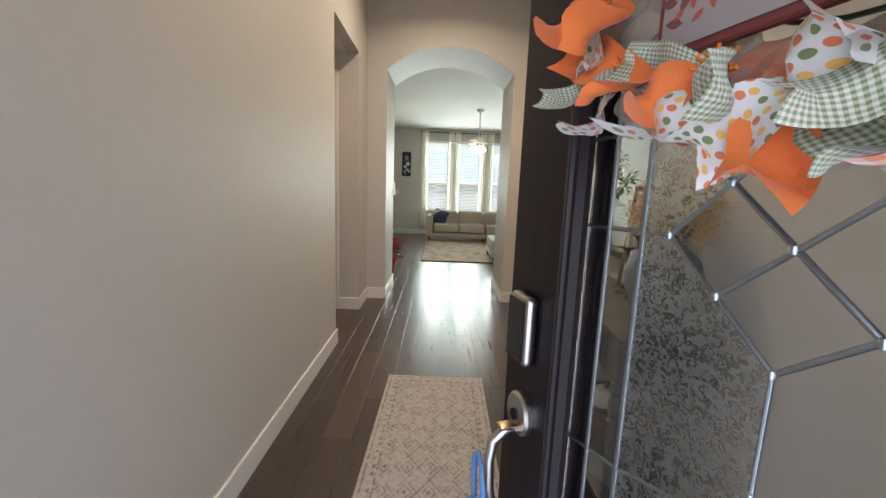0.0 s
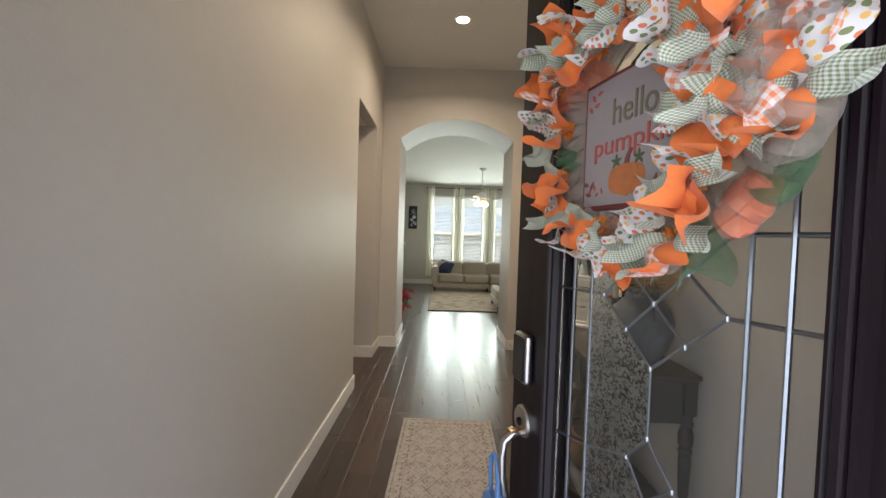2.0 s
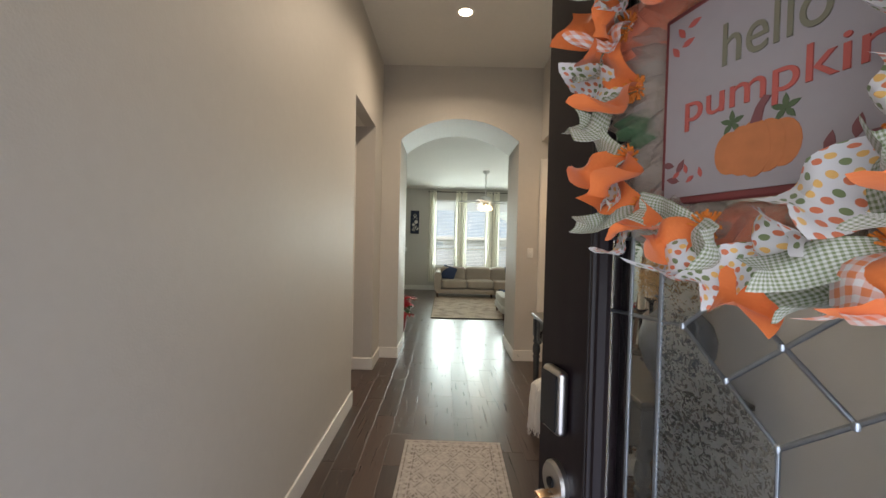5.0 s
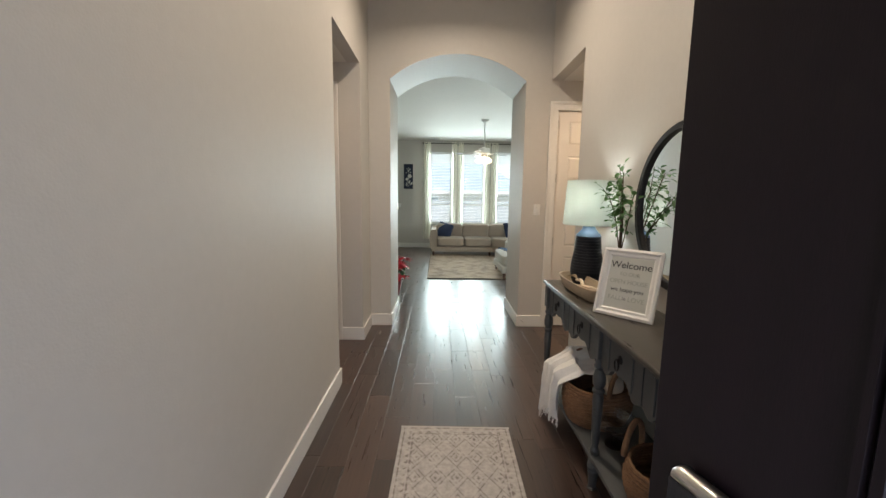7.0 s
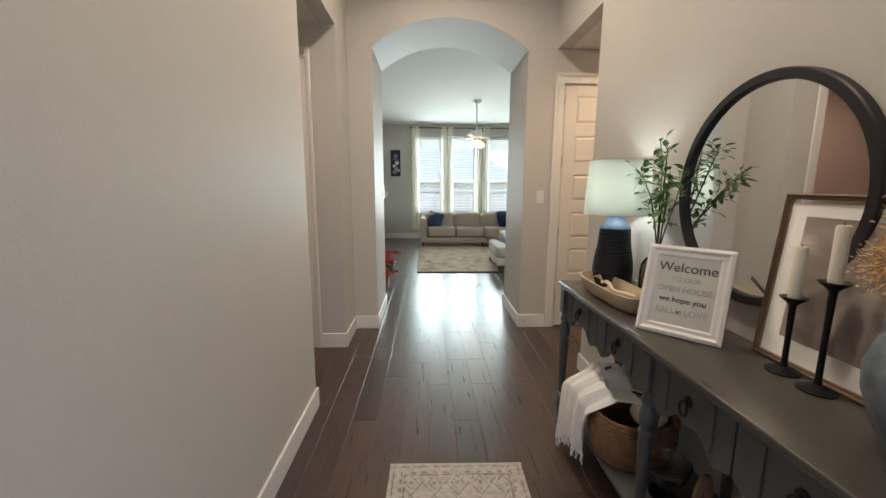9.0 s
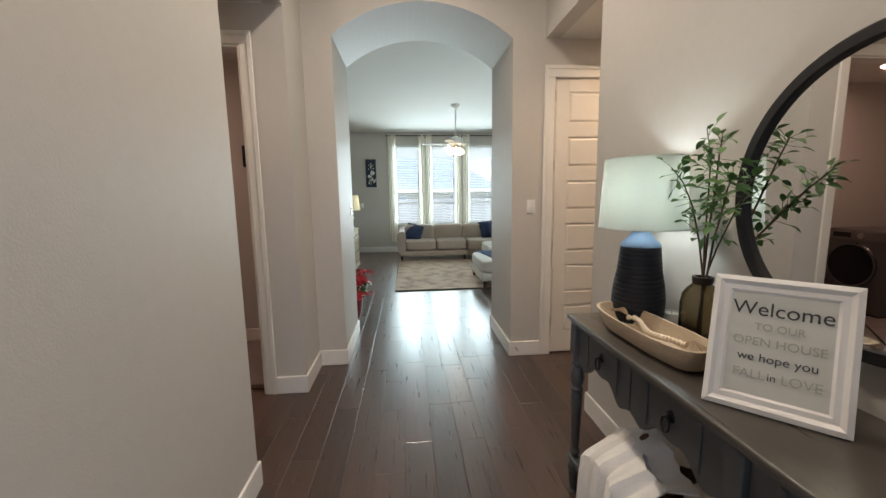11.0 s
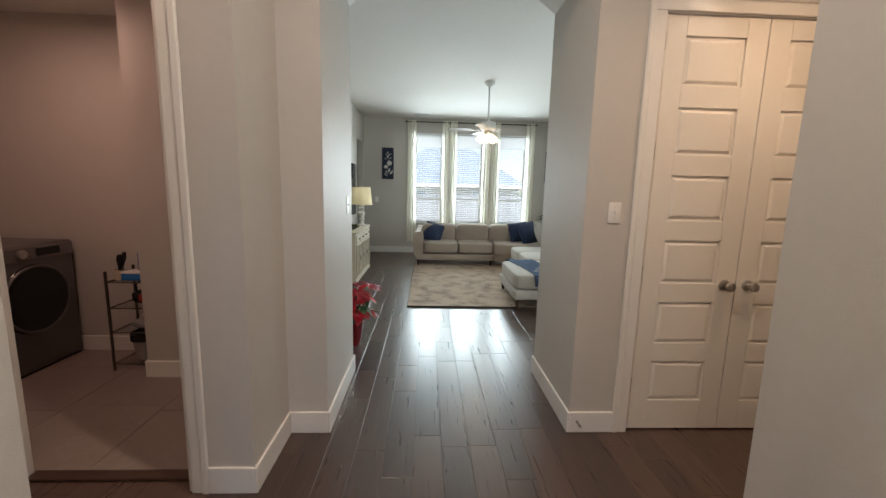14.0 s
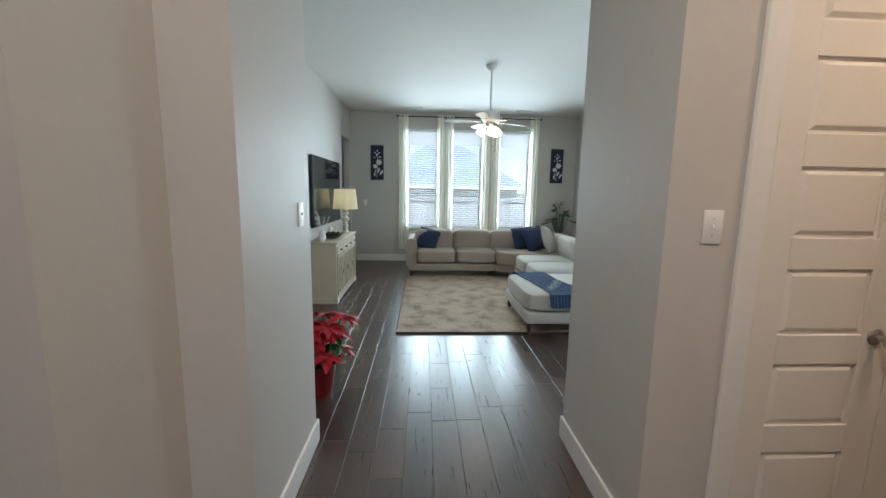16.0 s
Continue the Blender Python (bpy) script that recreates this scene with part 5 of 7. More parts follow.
def throw():
    def fn(u, v):
        s, q = u * 0.62, v - 0.5
        if s < 0.20:
            x, z = 1.25 - s * 0.55, 0.52 + 0.03 * math.sin(q * 7) - 0.25 * q * q
        else:
            x, z = 1.14 - 0.115 * min(1, (s - 0.20) / 0.08) - 0.02 * math.sin((s - 0.2) * 6), 0.52 - (s - 0.20) * 0.86 * (1 + 0.25 * q) - 0.25 * q * q
        y = 2.96 + q * (0.36 - 0.10 * u) + 0.06 * u
        rip = 0.014 * math.sin(q * 22 + u * 3) * (0.4 + u) + 0.006 * math.sin(q * 47 + u * 9)
        return Vector((x - rip, y, z + 0.4 * rip))
    return sheet(fn, 30, 30, 0.007)


th = thing("throw_blanket", "white fringed cotton throw draped over the basket", "blanket")
part("cloth", throw(), COTTON, th, smooth=True)
bm = bmesh.new()
rng = random.Random(4)
for k in range(46):
    q = k / 45 - 0.5
    zb = 0.52 - 0.42 * 0.86 * (1 + 0.25 * q) - 0.25 * q * q
    p = Vector((1.015 - 0.022 * math.sin(q * 22 + 3), 3.02 + q * 0.26, zb + 0.006))
    tube([p, p + Vector((rng.uniform(-0.012, 0.004), rng.uniform(-0.008, 0.008), -0.028)), p + Vector((rng.uniform(-0.016, 0.006), rng.uniform(-0.014, 0.014), -0.052))], 0.0022, 5, bm)
part("fringe", bm, COTTON, th, "knotted white fringe")


def pumpkin(x, y, z, r, material, label, turn=0):
    p = thing("pumpkin", label, "pumpkin", pose(x, y, z, 0, 0, turn), group="decorative pumpkins")
    bm = bmesh.new()
    seg, rows = 48, 14
    g = []
    for j in range(rows + 1):
        t = math.pi * j / rows
        g.append([bm.verts.new((r * math.sin(t) * (1 - 0.09 * abs(math.sin(4.5 * q)) ** 0.6 - 0.04) * math.cos(q), r * math.sin(t) * (1 - 0.09 * abs(math.sin(4.5 * q)) ** 0.6 - 0.04) * math.sin(q), r * 0.75 * (1 - math.cos(t)) * 1.0 - 0.10 * r * (math.cos(t) < -0.9))) for q in [2 * math.pi * i / seg for i in range(seg)]])
    for a, b in zip(g, g[1:]):
        for i in range(seg):
            j = (i + 1) % seg
            bm.faces.new((a[i], a[j], b[j], b[i]))
    bmesh.ops.remove_doubles(bm, verts=bm.verts, dist=0.0006)
    part("body", bm, material, p, smooth=True)
    part("stalk", tube([(0, 0, r * 1.36), (0.004, 0.003, r * 1.6), (0.016, 0.01, r * 1.8)], [0.012, 0.009, 0.008], 8), STEM, p, "twisted brown stalk", smooth=True)


CREAM = mat("cream_fabric_pumpkin", (0.66, 0.58, 0.47), 0.9, var=0.08, grain=140, bump=0.3)
pumpkin(1.285, 2.79, 0.36, 0.085, CREAM, "cream fabric pumpkin resting in the basket")
pumpkin(1.27, 2.13, 0.315, 0.085, COTTON, "white fabric pumpkin resting in the basket", 20)
gb = thing("glass_bowl", "clear glass footed bowl on the low shelf", "bowl", pose(1.24, 2.58, 0.19))
part("body", lathe([(0, 0), (0.05, 0), (0.05, 0.006), (0.014, 0.014), (0.012, 0.05), (0.03, 0.065), (0.085, 0.10), (0.10, 0.155), (0.097, 0.155), (0.08, 0.103), (0.028, 0.07), (0, 0.066)], 36), glass_mat("clear_bowl_glass", (0.97, 0.98, 0.98)), gb, smooth=True)


# ---- closet doors ----
def panel_leaf(w, h, knob_x):
    """A white six-panel leaf: raised fields inside stepped recesses. Its front looks to -y."""
    d = thing("door_2", "white six-panel closet door with a nickel knob", "door", kind="structure")
    sx, ph, pitch, z0, deep = 0.120, 0.252, 0.3665, 0.185, 0.011
    part("slab", boxes((0, w, deep, 0.035, 0, h)), DOORPAINT, d)
    part("stile", boxes((0, sx, 0, deep, 0, h), bevel=0.0015), DOORPAINT, d)
    part("stile", boxes((w - sx, w, 0, deep, 0, h), bevel=0.0015), DOORPAINT, d)
    edges = [0.0]
    for k in range(6):
        edges += [z0 + k * pitch, z0 + k * pitch + ph]
    edges.append(h)
    for a, b in zip(edges[::2], edges[1::2]):
        part("rail", boxes((sx, w - sx, 0, deep, a, b), bevel=0.0012), DOORPAINT, d)
    for k in range(6):
        bm = bmesh.new()
        a, b = z0 + k * pitch, z0 + k * pitch + ph
        rings = [[bm.verts.new((x, y, z)) for x, z in ((sx + o, a + o), (w - sx - o, a + o), (w - sx - o, b - o), (sx + o, b - o))] for o, y in ((0.0, deep - 0.0005), (0.010, deep - 0.0005), (0.026, 0.0015), (0.030, 0.001))]
        for p, q in zip(rings, rings[1:]):
            for i in range(4):
                j = (i + 1) % 4
                bm.faces.new((p[i], p[j], q[j], q[i]))
        bm.faces.new(rings[-1])
        part("panel", bm, DOORPAINT, d)
    kn = part("knob", lathe([(0, 0), (0.032, 0), (0.033, 0.004), (0.028, 0.009), (0.012, 0.012), (0.011, 0.030), (0.017, 0.036), (0.027, 0.046), (0.029, 0.056), (0.024, 0.066), (0.010, 0.071), (0, 0.0715)], 28), CHROME, d, "satin nickel knob", smooth=True, m=pose(knob_x, 0, 0.912, 90))
    return d


lw, lh = 0.5745, 2.372
left_leaf = panel_leaf(lw, lh, lw - 0.068)
left_leaf.matrix_world = pose(1.577, 5.040, 0.012)
for z in (0.25, 0.93, 1.62, 2.19):
    part("hinge", lathe([(0, 0), (0.0085, 0.002), (0.0085, 0.088), (0, 0.09)], 12, at=(-0.002, -0.006, z)), CHROME, left_leaf, "nickel hinge", smooth=True)
right_leaf = panel_leaf(lw, lh, 0.068)
right_leaf.matrix_world = pose(1.577 + lw + 0.004, 5.040, 0.012)
right_leaf.name = "door_3"
solid("trim_closet_jamb", boxes((1.5705, 1.5755, 5.027, 5.143, 0, 2.387), (2.7315, 2.7365, 5.027, 5.143, 0, 2.387), (1.5755, 2.7315, 5.027, 5.143, 2.3865, 2.3915)), TRIM, "white closet door jamb lining", "trim", "structure")


# ---- switches, lights, small fixtures ----
def switch(m, label):
    s = thing("light_switch", label, "switch", m, group="wall switches")
    part("plate", boxes((-0.036, 0.036, -0.006, 0, -0.059, 0.059), bevel=0.003, seg=2), WHITEPLASTIC, s, smooth=True)
    part("toggle", boxes((-0.005, 0.005, -0.016, -0.006, -0.004, 0.012), bevel=0.002), WHITEPLASTIC, s)
    for z in (-0.03, 0.03):
        part("screw", lathe([(0, 0.0), (0.003, 0.0), (0.0025, 0.0012), (0, 0.0015)], 10), CHROME, s, m=pose(0, -0.006, z, 90))


switch(pose(1.382, 5.025, 1.333), "white toggle light switch on the wall")
switch(pose(AX0, 5.66, 1.316, 0, 0, 90), "white toggle light switch inside the arch")
switch(pose(-0.80, 11.80, 1.19), "white wall switch on the far living room wall")
stop = thing("door_stop", "small nickel door stop on the baseboard", "door stop", pose(1.26, 5.01, 0.075, 90))
part("spring", lathe([(0.010, 0), (0.010, 0.004), (0.004, 0.006), (0.004, 0.045), (0.008, 0.047), (0.008, 0.056), (0, 0.057)], 12), CHROME, stop, smooth=True)


def downlight(x, y, z, strength):
    d = thing("downlight", "round recessed ceiling downlight with white trim", "ceiling light", pose(x, y, z), group="recessed downlights")
    part("trim_ring", lathe([(0.058, -0.002), (0.060, -0.007), (0.082, -0.005), (0.084, 0.0), (0.058, 0.0)], 40), WHITEPLASTIC, d, smooth=True)
    part("lens", lathe([(0, -0.004), (0.058, -0.0035), (0.058, 0.0), (0, 0.0)], 40), glow_mat("downlight_glow", (1.0, 0.85, 0.68), strength), d, "lit frosted lens")


downlight(0.475, 3.89, HALL_Z, 25), downlight(0.50, 2.15, HALL_Z, 25), downlight(2.15, 4.45, LOW_Z, 20), downlight(-1.2, 4.08, LOW_Z, 12)

# ---- laundry room ----
GREYMETAL = mat("graphite_appliance", (0.16, 0.15, 0.15), 0.35, metal=0.5, var=0.06)
washer = thing("washing_machine", "graphite front-loading washing machine with dark round door", "washing machine", pose(-2.57, 5.82, 0.0, 0, 0, 90))
part("body", boxes((-0.34, 0.34, 0.0, 0.66, 0.02, 0.97), bevel=0.02, seg=3), GREYMETAL, washer, smooth=True)
part("plinth", boxes((-0.33, 0.33, 0.01, 0.65, 0.0, 0.02)), BLACKPLASTIC, washer)
part("control_panel", boxes((-0.335, 0.335, -0.006, 0.0, 0.855, 0.955), bevel=0.003), mat("appliance_panel", (0.22, 0.20, 0.20), 0.3, metal=0.4), washer)
part("display", boxes((0.03, 0.22, -0.009, -0.006, 0.878, 0.935), bevel=0.001), BLACKPLASTIC, washer, "black display")
part("dial", lathe([(0, 0), (0.034, 0), (0.033, 0.018), (0.028, 0.022), (0, 0.022)], 28), CHROME, washer, smooth=True, m=pose(-0.08, -0.006, 0.905, 90))
ring = part("door", lathe([(0, 0.012), (0.20, 0.016), (0.232, 0.018), (0.252, 0.014), (0.262, 0.0), (0, 0)], 56), BLACKPLASTIC, washer, "dark glass porthole door", smooth=True, m=pose(0, 0.0, 0.56, 90))
part("door_ring", tube([(0.247 * math.cos(a), 0.247 * math.sin(a), 0.016) for a in [2 * math.pi * i / 56 for i in range(56)]], 0.010, 8, closed=True), GREYMETAL, ring, "grey door rim", smooth=True)

RACK = mat("bronze_rack_metal", (0.10, 0.085, 0.075), 0.5, metal=0.7, var=0.1)
rack = thing("storage_rack", "small bronze wire storage rack with four shelves", "shelf", pose(-1.89, 5.93, 0.0))
for x in (-0.145, 0.145):
    for y in (-0.14, 0.14):
        part("post", tube([(x, y, 0), (x, y, 0.78)], 0.010, 8), RACK, rack, smooth=True)
for z in (0.06, 0.31, 0.50, 0.70):
    edge = part("wire_shelf", tube([(-0.145, -0.14, z), (0.145, -0.14, z), (0.145, 0.14, z), (-0.145, 0.14, z)], 0.005, 6, closed=True), RACK, rack, "wire shelf")
    for k in range(1, 8):
        x = -0.145 + 0.29 * k / 8
        part("wire", tube([(x, -0.14, z + 0.004), (x, 0.14, z + 0.004)], 0.003, 5), RACK, edge)
for s in (1, -1):
    part("cross_brace", tube([(-0.145 * s, 0.14, 0.34), (0.145 * s, 0.14, 0.68)], 0.0025, 5), RACK, rack)
blue = mat("blue_detergent_plastic", (0.03, 0.12, 0.36), 0.35, var=0.1)
det = thing("detergent_bottle", "blue detergent bottle with a red cap on the rack", "bottle", pose(-1.82, 5.90, 0.775))
part("body", lathe([(0, 0), (0.038, 0), (0.042, 0.01), (0.042, 0.13), (0.028, 0.165), (0.018, 0.175), (0, 0.175)], 20), blue, det, smooth=True)
part("cap", lathe([(0.02, 0.174), (0.021, 0.178), (0.021, 0.21), (0, 0.212)], 16), mat("red_cap", (0.45, 0.02, 0.03), 0.4), det, "red screw cap", smooth=True)
tub = thing("wipes_box", "bright blue plastic box with a white lid", "box", pose(-1.86, 5.87, 0.708))
part("box", boxes((-0.085, 0.085, -0.055, 0.055, 0, 0.052), bevel=0.008, seg=2), mat("bright_blue_box", (0.02, 0.17, 0.50), 0.4), tub, smooth=True)
part("lid", boxes((-0.087, 0.087, -0.057, 0.057, 0.052, 0.066), bevel=0.005, seg=2), WHITEPLASTIC, tub, smooth=True)
brush = thing("scrub_brush", "black handled cleaning brush in a cream cup", "brush", pose(-1.985, 5.86, 0.708))
part("cup", lathe([(0, 0), (0.03, 0), (0.034, 0.075), (0.031, 0.075), (0.027, 0.004), (0, 0.004)], 20), CREAM, brush, smooth=True)
part("handle", tube([(0, 0, 0.01), (0.006, 0, 0.10), (0.012, 0, 0.15), (0.014, 0, 0.19)], [0.008, 0.010, 0.022, 0.016], 10), BLACKPLASTIC, brush, smooth=True)
part("handle", tube([(0.01, 0, 0.01), (0.03, 0, 0.11), (0.045, 0, 0.17), (0.05, 0, 0.21)], [0.007, 0.009, 0.016, 0.012], 10), BLACKPLASTIC, brush, smooth=True)
bag = thing("tool_bag", "small black bag with a red panel on the middle shelf", "bag", pose(-1.84, 5.92, 0.512))
part("body", cushion(0.17, 0.13, 0.11, 0.2, 5, 4, rumple=0.08), BLACKPLASTIC, bag, smooth=True)
part("panel", cushion(0.09, 0.02, 0.07, 0.2, 4, 4), mat("red_fabric", (0.35, 0.03, 0.03), 0.8), bag, m=pose(0.03, -0.066, 0.02))
part("strap", tube([(-0.06, -0.02, 0.09), (-0.06, -0.02, 0.15), (-0.02, -0.02, 0.18), (0.03, -0.02, 0.15), (0.03, -0.02, 0.09)], 0.006, 6), BLACKPLASTIC, bag, smooth=True)
bin_ = thing("waste_bin", "pale grey waste bin with a dark liner on the rack", "bin", pose(-1.87, 5.93, 0.07))
part("tub", lathe([(0, 0), (0.08, 0), (0.105, 0.20), (0.10, 0.20), (0.077, 0.005), (0, 0.005)], 24), mat("grey_bin_plastic", (0.35, 0.34, 0.33), 0.5), bin_, smooth=True)
part("liner", lathe([(0.112, 0.15), (0.111, 0.207), (0.098, 0.208), (0.09, 0.15)], 24), BLACKPLASTIC, bin_, "black bag liner", smooth=True)
cl = thing("cloth_bundle", "folded grey patterned cloths on the wire shelf", "cloth", pose(-1.84, 5.93, 0.318))
part("cloth", cushion(0.2, 0.18, 0.07, 0.2, 6, 4, rumple=0.12, seed=3), mat("grey_cloth", (0.25, 0.24, 0.24), 0.95, var=0.5, grain=70), cl, smooth=True)
ws = thing("wall_plaque", "black wall plaque with a thin gold stripe", "plaque", pose(-1.12, 5.70, 1.83))
part("board", boxes((-0.10, 0.10, -0.02, 0, -0.10, 0.10), bevel=0.003), BLACKPLASTIC, ws)
part("stripe", boxes((-0.07, 0.07, -0.023, -0.02, -0.008, 0.004)), mat("gold_stripe", (0.6, 0.42, 0.15), 0.35, metal=1.0), ws, "gold stripe")
wp = thing("wall_panel", "white plastic control panel on the laundry wall", "panel", pose(-1.135, 5.70, 1.32))
part("cover", boxes((-0.05, 0.05, -0.022, 0, -0.16, 0.16), bevel=0.006, seg=2), WHITEPLASTIC, wp, smooth=True)
part("hinge_lid", boxes((-0.042, 0.042, -0.026, -0.022, -0.14, 0.06), bevel=0.002), WHITEPLASTIC, wp)


# ---- living room windows ----
BLIND = shade_mat("white_vinyl_blind", (0.90, 0.91, 0.91))


def window(i, x0, x1):
    w = thing(f"window_{i}", "tall white single-hung window with horizontal blinds", "window", kind="structure")
    y0, y1, f = 11.87, 11.93, 0.035
    part("window_frame", boxes((x0, x0 + f, y0, y1, SILL, HEAD), (x1 - f, x1, y0, y1, SILL, HEAD), (x0 + f, x1 - f, y0, y1, SILL, SILL + f), (x0 + f, x1 - f, y0, y1, HEAD - f, HEAD), bevel=0.003), TRIM, w)
    part("meeting_rail", boxes((x0 + f, x1 - f, y0 - 0.005, y1, 1.205, 1.250), bevel=0.003), TRIM, w)
    part("window_sill", boxes((x0 - 0.03, x1 + 0.03, 11.765, 11.868, SILL - 0.022, SILL + 0.002), bevel=0.005), TRIM, w)
    for a, b in ((SILL + f, 1.205), (1.250, HEAD - f)):
        p = part("pane", boxes((x0 + f, x1 - f, 11.895, 11.901, a, b)), WINGLASS, w, "clear window pane")
        p.visible_shadow = False
    part("head_rail", boxes((x0 + 0.01, x1 - 0.01, 11.81, 11.86, HEAD - 0.055, HEAD - 0.002), bevel=0.003), BLIND, w, "blind head rail")
    slat = part("slat", boxes((-(x1 - x0) / 2 + 0.012, (x1 - x0) / 2 - 0.012, -0.024, 0.024, -0.0014, 0.0014), bevel=0.001), BLIND, w, m=pose((x0 + x1) / 2, 11.835, HEAD - 0.08, -60))
    z = HEAD - 0.122
    while z > SILL + 0.05:
        again(slat, pose((x0 + x1) / 2, 11.835, z, -60 if z > 2.36 else -20))  # the top slats hang closed
        z -= 0.042
    part("bottom_rail", boxes((x0 + 0.012, x1 - 0.012, 11.812, 11.858, SILL + 0.012, SILL + 0.030), bevel=0.003), BLIND, w)
    for x in (x0 + 0.12, x1 - 0.12):
        part("ladder_cord", boxes((x - 0.001, x + 0.001, 11.811, 11.813, SILL + 0.03, HEAD - 0.05), (x - 0.001, x + 0.001, 11.857, 11.859, SILL + 0.03, HEAD - 0.05)), BLIND, w)


for i, (x0, x1) in enumerate(WIN):
    window(i + 1, x0, x1)

CURTAIN = shade_mat("cream_sheer_cotton", (0.93, 0.90, 0.80))
ROD = mat("dark_bronze_rod", (0.06, 0.05, 0.045), 0.4, metal=0.8)
rod = thing("curtain_rod", "slim dark curtain rod with round finials", "curtain rod")
part("pole", tube([(-0.13, 11.70, 2.885), (2.69, 11.70, 2.885)], 0.011, 12), ROD, rod, smooth=True)
for x in (-0.145, 2.705):
    part("finial", lathe([(0, -0.022), (0.016, -0.014), (0.021, 0), (0.016, 0.014), (0, 0.022)], 16, at=(x, 11.70, 2.885)), ROD, rod, smooth=True)
for x in (-0.09, 0.80, 1.72, 2.65):
    part("bracket", boxes((x - 0.006, x + 0.006, 11.70, 11.799, 2.868, 2.876), (x - 0.02, x + 0.02, 11.79, 11.799, 2.84, 2.90), bevel=0.002), ROD, rod)


def curtain(x0, x1, seed):
    def fn(u, v):
        z = 0.26 + (2.895 - 0.26) * v
        spread = 1 + 0.10 * (1 - v)
        x = (x0 + x1) / 2 + (u - 0.5) * (x1 - x0) * spread
        n = 3.0 * (x1 - x0) / 0.18
        y = 11.692 + 0.011 * math.sin(2 * math.pi * n * u + seed) * (0.8 + 0.3 * (1 - v)) + 0.008 * math.sin(5 * v + seed + 9 * u)
        return Vector((x, y, z))
    c = thing("curtain", "cream cotton curtain panel hanging in folds beside the window", "curtain", group="living room curtains")
    part("panel", sheet(fn, 60, 10, 0.0), CURTAIN, c, smooth=True)
    part("hem", boxes((x0, x1, 11.688, 11.696, 2.893, 2.915)), CURTAIN, c)


for k, (a, b) in enumerate(((-0.115, 0.075), (0.640, 0.795), (0.815, 0.965), (1.535, 1.705), (1.730, 1.915), (2.495, 2.68))):
    curtain(a, b, k * 1.3)


# unseen window, added only to hold the living room fill lamp
fill_win = thing("window_4", "unseen side window added around the living room fill lamp", "window", kind="structure")
part("window_frame", boxes((3.50, 3.56, 6.20, 6.25, 0.70, 2.40), (3.50, 3.56, 7.65, 7.70, 0.70, 2.40), (3.50, 3.56, 6.25, 7.65, 0.70, 0.75), (3.50, 3.56, 6.25, 7.65, 2.35, 2.40), bevel=0.003), TRIM, fill_win)
part("pane", boxes((3.525, 3.531, 6.25, 7.65, 0.75, 2.35)), WINGLASS, fill_win).visible_shadow = False

# ---- sectional sofa ----
TAUPE = mat("taupe_woven_upholstery", (0.38, 0.305, 0.25), 0.9, var=0.10, scale=5, grain=180, bump=0.4, bump_scale=260, sheen=0.15)
# pale grey cloth; on the sofa wing it stands for lit taupe
PALE_AND_LIT = mat("pale_grey_and_lit_upholstery", (0.50, 0.47, 0.42), 0.9, var=0.08, scale=5, grain=180, bump=0.4, bump_scale=260, sheen=0.15)
NAVYCLOTH = mat("navy_pillow_cotton", (0.020, 0.035, 0.085), 0.9, var=0.25, scale=14, grain=160, bump=0.4, bump_scale=200, sheen=0.2)
LEGWOOD = mat("dark_sofa_leg", (0.07, 0.028, 0.018), 0.4, var=0.2)


def leg_into(parent, x, y, h=0.12):
    part("leg", lathe([(0, 0), (0.016, 0), (0.028, h), (0, h)], 12), LEGWOOD, parent, "tapered dark wooden leg", smooth=True, m=pose(x, y, 0))


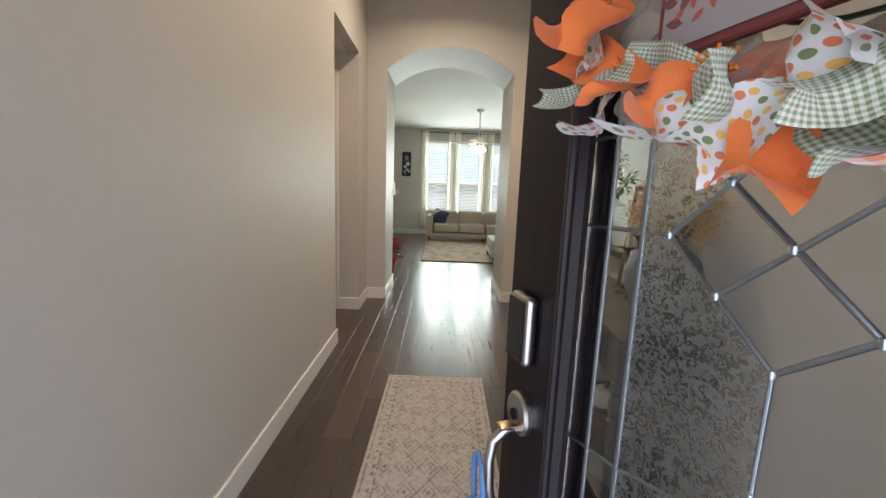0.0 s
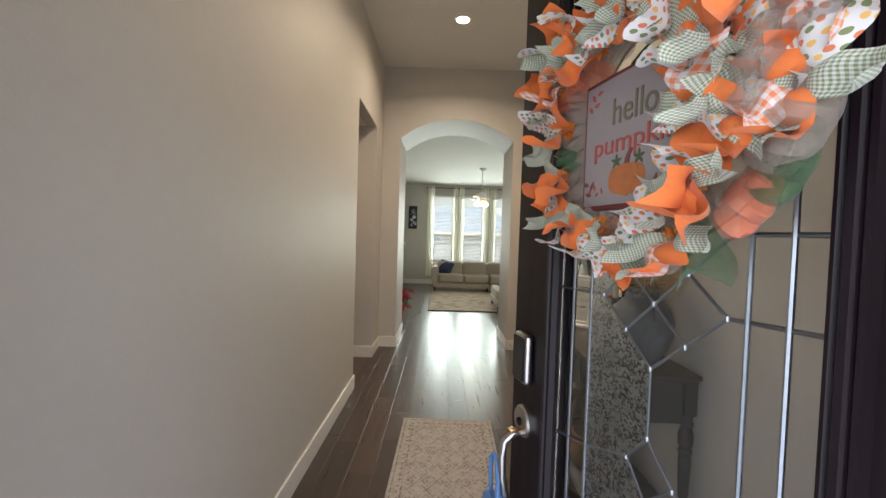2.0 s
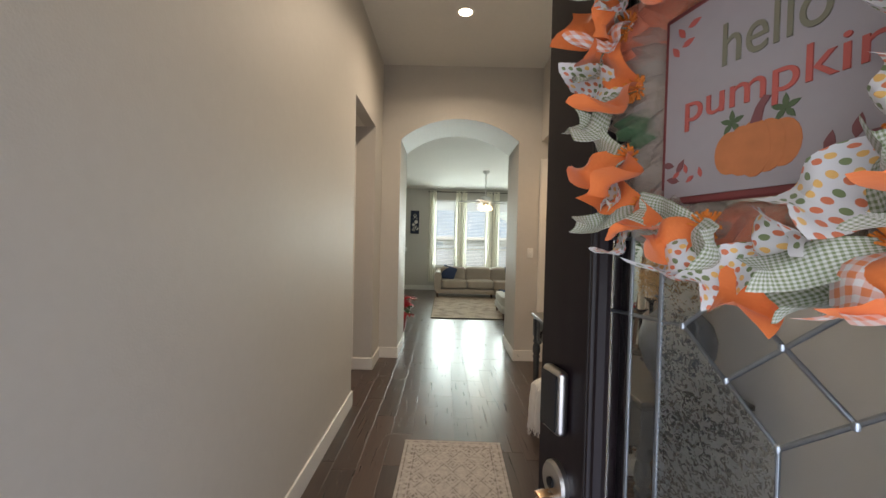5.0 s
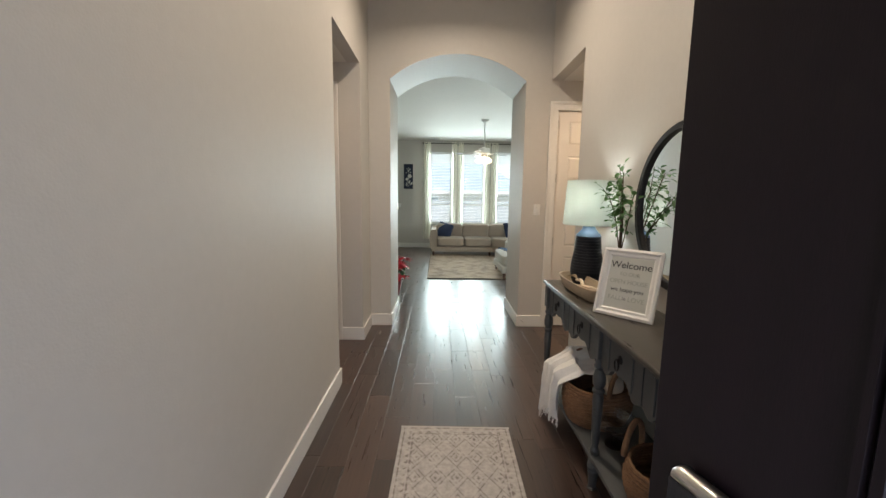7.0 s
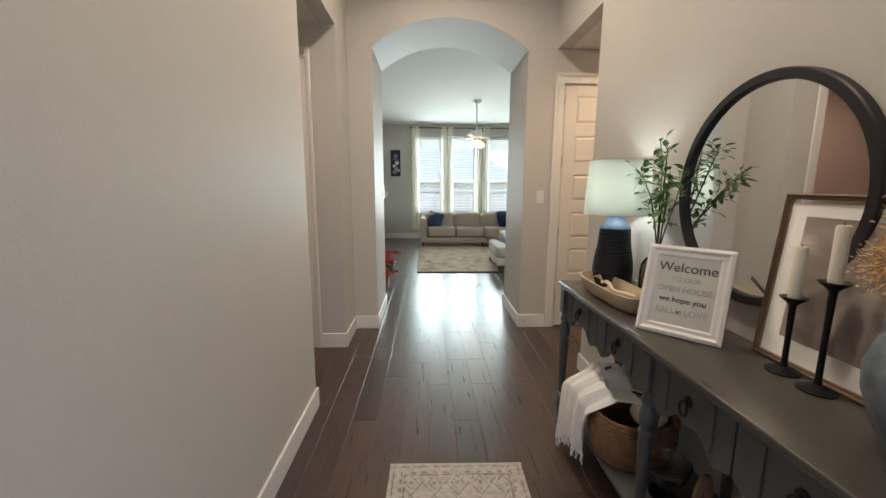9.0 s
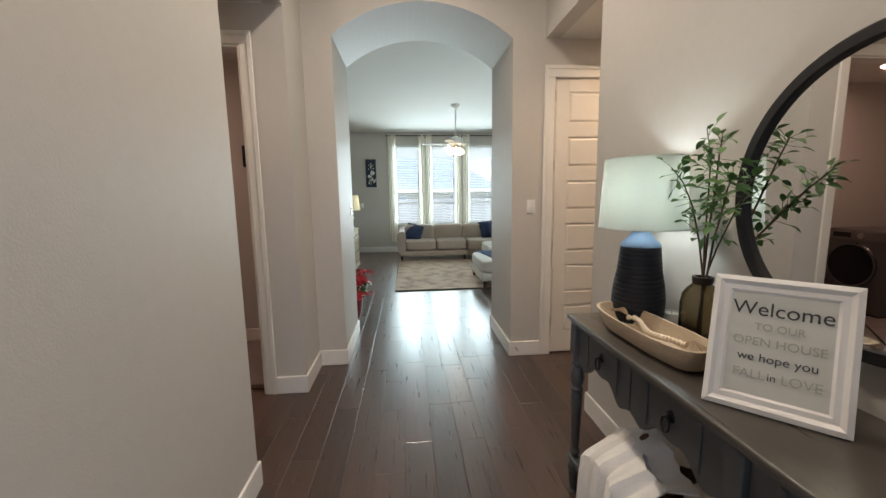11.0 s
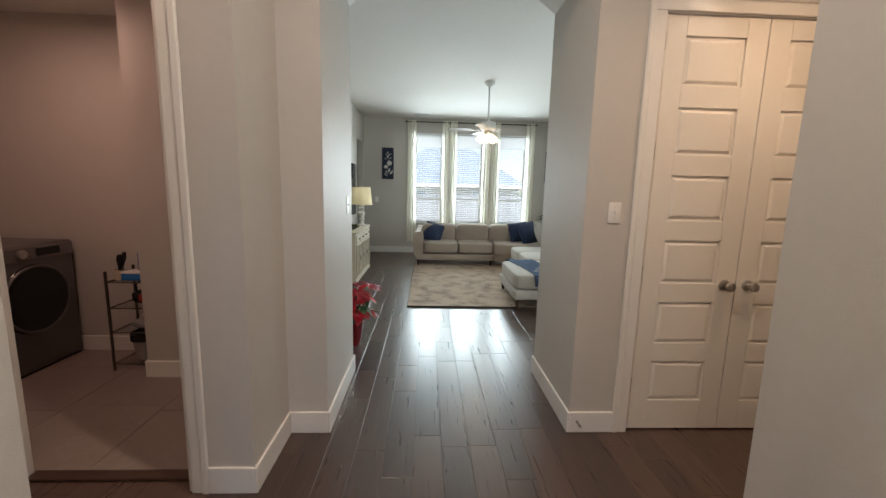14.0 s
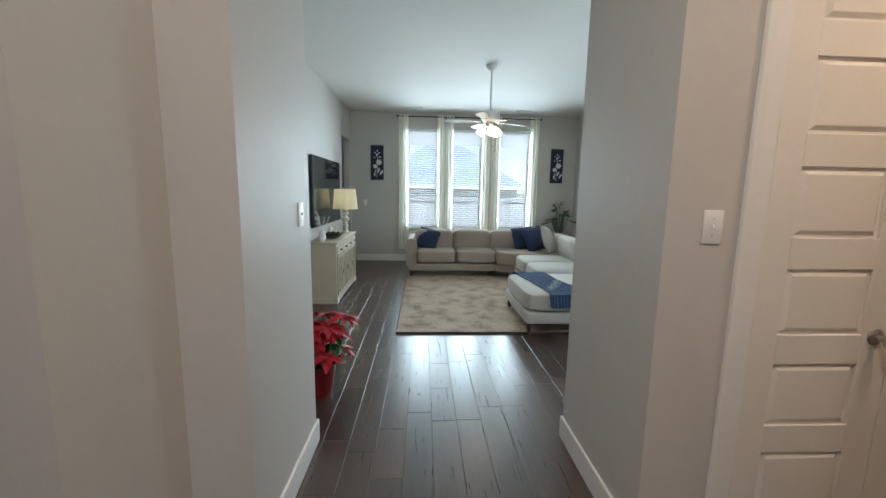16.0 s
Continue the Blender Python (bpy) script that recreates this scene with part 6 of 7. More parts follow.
def sofa():
    s = thing("sectional_sofa", "taupe fabric sectional sofa in an L before the windows", "sofa")
    part("base", boxes((0.13, 1.62, 10.17, 10.98, 0.12, 0.235), bevel=0.02, seg=3), TAUPE, s, smooth=True)
    part("back_frame", boxes((0.13, 2.95, 10.86, 11.02, 0.235, 0.70), bevel=0.035, seg=4), TAUPE, s, smooth=True)

    def arm(u, v):
        a = 2 * math.pi * v
        wx, wz = 0.075 + 0.02 * (u < 0.2), 0.24 - 0.06 * u
        return Vector((0.185 + wx * math.copysign(abs(math.cos(a)) ** 0.5, math.cos(a)), 10.14 + 0.84 * u, 0.42 + 0.03 * u + wz * math.copysign(abs(math.sin(a)) ** 0.6, math.sin(a)) + 0.05 * u * (math.sin(a) > 0)))
    bm = sheet(arm, 8, 24, 0)
    bmesh.ops.holes_fill(bm, edges=bm.edges[:], sides=0)
    part("armrest", bm, TAUPE, s, "sloping padded armrest", smooth=True)
    for x0, x1 in ((0.27, 0.935), (0.94, 1.61)):
        part("seat_cushion", cushion(x1 - x0, 0.70, 0.235, 0.14, 8, 8), TAUPE, s, smooth=True, m=pose((x0 + x1) / 2, 10.51, 0.237))
    for k, (x0, x1) in enumerate(((0.25, 0.90), (0.905, 1.56), (1.565, 2.25))):
        part("back_cushion", cushion(x1 - x0, 0.40, 0.19, 0.22, 8, 7), TAUPE, s, smooth=True, m=pose((x0 + x1) / 2, 10.72, 0.60, 100))
    # corner wedge and the wing that runs back towards the room
    bm = poly([(1.625, 10.17), (1.90, 10.00), (1.90, 9.86), (2.95, 9.86), (2.95, 10.98), (1.625, 10.98)], 0.12, 0.235)
    for v in bm.verts:
        v.co = Vector((v.co.x, v.co.z, v.co.y))
    part("base", bm, TAUPE, s)
    bm = poly([(1.62, 10.14), (1.92, 9.93), (2.6, 9.88), (2.75, 10.85), (1.62, 10.85)], 0.24, 0.465)
    for v in bm.verts:
        v.co = Vector((v.co.x, v.co.z, v.co.y))
    bmesh.ops.bevel(bm, geom=bm.edges[:], offset=0.045, segments=4, affect="EDGES", profile=0.6)
    part("seat_cushion", bm, TAUPE, s, "wedge corner seat cushion", smooth=True)
    part("base", boxes((1.86, 2.95, 8.62, 9.86, 0.12, 0.235), bevel=0.02, seg=3), TAUPE, s, smooth=True)
    part("back_frame", boxes((2.80, 2.97, 8.62, 10.98, 0.235, 0.70), bevel=0.035, seg=4), TAUPE, s, smooth=True)
    # wing cushions take the paler cloth: window light put into their colour
    for y0, y1 in ((8.62, 9.23), (9.24, 9.86)):
        part("seat_cushion", cushion(0.86, y1 - y0, 0.235, 0.14, 8, 8), PALE_AND_LIT, s, "seat cushion with light painted into its colour", smooth=True, m=pose(2.28, (y0 + y1) / 2, 0.237))
        part("back_cushion", cushion(0.40, y1 - y0, 0.19, 0.22, 8, 7), PALE_AND_LIT, s, "back cushion with light painted into its colour", smooth=True, m=pose(2.72, (y0 + y1) / 2, 0.60, 0, -100, 0))
    for x, y in ((0.18, 10.22), (1.56, 10.22), (0.18, 10.9), (1.9, 8.68), (2.9, 8.68), (2.9, 10.9), (1.95, 9.95)):
        leg_into(s, x, y)
    return s


sofa()


def pillow(m, material, label, size=0.46):
    p = thing("throw_pillow", label, "pillow", m, group="pillows on the sectional")
    bm = bmesh.new()
    n = 14
    g = {}
    for side in (-1, 1):
        for i in range(n + 1):
            for j in range(n + 1):
                x, z = 2 * i / n - 1, 2 * j / n - 1
                rim = i in (0, n) or j in (0, n)
                if rim and side == 1:
                    g[side, i, j] = g[-1, i, j]
                    continue
                t = (1 - x * x) ** 0.55 * (1 - z * z) ** 0.55 * 0.085
                g[side, i, j] = bm.verts.new((x * size / 2 * (1 - 0.05 * (1 - z * z) * abs(x) ** 6), side * t, size / 2 + z * size / 2 * (1 - 0.05 * (1 - x * x) * abs(z) ** 6)))
        for i in range(n):
            for j in range(n):
                q = [g[side, i, j], g[side, i + 1, j], g[side, i + 1, j + 1], g[side, i, j + 1]]
                if len(set(q)) == 4:
                    bm.faces.new(q)
    part("cover", bm, material, p, smooth=True)
    part("piping", tube([(size / 2 * sx * 0.985, 0, size / 2 + size / 2 * sz * 0.985) for sx, sz in ((-1, -1), (1, -1), (1, 1), (-1, 1))], 0.004, 6, closed=True), material, p)


pillow(pose(0.40, 10.44, 0.455, -30, 10, -20), NAVYCLOTH, "navy blue square throw pillow leaning on the sofa arm", 0.39)
pillow(pose(2.19, 10.44, 0.455, -24, -6, 12), NAVYCLOTH, "navy blue square throw pillow in the sofa corner", 0.41)
pillow(pose(2.36, 10.26, 0.455, -22, -10, 30), NAVYCLOTH, "navy blue square throw pillow in the sofa corner", 0.43)
pillow(pose(2.52, 10.05, 0.46, -20, 6, 62), PALE_AND_LIT, "pale grey square throw pillow on the sofa", 0.46)

# ---- ottoman with a throw ----
ot = thing("ottoman", "large pale grey upholstered ottoman on dark legs", "ottoman", pose(2.02, 7.98, 0))
part("base", boxes((-0.60, 0.60, -0.52, 0.52, 0.125, 0.245), bevel=0.02, seg=3), PALE_AND_LIT, ot, smooth=True)
part("top_cushion", cushion(1.20, 1.04, 0.215, 0.12, 10, 9), PALE_AND_LIT, ot, smooth=True, m=pose(0, 0, 0.24))
for x in (-0.55, 0.55):
    for y in (-0.47, 0.47):
        leg_into(ot, x, y, 0.126)


def knit(u, v):
    s = u * 1.30 - 0.10
    x = 1.50 + 0.36 * v + 0.14 * s
    if s < 0.06:
        y, z = 8.50 + 0.02, 0.455 + (s - 0.06) * 0.9
    elif s < 1.04:
        y, z = 8.50 - (s - 0.06) * 1.06, 0.462
    else:
        y, z = 7.445 - 0.012, 0.455 - (s - 1.04) * 0.9
    ribs = 0.006 * math.sin(v * 70) + 0.006 * math.sin(u * 13 + v * 5)
    return Vector((x, y - (0.006 if s > 1.04 else 0) + (ribs if s > 1.04 else 0), z + (ribs if 0.06 < s < 1.04 else 0) - 0.012 * abs(s - 0.55)))


kn = thing("knit_throw", "slate blue knitted throw lying across the ottoman", "blanket")
part("cloth", sheet(knit, 50, 60, 0.012), mat("slate_blue_knit", (0.055, 0.095, 0.175), 0.95, var=0.3, scale=20, grain=120, bump=0.7, bump_scale=160), kn, smooth=True)


def shag_mat():
    m, nt, b = nodes_of("beige_shag_pile")
    N, L = nt.nodes.new, nt.links.new
    co, n1, n2, cr, ad = N("ShaderNodeTexCoord"), N("ShaderNodeTexNoise"), N("ShaderNodeTexNoise"), N("ShaderNodeValToRGB"), N("ShaderNodeMath")
    n1.inputs["Scale"].default_value, n1.inputs["Detail"].default_value = 4.5, 8
    n2.inputs["Scale"].default_value, n2.inputs["Detail"].default_value = 55, 3
    L(co.outputs["Object"], n1.inputs["Vector"]), L(co.outputs["Object"], n2.inputs["Vector"])
    ad.operation = "MULTIPLY_ADD"
    ad.inputs[1].default_value = 0.9
    L(n2.outputs["Fac"], ad.inputs[0]), L(n1.outputs["Fac"], ad.inputs[2]), L(ad.outputs[0], cr.inputs[0])
    els = cr.color_ramp.elements
    els[0].position, els[0].color = 0.68, (0.19, 0.128, 0.10, 1)
    els[1].position, els[1].color = 1.22, (0.55, 0.43, 0.335, 1)
    L(cr.outputs[0], b.inputs["Base Color"])
    b.inputs["Roughness"].default_value = 0.95
    fz, bp = N("ShaderNodeTexNoise"), N("ShaderNodeBump")
    fz.inputs["Scale"].default_value, fz.inputs["Detail"].default_value = 90, 4
    bp.inputs["Strength"].default_value, bp.inputs["Distance"].default_value = 0.9, 0.015
    L(co.outputs["Object"], fz.inputs["Vector"]), L(fz.outputs["Fac"], bp.inputs["Height"]), L(bp.outputs[0], b.inputs["Normal"])
    return m


rug = thing("area_rug", "beige and brown mottled shag rug under the ottoman", "rug", pose(1.36, 8.97, 0.001))


def pile(u, v):
    x, y = (u - 0.5) * 2.50, (v - 0.5) * 2.86
    return Vector((x, y, 0.018 + 0.004 * noise.noise(Vector((x * 9, y * 9, 0))) + 0.003 * noise.noise(Vector((x * 31, y * 31, 2)))))


part("shag", sheet(pile, 110, 120, 0.0), shag_mat(), rug, smooth=True)
part("edge", boxes((-1.255, -1.245, -1.435, 1.435, 0, 0.020), (1.245, 1.255, -1.435, 1.435, 0, 0.020), (-1.245, 1.245, -1.435, -1.425, 0, 0.020), (-1.245, 1.245, 1.425, 1.435, 0, 0.020), bevel=0.003), mat("dark_rug_edge", (0.06, 0.045, 0.035), 0.95), rug, "dark bound edge")

# ---- media cabinet, lamp, television ----
CREAMPAINT = mat("antique_cream_paint", (0.58, 0.50, 0.38), 0.5, var=0.10, scale=4, grain=50, bump=0.1)
# darker tan puts the shade behind the fretwork into the colour
SHADOWWOOD = mat("shadow_tan_backing", (0.30, 0.25, 0.18), 0.6, var=0.1)
cab = thing("media_cabinet", "antique cream cabinet with fretwork doors under the television", "cabinet")
CX0, CX1, CY0, CY1 = -1.055, -0.705, 8.60, 9.95
part("body", boxes((CX0, CX1, CY0, CY1, 0.07, 0.765), bevel=0.004), CREAMPAINT, cab)
part("top", boxes((CX0, CX1 + 0.02, CY0 - 0.02, CY1 + 0.02, 0.765, 0.79), bevel=0.007, seg=2), CREAMPAINT, cab, smooth=True)
part("plinth", boxes((CX0, CX1 + 0.012, CY0 - 0.012, CY1 + 0.012, 0.02, 0.07), (CX0, CX1 + 0.012, CY0 - 0.012, CY0 + 0.10, 0, 0.02), (CX0, CX1 + 0.012, CY1 - 0.10, CY1 + 0.012, 0, 0.02), bevel=0.005), CREAMPAINT, cab)
step = (CY1 - CY0 - 0.06) / 4
for k in range(4):
    y0 = CY0 + 0.03 + k * step
    dr = part("drawer", boxes((CX1, CX1 + 0.014, y0 + 0.008, y0 + step - 0.008, 0.615, 0.735), bevel=0.003), CREAMPAINT, cab)
    part("knob", lathe([(0, 0), (0.007, 0), (0.006, 0.012), (0.014, 0.018), (0.012, 0.026), (0, 0.028)], 14), BLACKIRON, dr, "small dark knob", smooth=True, m=pose(CX1 + 0.014, y0 + step / 2, 0.675, 0, 90, 0))
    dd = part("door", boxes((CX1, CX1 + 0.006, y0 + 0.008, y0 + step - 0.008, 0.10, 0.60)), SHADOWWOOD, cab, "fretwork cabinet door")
    a, b, c, d = y0 + 0.008, y0 + step - 0.008, 0.10, 0.60
    part("frame", boxes((CX1 + 0.006, CX1 + 0.016, a, a + 0.022, c, d), (CX1 + 0.006, CX1 + 0.016, b - 0.022, b, c, d), (CX1 + 0.006, CX1 + 0.016, a + 0.022, b - 0.022, c, c + 0.022), (CX1 + 0.006, CX1 + 0.016, a + 0.022, b - 0.022, d - 0.022, d), bevel=0.002), CREAMPAINT, dd)
    bm = bmesh.new()
    m_ = (a + b) / 2
    for zc in (0.20, 0.35, 0.50):
        tube([(CX1 + 0.011, m_ + 0.052 * math.cos(q), zc + 0.052 * math.sin(q)) for q in [2 * math.pi * i / 20 for i in range(20)]], 0.0065, 6, bm, closed=True)
        box(bm, CX1 + 0.006, CX1 + 0.014, a + 0.02, m_ - 0.048, zc - 0.006, zc + 0.006)
        box(bm, CX1 + 0.006, CX1 + 0.014, m_ + 0.048, b - 0.02, zc - 0.006, zc + 0.006)
    for z0, z1 in ((0.12, 0.15), (0.25, 0.30), (0.40, 0.45), (0.55, 0.58)):
        box(bm, CX1 + 0.006, CX1 + 0.014, m_ - 0.006, m_ + 0.006, z0, z1)
        for yy in (a + 0.055, b - 0.055):
            box(bm, CX1 + 0.006, CX1 + 0.014, yy - 0.006, yy + 0.006, z0 - 0.02, z1 + 0.02)
    part("fretwork", bm, CREAMPAINT, dd, "cream fretwork lattice")
    part("handle", boxes((CX1 + 0.016, CX1 + 0.024, b - 0.018, b - 0.008, 0.33, 0.39), bevel=0.002), BLACKIRON, dd)

lamp2 = thing("buffet_lamp", "lit cream lamp with turned white base on the cabinet", "lamp", pose(-0.80, 9.72, 0.79))
part("base", lathe([(0, 0), (0.07, 0), (0.07, 0.015), (0.045, 0.03), (0.03, 0.06), (0.03, 0.10), (0.045, 0.115), (0.03, 0.13), (0.028, 0.17), (0.058, 0.20), (0.06, 0.225), (0.03, 0.25), (0.026, 0.27), (0.052, 0.29), (0.05, 0.31), (0.025, 0.325), (0.022, 0.34), (0.055, 0.352), (0.055, 0.365), (0.02, 0.372), (0.012, 0.40), (0, 0.40)], 28), mat("whitewashed_wood", (0.72, 0.70, 0.66), 0.6, var=0.1), lamp2, "turned whitewashed base", smooth=True)
part("shade", lathe([(0.185, 0.365), (0.155, 0.66), (0.153, 0.66), (0.183, 0.365), (0.185, 0.365)], 40), shade_mat("cream_lamp_shade", (0.80, 0.78, 0.66)), lamp2, "cream fabric shade", smooth=True)
part("finial", lathe([(0, 0.66), (0.006, 0.66), (0.009, 0.68), (0, 0.70)], 12), CHROME, lamp2, smooth=True)
part("spider", tube([(-0.153, 0, 0.655), (0, 0, 0.66), (0.153, 0, 0.655)], 0.002, 5), CHROME, lamp2)

tv = thing("television", "large black flat-screen television mounted on the wall", "television", pose(-1.08, 9.55, 1.41, 0, 0, 90))
part("mount", boxes((-0.2, 0.2, 0, -0.03, -0.15, 0.15)), BLACKPLASTIC, tv)
part("bezel", boxes((-0.80, 0.80, -0.075, -0.03, -0.46, 0.46), bevel=0.004), BLACKPLASTIC, tv)
part("screen", boxes((-0.79, 0.79, -0.0775, -0.075, -0.45, 0.45)), mat("dark_screen_glass", (0.006, 0.008, 0.010), 0.08, var=0.0), tv, "dark glossy screen")

dish = thing("moss_bowl", "shallow dark bowl of dried moss and pods", "bowl", pose(-0.86, 9.05, 0.79))
part("dish", lathe([(0, 0), (0.06, 0), (0.11, 0.025), (0.14, 0.045), (0.135, 0.047), (0.10, 0.03), (0, 0.02)], 28), mat("dark_pewter", (0.08, 0.075, 0.065), 0.4, metal=0.5), dish, smooth=True)
rng = random.Random(12)
bm = bmesh.new()
for k in range(90):
    p = Vector((rng.gauss(0, 0.055), rng.gauss(0, 0.055), 0.035 + rng.random() * 0.03))
    leaf_into(bm, p, Vector((rng.uniform(-1, 1), rng.uniform(-1, 1), rng.uniform(0, 0.6))), Vector((0, 0, 1)), 0.045, 0.025)
part("moss", bm, mat("dried_moss", (0.06, 0.075, 0.03), 0.95, var=0.5), dish, "dried moss filling")
hub = thing("router", "small white plastic device on the cabinet", "router", pose(-0.97, 9.45, 0.79))
part("body", boxes((-0.03, 0.03, -0.045, 0.045, 0, 0.11), bevel=0.012, seg=3), WHITEPLASTIC, hub, smooth=True)
twig = thing("white_twigs", "spray of white berried twigs beside the cabinet", "branches", pose(-0.90, 8.72, 0.79))
vs_ = part("vase", lathe([(0, 0), (0.03, 0), (0.045, 0.05), (0.035, 0.10), (0.02, 0.13), (0.024, 0.14), (0.018, 0.14), (0, 0.12)], 20), WHITEPLASTIC, twig, "small white vase", smooth=True)
bm = bmesh.new()
for k in range(16):
    e = Vector((rng.uniform(-0.08, 0.16), rng.uniform(-0.2, 0.1), rng.uniform(0.18, 0.36)))
    tube([(0, 0, 0.1), e * 0.6 + Vector((0, 0, 0.05)), e], 0.0016, 4, bm)
    for q in range(7):
        p = e * rng.uniform(0.55, 1.0)
        lathe([(0, -0.005), (0.005, 0), (0, 0.005)], 5, bm, (p.x + rng.uniform(-0.015, 0.015), p.y + rng.uniform(-0.015, 0.015), p.z + 0.03 * rng.random()))
part("twigs", bm, mat("white_berries", (0.75, 0.73, 0.70), 0.7), twig)


# ---- ceiling fan ----
fan = thing("ceiling_fan", "white five-blade ceiling fan with lit glass shades", "ceiling fan", pose(1.20, 8.75, 0))
BLADE = mat("pale_grey_blade", (0.42, 0.42, 0.41), 0.5, var=0.08)
WHITEMETAL = mat("white_fan_enamel", (0.74, 0.73, 0.70), 0.4, var=0.02)
part("canopy", lathe([(0, LIVING_Z), (0.075, LIVING_Z), (0.072, 2.955), (0.045, 2.925), (0.018, 2.915), (0, 2.915)], 28), WHITEMETAL, fan, smooth=True)
part("downrod", tube([(0, 0, 2.92), (0, 0, 2.42)], 0.0125, 12), WHITEMETAL, fan, smooth=True)
part("motor", lathe([(0.02, 2.45), (0.05, 2.435), (0.10, 2.425), (0.115, 2.405), (0.115, 2.335), (0.10, 2.315), (0.07, 2.305), (0, 2.305)], 36), WHITEMETAL, fan, "white motor housing", smooth=True)
part("light_hub", lathe([(0, 2.305), (0.06, 2.305), (0.068, 2.275), (0.05, 2.245), (0, 2.235)], 28), CHROME, fan, "brushed light kit hub", smooth=True)
for k in range(5):
    a = 90 + 72 * k + 14
    part("blade_iron", boxes((0.12, 0.22, -0.022, 0.022, 2.306, 2.314), bevel=0.003), WHITEMETAL, fan, m=pose(0, 0, 0, 0, 0, a))
    bm = boxes((0.20, 0.58, -0.062, 0.062, -0.003, 0.003))
    for v in bm.verts:
        if v.co.x < 0.3:
            v.co.y *= 0.75
    bmesh.ops.bevel(bm, geom=[e for e in bm.edges if abs(e.verts[0].co.z - e.verts[1].co.z) > 0.004], offset=0.035, segments=4, affect="EDGES")
    part("blade", bm, BLADE, fan, "pale grey fan blade", m=pose(0, 0, 2.318, 0, 0, a) @ pose(0, 0, 0, 11))
GLOBE = glow_mat("lit_frosted_glass", (1.0, 0.74, 0.42), 1.5)
for k in range(3):
    a = radians(30 + 120 * k)
    mx = pose(0.075 * math.cos(a), 0.075 * math.sin(a), 2.255) @ Matrix.Rotation(a, 4, "Z") @ Matrix.Rotation(radians(-32), 4, "Y")
    part("glass_shade", lathe([(0.018, 0.0), (0.024, -0.015), (0.045, -0.05), (0.056, -0.09), (0.058, -0.115), (0.055, -0.115), (0.050, -0.085), (0.02, -0.02), (0.018, 0)], 24), GLOBE, fan, "lit frosted glass shade", smooth=True, m=mx)
for x, z in ((0.03, 2.02), (0.055, 1.97)):
    part("pull_chain", tube([(x, -0.05, 2.24), (x, -0.05, z)], 0.0016, 5), CHROME, fan)
    part("chain_knob", lathe([(0, z - 0.028), (0.006, z - 0.02), (0.005, z), (0, z + 0.002)], 10, at=(x, -0.05, 0)), CHROME, fan, smooth=True)


def air_vent(x, y):
    v = thing("ceiling_vent", "white slotted air vent in the ceiling", "vent", pose(x, y, LIVING_Z), group="ceiling vents")
    part("frame", boxes((-0.17, 0.17, -0.075, -0.055, -0.008, 0), (-0.17, 0.17, 0.055, 0.075, -0.008, 0), (-0.17, -0.15, -0.055, 0.055, -0.008, 0), (0.15, 0.17, -0.055, 0.055, -0.008, 0), bevel=0.002), WHITEPLASTIC, v)
    part("backing", boxes((-0.15, 0.15, -0.055, 0.055, -0.002, 0)), BLACKPLASTIC, v)
    sl = part("slat", boxes((-0.15, 0.15, -0.006, 0.006, -0.001, 0.001)), WHITEPLASTIC, v, m=pose(0, -0.045, -0.005, 35))
    for k in range(1, 7):
        again(sl, pose(0, -0.045 + 0.015 * k, -0.005, 35))


air_vent(0.18, 11.38), air_vent(2.28, 11.40)


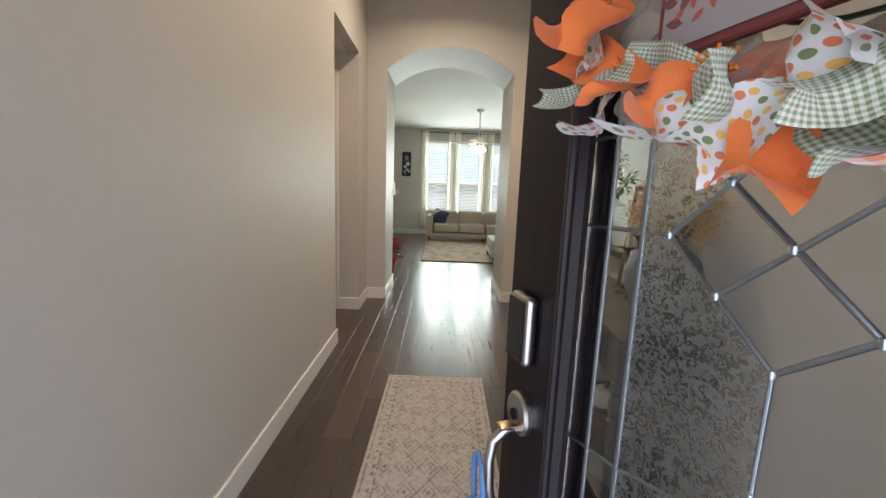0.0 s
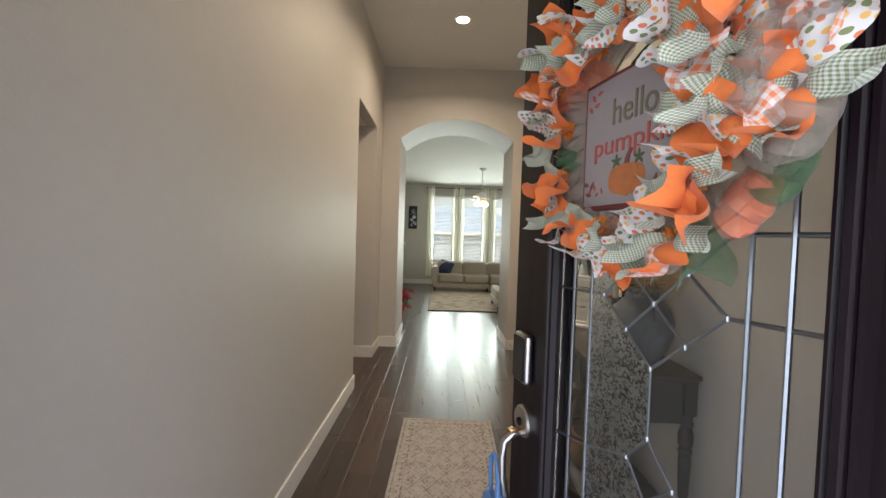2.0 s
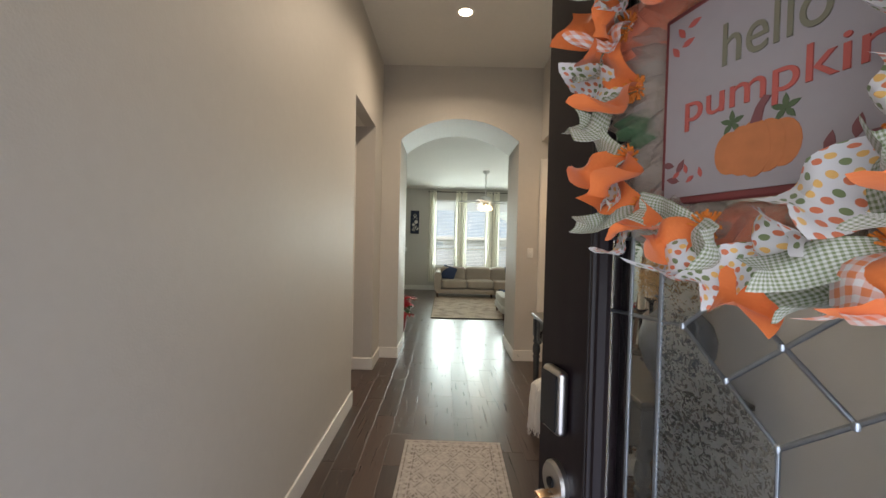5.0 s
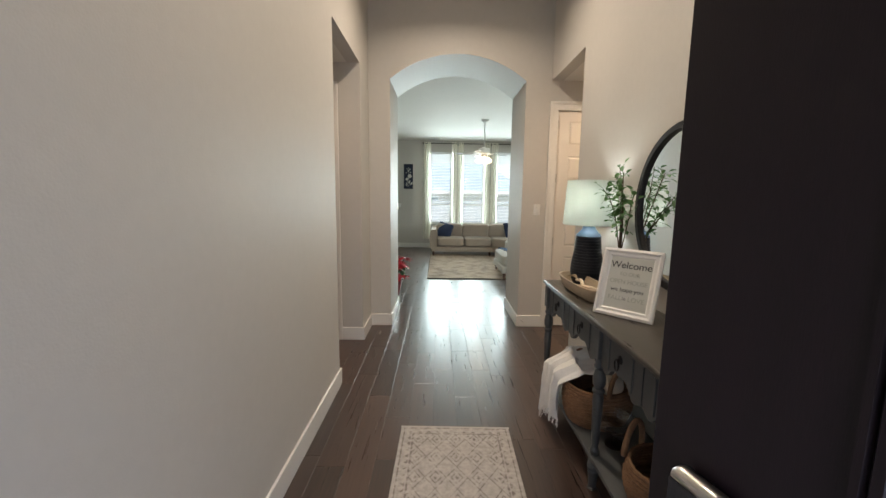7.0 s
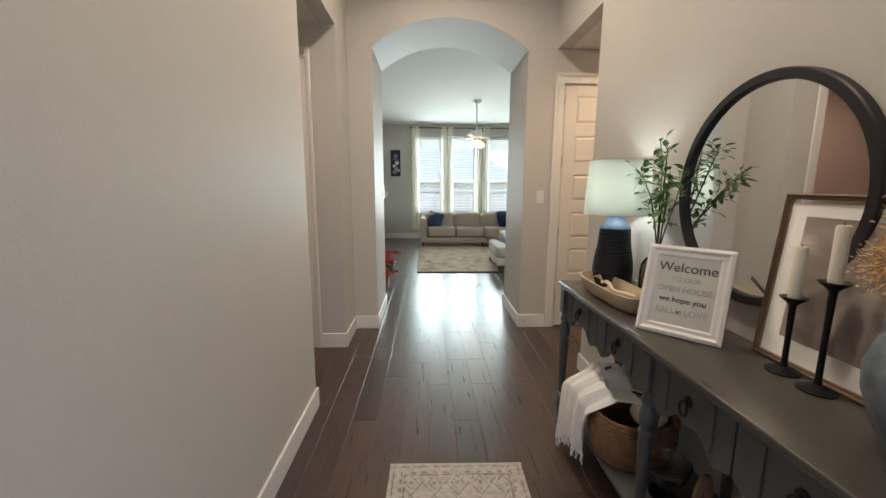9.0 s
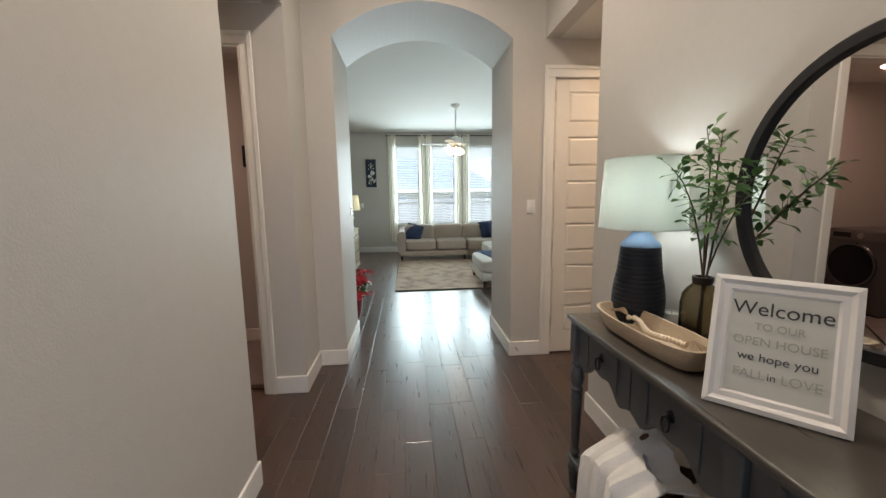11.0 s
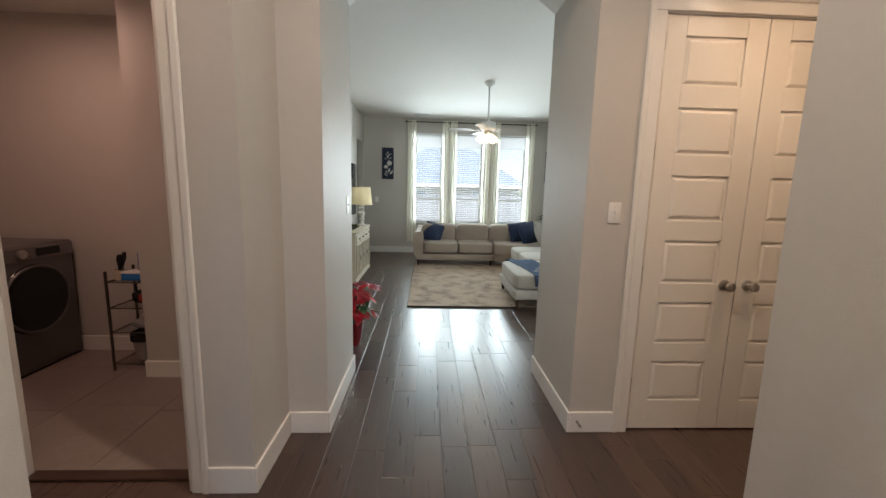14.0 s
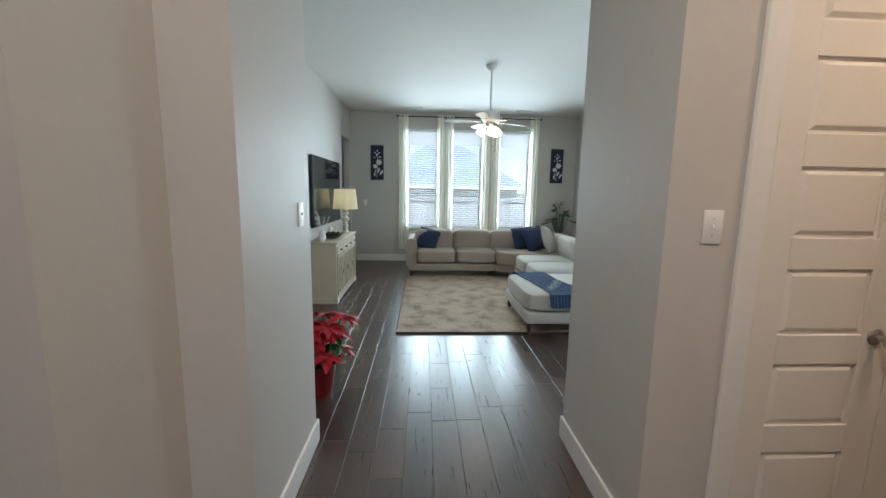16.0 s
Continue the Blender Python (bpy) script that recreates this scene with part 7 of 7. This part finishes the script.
# ---- flower panels ----
def flower_panel(x0, x1):
    w, z0, z1 = x1 - x0, 1.646, 2.328
    p = thing("flower_panel", "navy wall panel with raised white flowers", "wall art", pose((x0 + x1) / 2, 11.80, z0), group="pair of flower panels")
    h = z1 - z0
    part("panel", boxes((-w / 2 + 0.012, w / 2 - 0.012, -0.014, 0, 0.012, h - 0.012)), mat("navy_panel", (0.018, 0.026, 0.055), 0.7, var=0.3), p)
    part("frame", boxes((-w / 2, -w / 2 + 0.014, -0.026, 0, 0, h), (w / 2 - 0.014, w / 2, -0.026, 0, 0, h), (-w / 2 + 0.014, w / 2 - 0.014, -0.026, 0, 0, 0.014), (-w / 2 + 0.014, w / 2 - 0.014, -0.026, 0, h - 0.014, h), bevel=0.002), mat("dark_panel_frame", (0.03, 0.03, 0.04), 0.5), p)
    white = mat("chalk_white_relief", (0.70, 0.68, 0.64), 0.8, var=0.1)
    bm = bmesh.new()
    tube([(-0.01, -0.017, 0.05), (0.005, -0.017, 0.2), (0.02, -0.017, 0.36), (0.0, -0.017, 0.5)], 0.004, 5, bm)
    tube([(0.01, -0.017, 0.22), (-0.03, -0.017, 0.30)], 0.003, 5, bm)
    part("stalk", bm, white, p)
    for x, z, a, l in ((-0.03, 0.07, 130, 0.07), (-0.03, 0.11, 120, 0.06), (0.05, 0.10, 55, 0.12), (0.02, 0.14, 75, 0.11), (-0.02, 0.15, 110, 0.06), (0.0, 0.46, 110, 0.06), (0.0, 0.48, 60, 0.06), (0.03, 0.44, 30, 0.06), (-0.03, 0.43, 150, 0.05), (0.0, 0.54, 85, 0.06), (-0.02, 0.52, 140, 0.05), (0.03, 0.52, 40, 0.05)):
        b2 = bmesh.new()
        leaf_into(b2, Vector((x, -0.018, z)), Vector((math.cos(radians(a)), 0, math.sin(radians(a)))), Vector((0, -1, 0)), l, l * 0.38, 0.3, 0.0)
        part("leaf", b2, white, p)
    for x, z, r in ((0.035, 0.35, 0.055), (-0.04, 0.27, 0.042)):
        for k in range(6):
            q = 2 * math.pi * k / 6
            part("petal", lathe([(0, 0.006), (r * 0.5, 0.004), (r * 0.55, 0), (0, 0)], 14), white, p, smooth=True, m=pose(x + r * 0.5 * math.cos(q), -0.0145, z + r * 0.45 * math.sin(q), 90))


flower_panel(-0.682, -0.427), flower_panel(2.972, 3.227)

# ---- palm in the corner ----
palm = thing("potted_palm", "green potted palm behind the sofa corner", "plant", pose(3.08, 11.38, 0))
part("pot", lathe([(0, 0), (0.12, 0), (0.15, 0.30), (0.155, 0.32), (0.14, 0.32), (0.13, 0.28), (0, 0.28)], 28), mat("woven_planter", (0.30, 0.24, 0.17), 0.8, var=0.2, bump=0.4), palm, "tan planter", smooth=True)
PALMLEAF = mat("palm_leaf", (0.045, 0.085, 0.035), 0.5, var=0.35, grain=60)
rng = random.Random(31)
for k in range(15):
    a = 2 * math.pi * k / 15 + rng.random() * 0.4
    reach, top = rng.uniform(0.12, 0.34), rng.uniform(0.95, 1.32)
    o = Vector((math.cos(a), math.sin(a) * 0.8, 0))
    pts = [Vector((0, 0, 0.28)), o * 0.05 + Vector((0, 0, 0.65)), o * reach * 0.5 + Vector((0, 0, top * 0.93)), o * reach + Vector((0, 0, top - 0.12 * (reach > 0.2)))]
    bm = tube(pts, [0.005, 0.004, 0.003, 0.001], 5)
    for j in range(16):
        s = 0.35 + 0.65 * j / 15
        i = min(int(s * 3), 2)
        p = pts[i].lerp(pts[i + 1], s * 3 - i)
        way = (pts[i + 1] - pts[i]).normalized()
        sd = way.cross(Vector((0, 0, 1))).normalized()
        for e in (-1, 1):
            leaf_into(bm, p, way * 0.8 + sd * e, Vector((0, 0, 1)), rng.uniform(0.12, 0.18) * (1.15 - 0.5 * s), 0.014, 0.3, 0.35)
    part("frond", bm, PALMLEAF, palm, "feathered palm frond", smooth=True)

# ---- poinsettia ----
poin = thing("poinsettia", "red poinsettia in a red foil pot on the floor", "plant", pose(-0.37, 6.38, 0) @ Matrix.Diagonal((1.12, 1.12, 1.15, 1)))
part("pot", lathe([(0, 0), (0.085, 0), (0.10, 0.06), (0.115, 0.17), (0.125, 0.20), (0.115, 0.20), (0.10, 0.16), (0, 0.15)], 28), mat("red_foil", (0.22, 0.012, 0.015), 0.3, metal=0.3, var=0.3, bump=0.8, bump_scale=25), poin, "crinkled red foil pot", smooth=True)
RED, GREENL = mat("poinsettia_bract", (0.42, 0.007, 0.016), 0.55, var=0.3, scale=18, grain=60), mat("poinsettia_leaf", (0.03, 0.075, 0.025), 0.5, var=0.3)
rng = random.Random(17)
for k in range(17):
    a = 2 * math.pi * k / 17 + rng.random() * 0.5
    rr, hh = rng.uniform(0.03, 0.19), rng.uniform(0.36, 0.60)
    head = Vector((rr * math.cos(a), rr * math.sin(a), hh - 0.7 * rr))
    part("stem", tube([(0, 0, 0.14), (head.x * 0.5, head.y * 0.5, head.z * 0.65), head], 0.004, 5), GREENL, poin, "green stem")
    for j in range(10):
        q = 2 * math.pi * j / 10 + rng.random() * 0.4
        bm = bmesh.new()
        ln = rng.uniform(0.07, 0.13)
        leaf_into(bm, head, Vector((math.cos(q), math.sin(q), rng.uniform(-0.35, 0.35))) + 0.4 * Vector((math.cos(a), math.sin(a), 0)), Vector((0.3 * math.cos(a), 0.3 * math.sin(a), 1)), ln, ln * 0.5, 0.25, 0.35)
        part("bract", bm, RED, poin, smooth=True)
    for j in range(3):
        q = rng.random() * 6.28
        bm = bmesh.new()
        leaf_into(bm, head * 0.8, Vector((math.cos(q), math.sin(q), -0.2)), Vector((0, 0, 1)), 0.11, 0.06, 0.25, 0.4)
        part("leaf", bm, GREENL, poin, smooth=True)

# ---- beyond the windows ----
fence = thing("fence", "weathered grey wooden fence behind the garden", "fence", pose(0, 17.5, -0.5))
FENCE = mat("weathered_fence", (0.40, 0.44, 0.49), 0.9, var=0.3, stretch=(8, 8, 0.8), island=0.4)
board = part("board", boxes((-0.069, 0.069, -0.01, 0.01, 0.05, 1.75), bevel=0.004), FENCE, fence, m=pose(-6, 0, 0))
for k in range(1, 100):
    again(board, pose(-6 + 0.142 * k, 0.004 * (k % 3), 0))
for z in (0.3, 1.5):
    part("fence_rail", boxes((-6.1, 8.2, 0.02, 0.06, z, z + 0.09)), FENCE, fence)
house = thing("neighbour_house", "single-storey brick house with grey hip roof", "house", pose(1.5, 24, -0.5))
GLASSGREY = mat("shaded_window_glass", (0.34, 0.40, 0.46), 0.2, var=0.1)
ROOF = mat("grey_asphalt_shingle", (0.24, 0.33, 0.44), 0.9, var=0.25, scale=2, grain=20, bump=0.5, bump_scale=30)
part("wall", boxes((-3.7, 3.7, 0, 8, 0, 2.15)), mat("pale_brick", (0.58, 0.53, 0.48), 0.9, var=0.2, scale=3, grain=25, bump=0.4, bump_scale=20), house)
bm = bmesh.new()
lo = [bm.verts.new(p) for p in ((-4.1, -0.4, 2.2), (4.1, -0.4, 2.2), (4.1, 8.4, 2.2), (-4.1, 8.4, 2.2))]
hi = [bm.verts.new(p) for p in ((0, 2.2, 5.1), (0, 5.8, 5.1))]
for f in ((lo[0], lo[1], hi[0]), (lo[1], lo[2], hi[1], hi[0]), (lo[2], lo[3], hi[1]), (lo[3], lo[0], hi[0], hi[1]), (lo[0], lo[3], lo[2], lo[1])):
    bm.faces.new(f)
part("roof", bm, ROOF, house, "grey shingle hip roof")
part("fascia", boxes((-4.12, 4.12, -0.42, -0.38, 2.08, 2.24)), TRIM, house, "white fascia board")
for x in (-2.2, 1.2):
    wv = part("window", boxes((x, x + 1.0, -0.03, 0.0, 0.9, 1.95), bevel=0.01), TRIM, house)
    part("pane", boxes((x + 0.06, x + 0.94, -0.036, -0.031, 0.96, 1.89)), GLASSGREY, wv)


# ---- boards and tiles ----
def plank_mesh(w, l, name="plank"):
    bm = boxes((-w / 2, w / 2, 0, l, -0.02, 0.0))
    top = [e for e in bm.edges if all(abs(v.co.z) < 1e-6 for v in e.verts)]
    bmesh.ops.bevel(bm, geom=top, offset=0.0024, segments=1, affect="EDGES")
    for v in bm.verts:
        if -0.01 < v.co.z < -0.001:
            v.co.z = -0.0013  # shallow eased edge
    return finish(name, bm, PLANK)


def lay_planks():
    rng = random.Random(5)
    pw, lens = 0.158, (0.42, 0.61, 0.86, 1.12)
    meshes = [plank_mesh(pw - 0.0014, l - 0.0014) for l in lens]
    near, rest = 0, []
    i0, i1 = int(math.floor(-2.6 / pw)), int(math.ceil(3.6 / pw))
    for i in range(i0, i1 + 1):
        x, y = 0.042 + i * pw, 0.155 if -0.6 < 0.042 + i * pw < 1.62 else 3.48 + 0.4 * (i > 0) + 0.04 * rng.random()
        while y < 11.8:
            k = rng.randrange(4)
            if not (x < -0.6 and 4.75 < y and y + lens[k] < 5.7):
                if -0.62 < x < 1.75 and y < 8.6 and near < 300:
                    ob = new("plank", meshes[k])
                    ob.parent, ob.location = floor_ob, (x, y, 0)
                    near += 1
                else:
                    rest.append((x, y, k))
            y += lens[k]
    vs, fs = [], []
    for x, y, k in rest:
        me, n = meshes[k], len(vs)
        vs += [(v.co.x + x, v.co.y + y, v.co.z) for v in me.vertices]
        fs += [[n + j for j in p.vertices] for p in me.polygons]
    me = bpy.data.meshes.new("planks_far")
    me.from_pydata(vs, [], fs)
    me.materials.append(PLANK)
    ob = new("planks_far", me)
    ob.parent = floor_ob
    tagged(ob, "dark hardwood boards farther off", kind="stuff")


lay_planks()


def lay_tiles():
    base = solid("laundry_floor", boxes((-3.4, -0.60, 4.64, 6.19, -0.02, 0.002)), GROUT, "beige ceramic tile floor of the laundry room", "floor", "structure")
    bm = boxes((-0.2985, 0.2985, -0.2985, 0.2985, 0.0, 0.008))
    bmesh.ops.bevel(bm, geom=[e for e in bm.edges if all(v.co.z > 0.007 for v in e.verts)], offset=0.002, segments=1, affect="EDGES")
    me = finish("tile", bm, TILE)
    for i in range(5):
        for j in range(3):
            ob = new("tile", me)
            ob.parent, ob.location = base, (-1.04 - 0.6 * i, 4.99 + 0.6 * j - (0.0 if i % 2 else 0.05), 0)
    strip = solid("trim_threshold", boxes((-1.582, -0.763, 4.63, 4.70, 0.0, 0.014), bevel=0.005), mat("threshold_wood", (0.06, 0.032, 0.022), 0.35), "dark wooden threshold strip between floors", "trim", "structure")
    return strip


lay_tiles()
